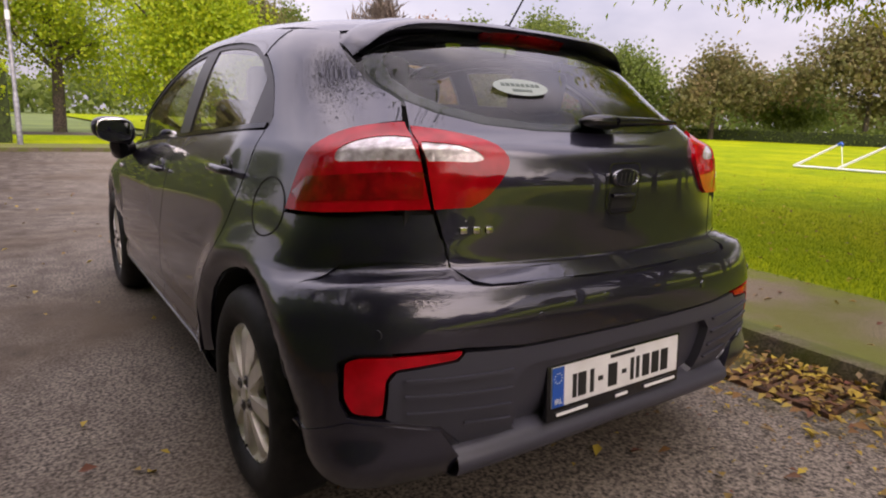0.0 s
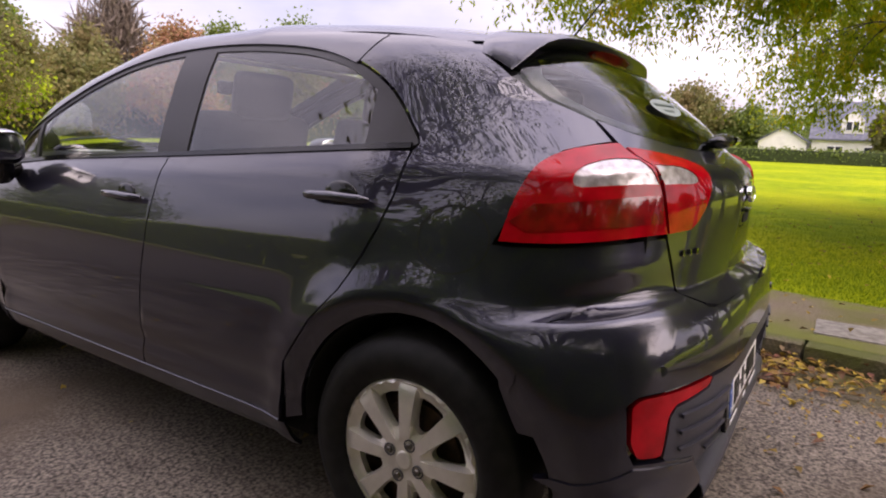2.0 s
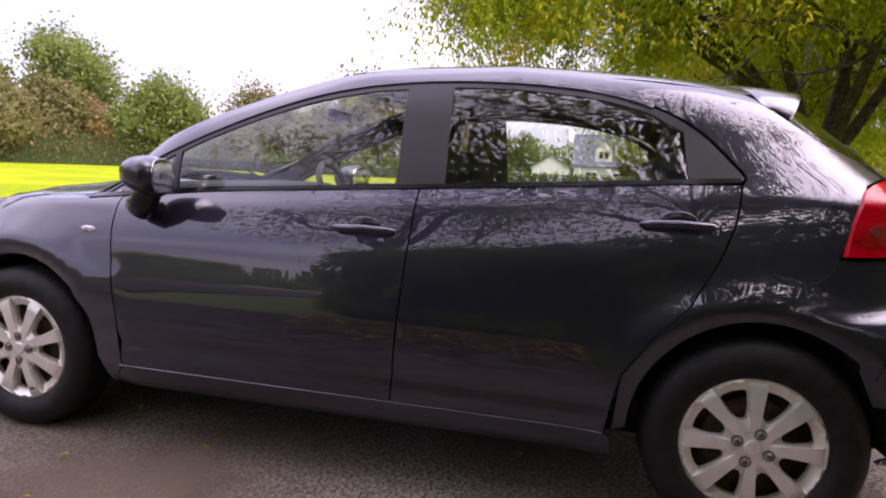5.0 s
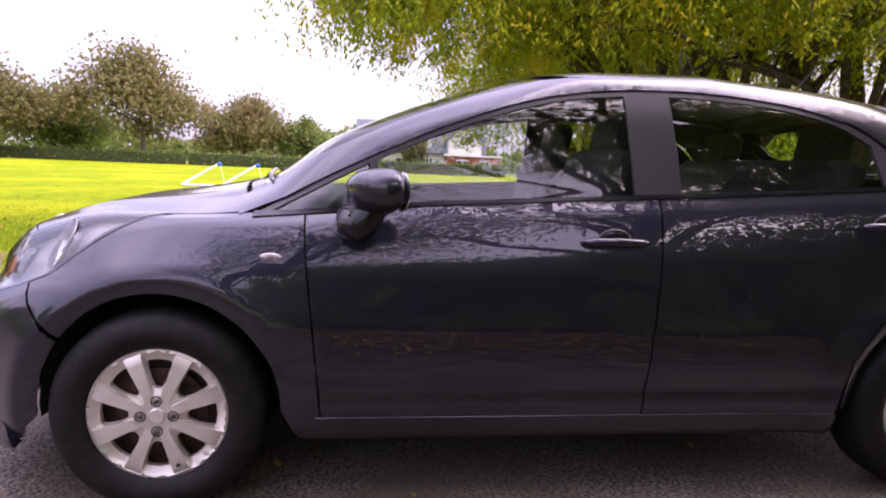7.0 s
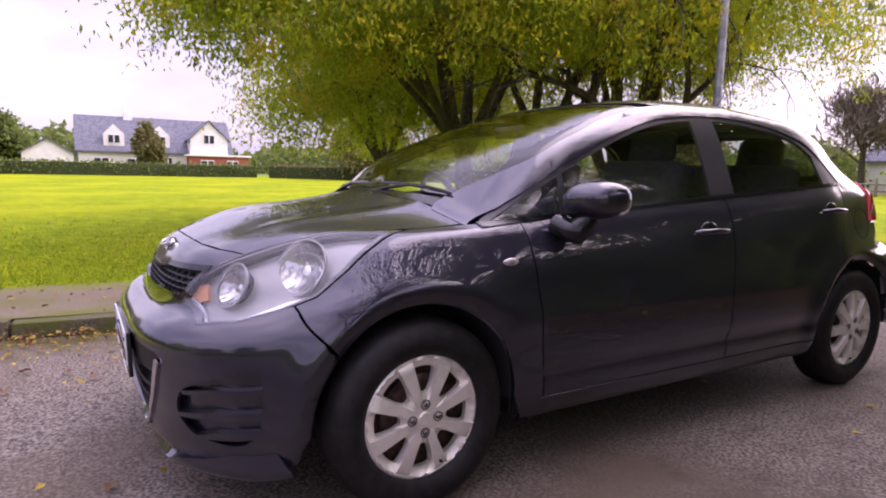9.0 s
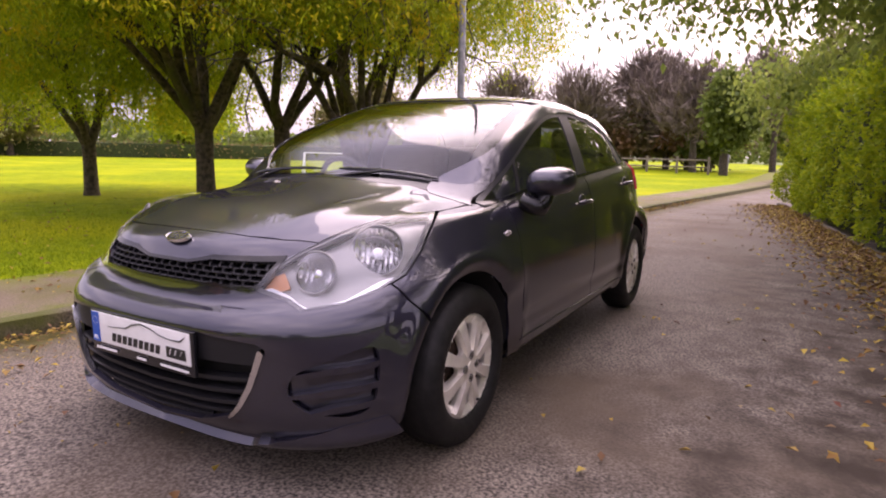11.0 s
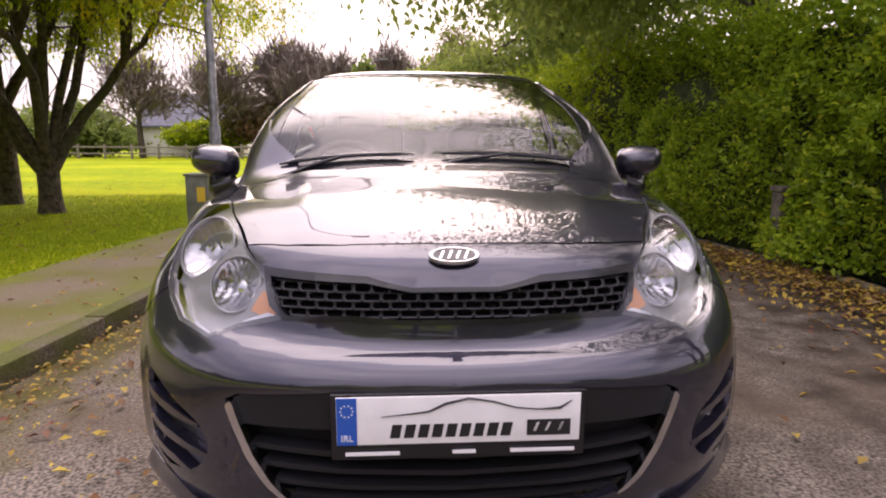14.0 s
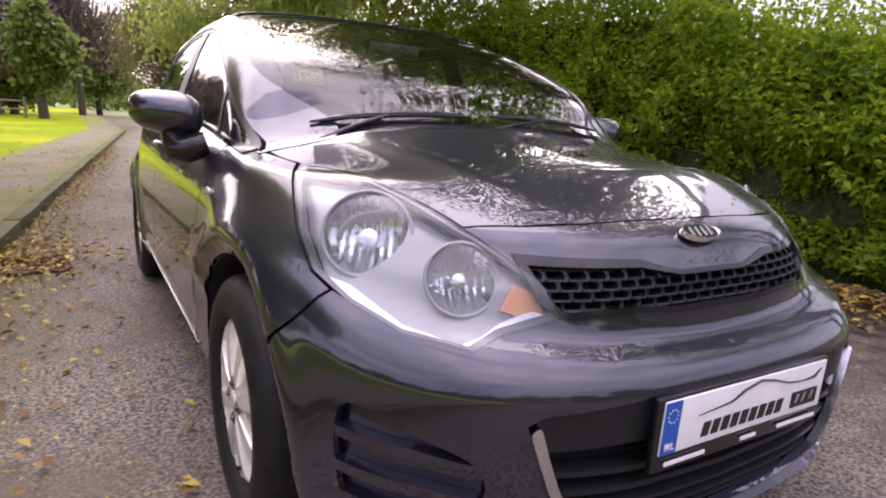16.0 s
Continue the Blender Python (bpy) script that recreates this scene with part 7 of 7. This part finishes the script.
for sx, sy, x, y in ((0.40, 0.03, 0, 0.215), (0.40, 0.03, 0, -0.215), (0.03, 0.46, 0.2, 0), (0.03, 0.46, -0.2, 0)):
    box_bm(sx, sy, 0.03, (x, y, 0), 0.004, bm=bm)
part("frame", bm, IRON, gully)
for k in range(9):
    part("bar", box_bm(0.37, 0.018, 0.024, (0, -0.16 + 0.04 * k, 0), 0.003), IRON, gully)
part("pit", box_bm(0.38, 0.44, 0.01, (0, 0, -0.022)), VOID, gully)


# ---------------------------------------------------------------- goals on the field
GOAL_WHITE = principled("white_goal_tube", (0.75, 0.76, 0.78), 0.4)


def goal(at, turn, label):
    g = thing("football_goal", label, "goal", "football goals", (at[0], at[1], 0.08))
    w, h, d = 1.9, 1.9, 1.5
    for s in (-1, 1):
        part("post", tube_bm([(s * w, 0, 0), (s * w, 0, h)], 0.06, 10), GOAL_WHITE, g, "", 50)
        part("back_stay", tube_bm([(s * w, 0, h), (s * w, d, 0.04)], 0.05, 10), GOAL_WHITE, g, "", 50)
        part("ground_bar", tube_bm([(s * w, 0, 0.04), (s * w, d, 0.04)], 0.05, 10), GOAL_WHITE, g, "", 50)
    part("crossbar", tube_bm([(-w, 0, h), (w, 0, h)], 0.06, 10), GOAL_WHITE, g, "", 50)
    part("rear_bar", tube_bm([(-w, d, 0.04), (w, d, 0.04)], 0.05, 10), GOAL_WHITE, g, "", 50)
    g.rotation_euler = (0, 0, turn)
    return g


def tipped_goal(at, label):
    """Two small goals folded against each other: crossing tubes."""
    g = thing("training_goal", label, "goal", "football goals", (at[0], at[1], 0.08))
    for y0, low in ((1.15, 0.05), (-0.85, 0.05)):
        part("side_frame", tube_bm([(0, y0 + 1.15, low), (0.3, y0 - 0.75, 1.05), (0, y0 - 1.10, low), (0, y0 + 1.15, low)], 0.055, 8), GOAL_WHITE, g, "", 50)
    part("rail", tube_bm([(0.1, 2.3, 0.05), (0.1, -1.9, 0.05)], 0.045, 8), GOAL_WHITE, g, "", 50)
    for y0 in (1.15, -0.85):
        part("corner_joint", tube_bm([(0.27, y0 - 0.62, 0.985), (0.3, y0 - 0.75, 1.06), (0.24, y0 - 0.84, 0.96)], 0.066, 8), BLUE, g, "blue plastic corner joint", 50)
    return g


folded = tipped_goal((18.0, 5.1), "pair of white metal training goals tipped on the grass")
folded.scale = (0.64, 0.60, 0.72)
standing = goal((15.6, -17.6), 0.6, "white football goal standing on the playing field")
standing.scale = (0.70, 0.45, 0.45)


# ---------------------------------------------------------------- house beyond the field
RENDER_W = principled("white_render", (0.72, 0.71, 0.68), 0.8)
noise_mix(RENDER_W, (0.66, 0.65, 0.62), (0.76, 0.75, 0.72), 1.5)
SLATE = principled("grey_slate", (0.10, 0.11, 0.14), 0.7)
noise_mix(SLATE, (0.075, 0.08, 0.105), (0.13, 0.14, 0.17), 3.0)
BRICK = principled("red_brick", (0.30, 0.08, 0.05), 0.85)
noise_mix(BRICK, (0.24, 0.06, 0.04), (0.36, 0.11, 0.07), 8.0)
PANE = principled("dark_window_pane", (0.03, 0.035, 0.045), 0.08)
FRAME_W = principled("white_window_frame", (0.78, 0.78, 0.77), 0.5)


def gable_bm(sx, sy, wall, ridge, along="y"):
    bm = bmesh.new()
    x, y = sx / 2, sy / 2
    if along == "y":
        pts = [(-x, -y, 0), (x, -y, 0), (x, y, 0), (-x, y, 0), (-x, -y, wall), (x, -y, wall), (x, y, wall), (-x, y, wall), (0, -y, ridge), (0, y, ridge)]
        faces = [(0, 1, 5, 8, 4), (2, 3, 7, 9, 6), (0, 4, 7, 3), (1, 2, 6, 5), (4, 8, 9, 7), (5, 6, 9, 8)]
    else:
        pts = [(-x, -y, 0), (x, -y, 0), (x, y, 0), (-x, y, 0), (-x, -y, wall), (x, -y, wall), (x, y, wall), (-x, y, wall), (-x, 0, ridge), (x, 0, ridge)]
        faces = [(0, 4, 8, 7, 3), (1, 2, 6, 9, 5), (0, 1, 5, 4), (2, 3, 7, 6), (4, 5, 9, 8), (7, 8, 9, 6)]
    vs = [bm.verts.new(p) for p in pts]
    for f in faces:
        bm.faces.new([vs[k] for k in f])
    return bm


def slab_roof(sx, sy, wall, ridge, over=0.35, thick=0.18, along="y"):
    bm = bmesh.new()
    for s in (-1, 1):
        if along == "y":
            a, b = (s * (sx / 2 + over), wall - over * (ridge - wall) / (sx / 2)), (0, ridge)
            pts = [(a[0], -sy / 2 - over, a[1]), (a[0], sy / 2 + over, a[1]), (b[0], sy / 2 + over, b[1]), (b[0], -sy / 2 - over, b[1])]
        else:
            a, b = (s * (sy / 2 + over), wall - over * (ridge - wall) / (sy / 2)), (0, ridge)
            pts = [(-sx / 2 - over, a[0], a[1]), (sx / 2 + over, a[0], a[1]), (sx / 2 + over, b[0], b[1]), (-sx / 2 - over, b[0], b[1])]
        lo = [bm.verts.new(p) for p in pts]
        hi = [bm.verts.new((p[0], p[1], p[2] + thick)) for p in pts]
        bm.faces.new(lo)
        bm.faces.new(hi[::-1])
        for k in range(4):
            bm.faces.new((lo[k], hi[k], hi[(k + 1) % 4], lo[(k + 1) % 4]))
    return bm


def house_window(house, x, y, z, w, h):
    o = part("window", box_bm(0.10, w, h, (x, y, z), 0.01), FRAME_W, house)
    for k in (-1, 1):
        part("pane", box_bm(0.06, w / 2 - 0.12, h - 0.2, (x - 0.03, y + k * w / 4, z)), PANE, o)


def house_a(at):
    h = thing("house", "white rendered house with a slate roof, dormers and a brick porch", "house", "houses", (at[0], at[1], 0))
    part("wall", gable_bm(8.0, 17.0, 3.0, 7.0), RENDER_W, h)
    roof = part("roof", slab_roof(8.0, 17.0, 3.0, 7.0), SLATE, h, "grey slate roof")
    for y in (4.8, -0.2):
        d = part("dormer", gable_bm(3.0, 2.2, 4.9, 6.0, "x"), RENDER_W, h)
        d.location = (-2.2, y, 0.02)
        house_window(h, -3.72, y, 4.3, 1.3, 1.1)
    g = part("gable_wing", gable_bm(4.0, 4.4, 4.6, 6.8, "x"), RENDER_W, h)
    g.location = (-3.6, -5.6, 0.01)
    r2 = part("wing_roof", slab_roof(4.0, 4.4, 4.62, 6.82, 0.25, 0.15, "x"), SLATE, h)
    r2.location = (-3.6, -5.6, 0.01)
    part("brick_porch", box_bm(1.2, 7.2, 2.5, (-5.9, -6.6, 1.25), 0.02), BRICK, h, "red brick ground floor")
    part("porch_roof", box_bm(1.7, 7.8, 0.22, (-5.95, -6.6, 2.62), 0.02), RENDER_W, h)
    for y, z, w, hh, x in ((6.2, 1.5, 1.6, 1.2, -4.03), (2.6, 1.5, 1.8, 1.2, -4.03), (-1.0, 1.3, 1.0, 2.0, -4.03), (-5.6, 4.6, 1.3, 1.2, -5.63), (-5.2, 1.4, 1.6, 1.3, -6.53), (-8.2, 1.4, 1.4, 1.3, -6.53)):
        house_window(h, x, y, z, w, hh)
    part("garage", gable_bm(6.0, 5.0, 2.4, 4.0, "x"), RENDER_W, h).location = (-1.0, 11.5, 0)
    gr = part("garage_roof", slab_roof(6.0, 5.0, 2.42, 4.02, 0.3, 0.15, "x"), SLATE, h)
    gr.location = (-1.0, 11.5, 0)
    part("chimney", box_bm(0.8, 1.0, 1.8, (0, 3.0, 7.4), 0.02), RENDER_W, h)
    return h


house_one = house_a((72.0, -5.7))
house_one.scale = (0.85, 0.85, 0.85)
h2 = thing("house", "pale cottage with a dark roof among trees", "house", "houses", (19.0, -57.0, 0))
part("wall", gable_bm(9, 7, 2.8, 5.6, "x"), RENDER_W, h2)
part("roof", slab_roof(9, 7, 2.82, 5.62, 0.3, 0.16, "x"), SLATE, h2)
house_w = part("window", box_bm(1.4, 0.1, 1.1, (-2, 3.52, 1.5), 0.01), FRAME_W, h2)
part("pane", box_bm(1.1, 0.06, 0.8, (-2, 3.56, 1.5)), PANE, house_w)

# ---------------------------------------------------------------- far hedges, fence and woods
def far_hedge(a, b, h, seed, leaf, label, wide=1.4, size=0.3, n=2600):
    o = thing("field_hedge", label, "hedge", "hedges round the field", (0, 0, 0))
    r = np.random.RandomState(seed)
    t = r.uniform(0, 1, n)
    A, B = np.array(a, float), np.array(b, float)
    side = np.array([-(B - A)[1], (B - A)[0]]) / np.linalg.norm(B - A)
    P2 = A + (B - A) * t[:, None] + side * (r.uniform(-0.5, 0.5, n) * wide)[:, None]
    z = h * r.uniform(0, 1, n) ** 0.6 + r.normal(size=n) * 0.06
    leaves_mesh("leaf_coat", np.stack([P2[:, 0], P2[:, 1], z], 1), r.normal(size=(n, 3)), size, 0.7, leaf, o, "", seed)
    L = float(np.linalg.norm(B - A))
    c = (A + B) / 2
    # solid filling, dark as the hedge's inner shade
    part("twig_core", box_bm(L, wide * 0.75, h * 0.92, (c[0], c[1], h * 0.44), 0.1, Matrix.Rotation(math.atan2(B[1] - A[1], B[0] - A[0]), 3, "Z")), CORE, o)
    return o


far_hedge((62, -14), (62, 18), 1.35, 81, LEAF_DARK, "long low clipped hedge along the far edge of the field")
far_hedge((62, 18.5), (62, 50), 1.3, 82, LEAF_DARK, "low clipped hedge along the far edge of the field")
far_hedge((60, -15), (30, -46), 1.4, 83, LEAF_OLIVE, "low hedge closing the field")
far_hedge((16, 54), (33, 53), 2.8, 85, LEAF_BROWN, "belt of low brown autumn shrubs at the field's end", 3.0, 0.32, 9000)
far_hedge((33.5, 53), (56, 46), 3.4, 86, LEAF_OLIVE, "belt of olive shrubs under the trees at the field's end", 3.0, 0.32, 9000)
far_hedge((-30, 18.5), (-1.3, 18.5), 2.3, 84, LEAF_BRIGHT, "clipped yellow-green hedge across the junction", 1.6, 0.13, 26000)
fence = thing("post_and_rail_fence", "weathered wooden post and rail fence at the field's end", "fence", "", (0, 0, 0))
FENCE_WOOD = principled("weathered_rail", (0.20, 0.17, 0.13), 0.9)
noise_mix(FENCE_WOOD, (0.13, 0.11, 0.085), (0.26, 0.225, 0.18), 10.0)
for k in range(15):
    x = 3.5 + 2.0 * k
    part("post", box_bm(0.14, 0.14, 1.15, (x, -40.0 - 0.3 * k, 0.55), 0.01), FENCE_WOOD, fence)
    if k:
        for z in (0.45, 0.9):
            part("rail", tube_bm([(x - 2.0, -40.0 - 0.3 * (k - 1), z), (x, -40.0 - 0.3 * k, z)], 0.055, 6), FENCE_WOOD, fence)

woods = "trees round the field"
rw = random.Random(77)
far = [
    # beyond the field, dark round crowns
    ((60, 36), 11, 13, LEAF_OLIVE, "low", "large dark olive broadleaf tree with rusty tints"),
    ((64, 23), 13.5, 18, LEAF_OLIVE, "low", "large rounded tree turning brown"),
    ((70, 33), 9, 13, LEAF_DARK, "low", "large dark green tree at the field's edge"),
    ((72, 14.5), 9.5, 12, LEAF_OLIVE, "low", "dark green tree beside the house"),
    ((56, 44), 11.5, 14, LEAF_DARK, "low", "broad green tree at the field's edge"),
    ((74, 8.5), 6.5, 7, LEAF_DARK, "low", "dark shrubby tree beside the house"),
    ((65, -4.2), 5.5, 3.2, LEAF_OLIVE, "low", "slender tree standing before the house"),
    ((38, 58), 14, 9, LEAF_RUST, "round", "autumn tree with rust-red leaves"),
    ((36, 66), 17, 8, LEAF_BARE, "round", "tall thin tree with few brown leaves"),
    ((30, 60), 11, 9, LEAF_OLIVE, "low", "olive-brown tree at the end of the field"),
    ((45, 58), 15, 9, LEAF_DARK, "round", "dark evergreen with layered branches behind autumn trees"),
    ((52, 53), 15.5, 13, LEAF_DARK, "round", "tall green tree behind the field"),
    ((47, 50), 9.5, 9, LEAF_OLIVE, "low", "olive tree at the end of the field"),
    ((50, 49), 7.5, 5, LEAF_RUST, "low", "small rust-red autumn tree"),
    ((22, 62), 14, 10, LEAF_DARK, "round", "dark evergreen tree at the field's end"),
    ((32, 50), 8.5, 9, LEAF_RUST, "low", "low autumn tree with orange-brown leaves"),
    ((40, 49), 8.0, 9, LEAF_OLIVE, "low", "low olive tree under the autumn trees"),
    ((25, 52), 8.5, 8, LEAF_OLIVE, "low", "dull green tree at the end of the field"),
    ((18, 50), 9, 10, LEAF_BRIGHT, "low", "yellow-green tree at the field's end"),
    ((12, 46), 11, 11, LEAF_OLIVE, "low", "olive broadleaf tree near the junction"),
    # up the road
    ((4.6, 23), 8.5, 7.5, LEAF_BRIGHT, "low", "bright yellow-green tree beside the road"),
    ((0.5, 30), 10, 9, LEAF_BRIGHT, "low", "bright autumn tree at the junction"),
    ((9.5, 31), 9, 8, LEAF_OLIVE, "low", "olive tree beside the road"),
    ((-5.0, 27), 9, 8, LEAF_OLIVE, "low", "tree behind the junction hedge"),
    ((-12, 24), 9, 8, LEAF_DARK, "low", "dark tree behind the junction hedge"),
    # behind the row of lawn trees and down the road
    ((52, -22), 7, 8, LEAF_OLIVE, "low", "low olive tree behind the hedge"),
    ((46, -34), 8, 9, LEAF_BRIGHT, "low", "yellowing tree at the field's corner"),
    ((36, -46), 9, 10, LEAF_OLIVE, "low", "olive tree at the field's end"),
    ((26, -50), 5, 9, LEAF_DARK, "low", "dark tree behind the fence"),
    ((17, -52), 3.6, 8, LEAF_BRIGHT, "low", "yellow-green shrubby tree behind the fence"),
    ((20, -45.5), 8.5, 7, LEAF_BARE, "round", "bare brown tree beyond the fence"),
    ((15, -47.5), 9, 8, LEAF_BARE, "round", "bare twiggy tree beyond the fence"),
    ((2.6, -40), 6.8, 3.6, LEAF_DARK, "round", "dark columnar cypress beside the road"),
    ((4.5, -48), 6, 4.5, LEAF_DARK, "low", "dark evergreen beside the road's end"),
    ((5.2, -45), 8.5, 7, LEAF_BARE, "round", "bare brown tree beside the road's end"),
    ((8.0, -50), 9.5, 8, LEAF_BARE, "round", "tall bare tree beyond the fence"),
    ((6.5, -51), 5.5, 9, LEAF_BROWN, "low", "dull brown shrubby tree beyond the fence"),
    ((11.5, -51), 6.0, 10, LEAF_BROWN, "low", "brown autumn tree beyond the fence"),
    ((0.5, -56), 11, 9, LEAF_BARE, "round", "nearly bare brown tree at the road's end"),
    ((10.5, -54), 11, 9, LEAF_BARE, "round", "nearly bare tree behind the fence"),
    ((-3.5, -34), 9, 8, LEAF_OLIVE, "low", "olive tree where the road bends"),
    ((-7, -24), 10, 8, LEAF_DARK, "low", "dark tree behind the roadside hedge"),
    ((-1, -66), 8, 10, LEAF_DARK, "low", "dark trees at the end of the road"),
]
for k, (at, h, w, leaf, shape, label) in enumerate(far):
    near = math.hypot(*at) < 36
    bare = leaf is LEAF_BARE
    far_tree("field_tree", at, h, w, 200 + k, label, leaf, 24000 if near else (2600 if bare else 11000), 0.15 if near else 0.40, shape, group=woods)

far_kerb = tagged(new("kerb"), "pale concrete kerb of the pavement round the bend", "kerb", kind="structure")
for k in range(36):
    st = new("kerb_stone", stone_me)
    st.parent = far_kerb
    st.location = (2.4 - 0.915 * k, 15.38, -0.002 + rng.uniform(-0.005, 0.005))
    st.rotation_euler = (0, 0, math.pi / 2 + rng.uniform(-0.006, 0.006))

# a broken line of far woods that closes the view
bd = np.random.RandomState(9)
n = 60000
ang = bd.uniform(0, 2 * math.pi, n)
rad = bd.uniform(118, 150, n)
hh = np.array([5.5 + 4.5 * noise.noise((math.cos(a) * 5, math.sin(a) * 5, 0)) + 2.5 * noise.noise((math.cos(a) * 21, math.sin(a) * 21, 3)) for a in ang])
P = np.stack([rad * np.cos(ang), rad * np.sin(ang), hh * bd.uniform(0, 1, n) ** 0.7], 1)
tagged(leaves_mesh("far_woods", P, bd.normal(size=(n, 3)), 1.3, 0.8, LEAF_DARK, None, "", 9), "distant line of dull green woods", "woods", kind="stuff")


# ---------------------------------------------------------------- fallen leaves and grass
def scatter(name, P, size, material, label, category, seed, flat=0.25):
    r = np.random.RandomState(seed)
    n = len(P)
    a = np.stack([r.normal(size=n), r.normal(size=n), r.normal(size=n) * flat], 1)
    return tagged(leaves_mesh(name, P, a, size, 0.58, material, None, "", seed, face=np.array([0, 0, 3.0]), spread=0.6), label, category, kind="stuff")


FALLEN = leaf_material("fallen_leaves", [(0.46, 0.35, 0.05), (0.40, 0.29, 0.04), (0.30, 0.20, 0.03), (0.20, 0.105, 0.03), (0.12, 0.06, 0.03), (0.36, 0.27, 0.05), (0.15, 0.055, 0.035), (0.20, 0.145, 0.07)], 0.6, 0.1)
r = np.random.RandomState(31)
n = 2000
y = r.uniform(-14, 7, n)
P = np.stack([np.array([kerb_x(v) for v in y]) - 0.03 - np.abs(r.normal(size=n)) * 0.13, y, 0.012 + r.uniform(0, 0.03, n)], 1)
scatter("gutter_leaves", P, 0.042, FALLEN, "yellow and brown leaves drifted along the kerb", "leaves", 32)
n = 340
c = r.normal(size=(n, 2)) * [0.18, 0.34] + [kerb_x(-1.85) - 0.30, -1.85]
scatter("grate_leaves", np.stack([np.minimum(c[:, 0], kerb_x(-1.85) - 0.04), c[:, 1], 0.015 + r.uniform(0, 0.05, n)], 1), 0.052, FALLEN, "heap of yellow leaves over the gully grate", "leaves", 33)
n = 11000
y = r.uniform(-13, 1.2, n)
P = np.stack([np.array([hedge_x(v) for v in y]) + 0.05 + np.abs(r.normal(size=n)) * 0.42, y, 0.012 + r.uniform(0, 0.04, n)], 1)
scatter("verge_leaves", P, 0.058, FALLEN, "brown and orange leaves along the foot of the hedge", "leaves", 34)
n = 260
P = np.stack([r.uniform(-3.0, 1.5, n), r.uniform(-10, 8, n), np.full(n, 0.012)], 1)
m = 520
y = r.uniform(-3.5, 7.0, m)
Q = np.stack([np.array([kerb_x(v) for v in y]) - 0.1 - r.gamma(1.4, 0.42, m), y, np.full(m, 0.013)], 1)
P = np.concatenate([P, Q])
scatter("road_leaves", P, 0.050, FALLEN, "single fallen leaves scattered on the asphalt", "leaves", 35)
n = 420
y = r.uniform(-12, 8, n)
P = np.stack([np.array([kerb_x(v) for v in y]) + 0.15 + r.uniform(0, 1.15, n), y, np.full(n, 0.108)], 1)
scatter("pavement_leaves", P, 0.045, FALLEN, "dry leaves lying on the pavement", "leaves", 36)
n = 1500
y = r.uniform(-14, 12, n)
P = np.stack([np.array([kerb_x(v) for v in y]) + 1.4 + r.gamma(1.5, 2.6, n), y, np.full(n, 0.125)], 1)
scatter("lawn_leaves", P, 0.05, FALLEN, "fallen leaves scattered over the grass", "leaves", 37)
n = 5200
y = r.uniform(-9, 6, n)
P = np.stack([np.array([kerb_x(v) for v in y]) - 0.04 - r.gamma(1.2, 0.30, n), y, np.full(n, 0.010)], 1)
scatter("gutter_litter", P, 0.020, FALLEN, "crumbled brown leaf litter on the asphalt by the kerb", "leaf litter", 39)
BLADE = leaf_material("grass_blades", [(0.115, 0.200, 0.004), (0.195, 0.295, 0.007), (0.275, 0.355, 0.009), (0.150, 0.240, 0.005)], 0.6, 0.3)
n = 110000
y = r.uniform(-9, 7.5, n)
P = np.stack([np.array([kerb_x(v) for v in y]) + 1.27 + r.gamma(1.3, 1.6, n), y, np.full(n, 0.085)], 1)
a = np.stack([r.normal(size=n) * 0.45, r.normal(size=n) * 0.45, np.ones(n)], 1)
tagged(leaves_mesh("grass_tufts", P, a, 0.030, 0.16, BLADE, None, "", 38), "short bright grass blades on the lawn", "grass", kind="stuff")
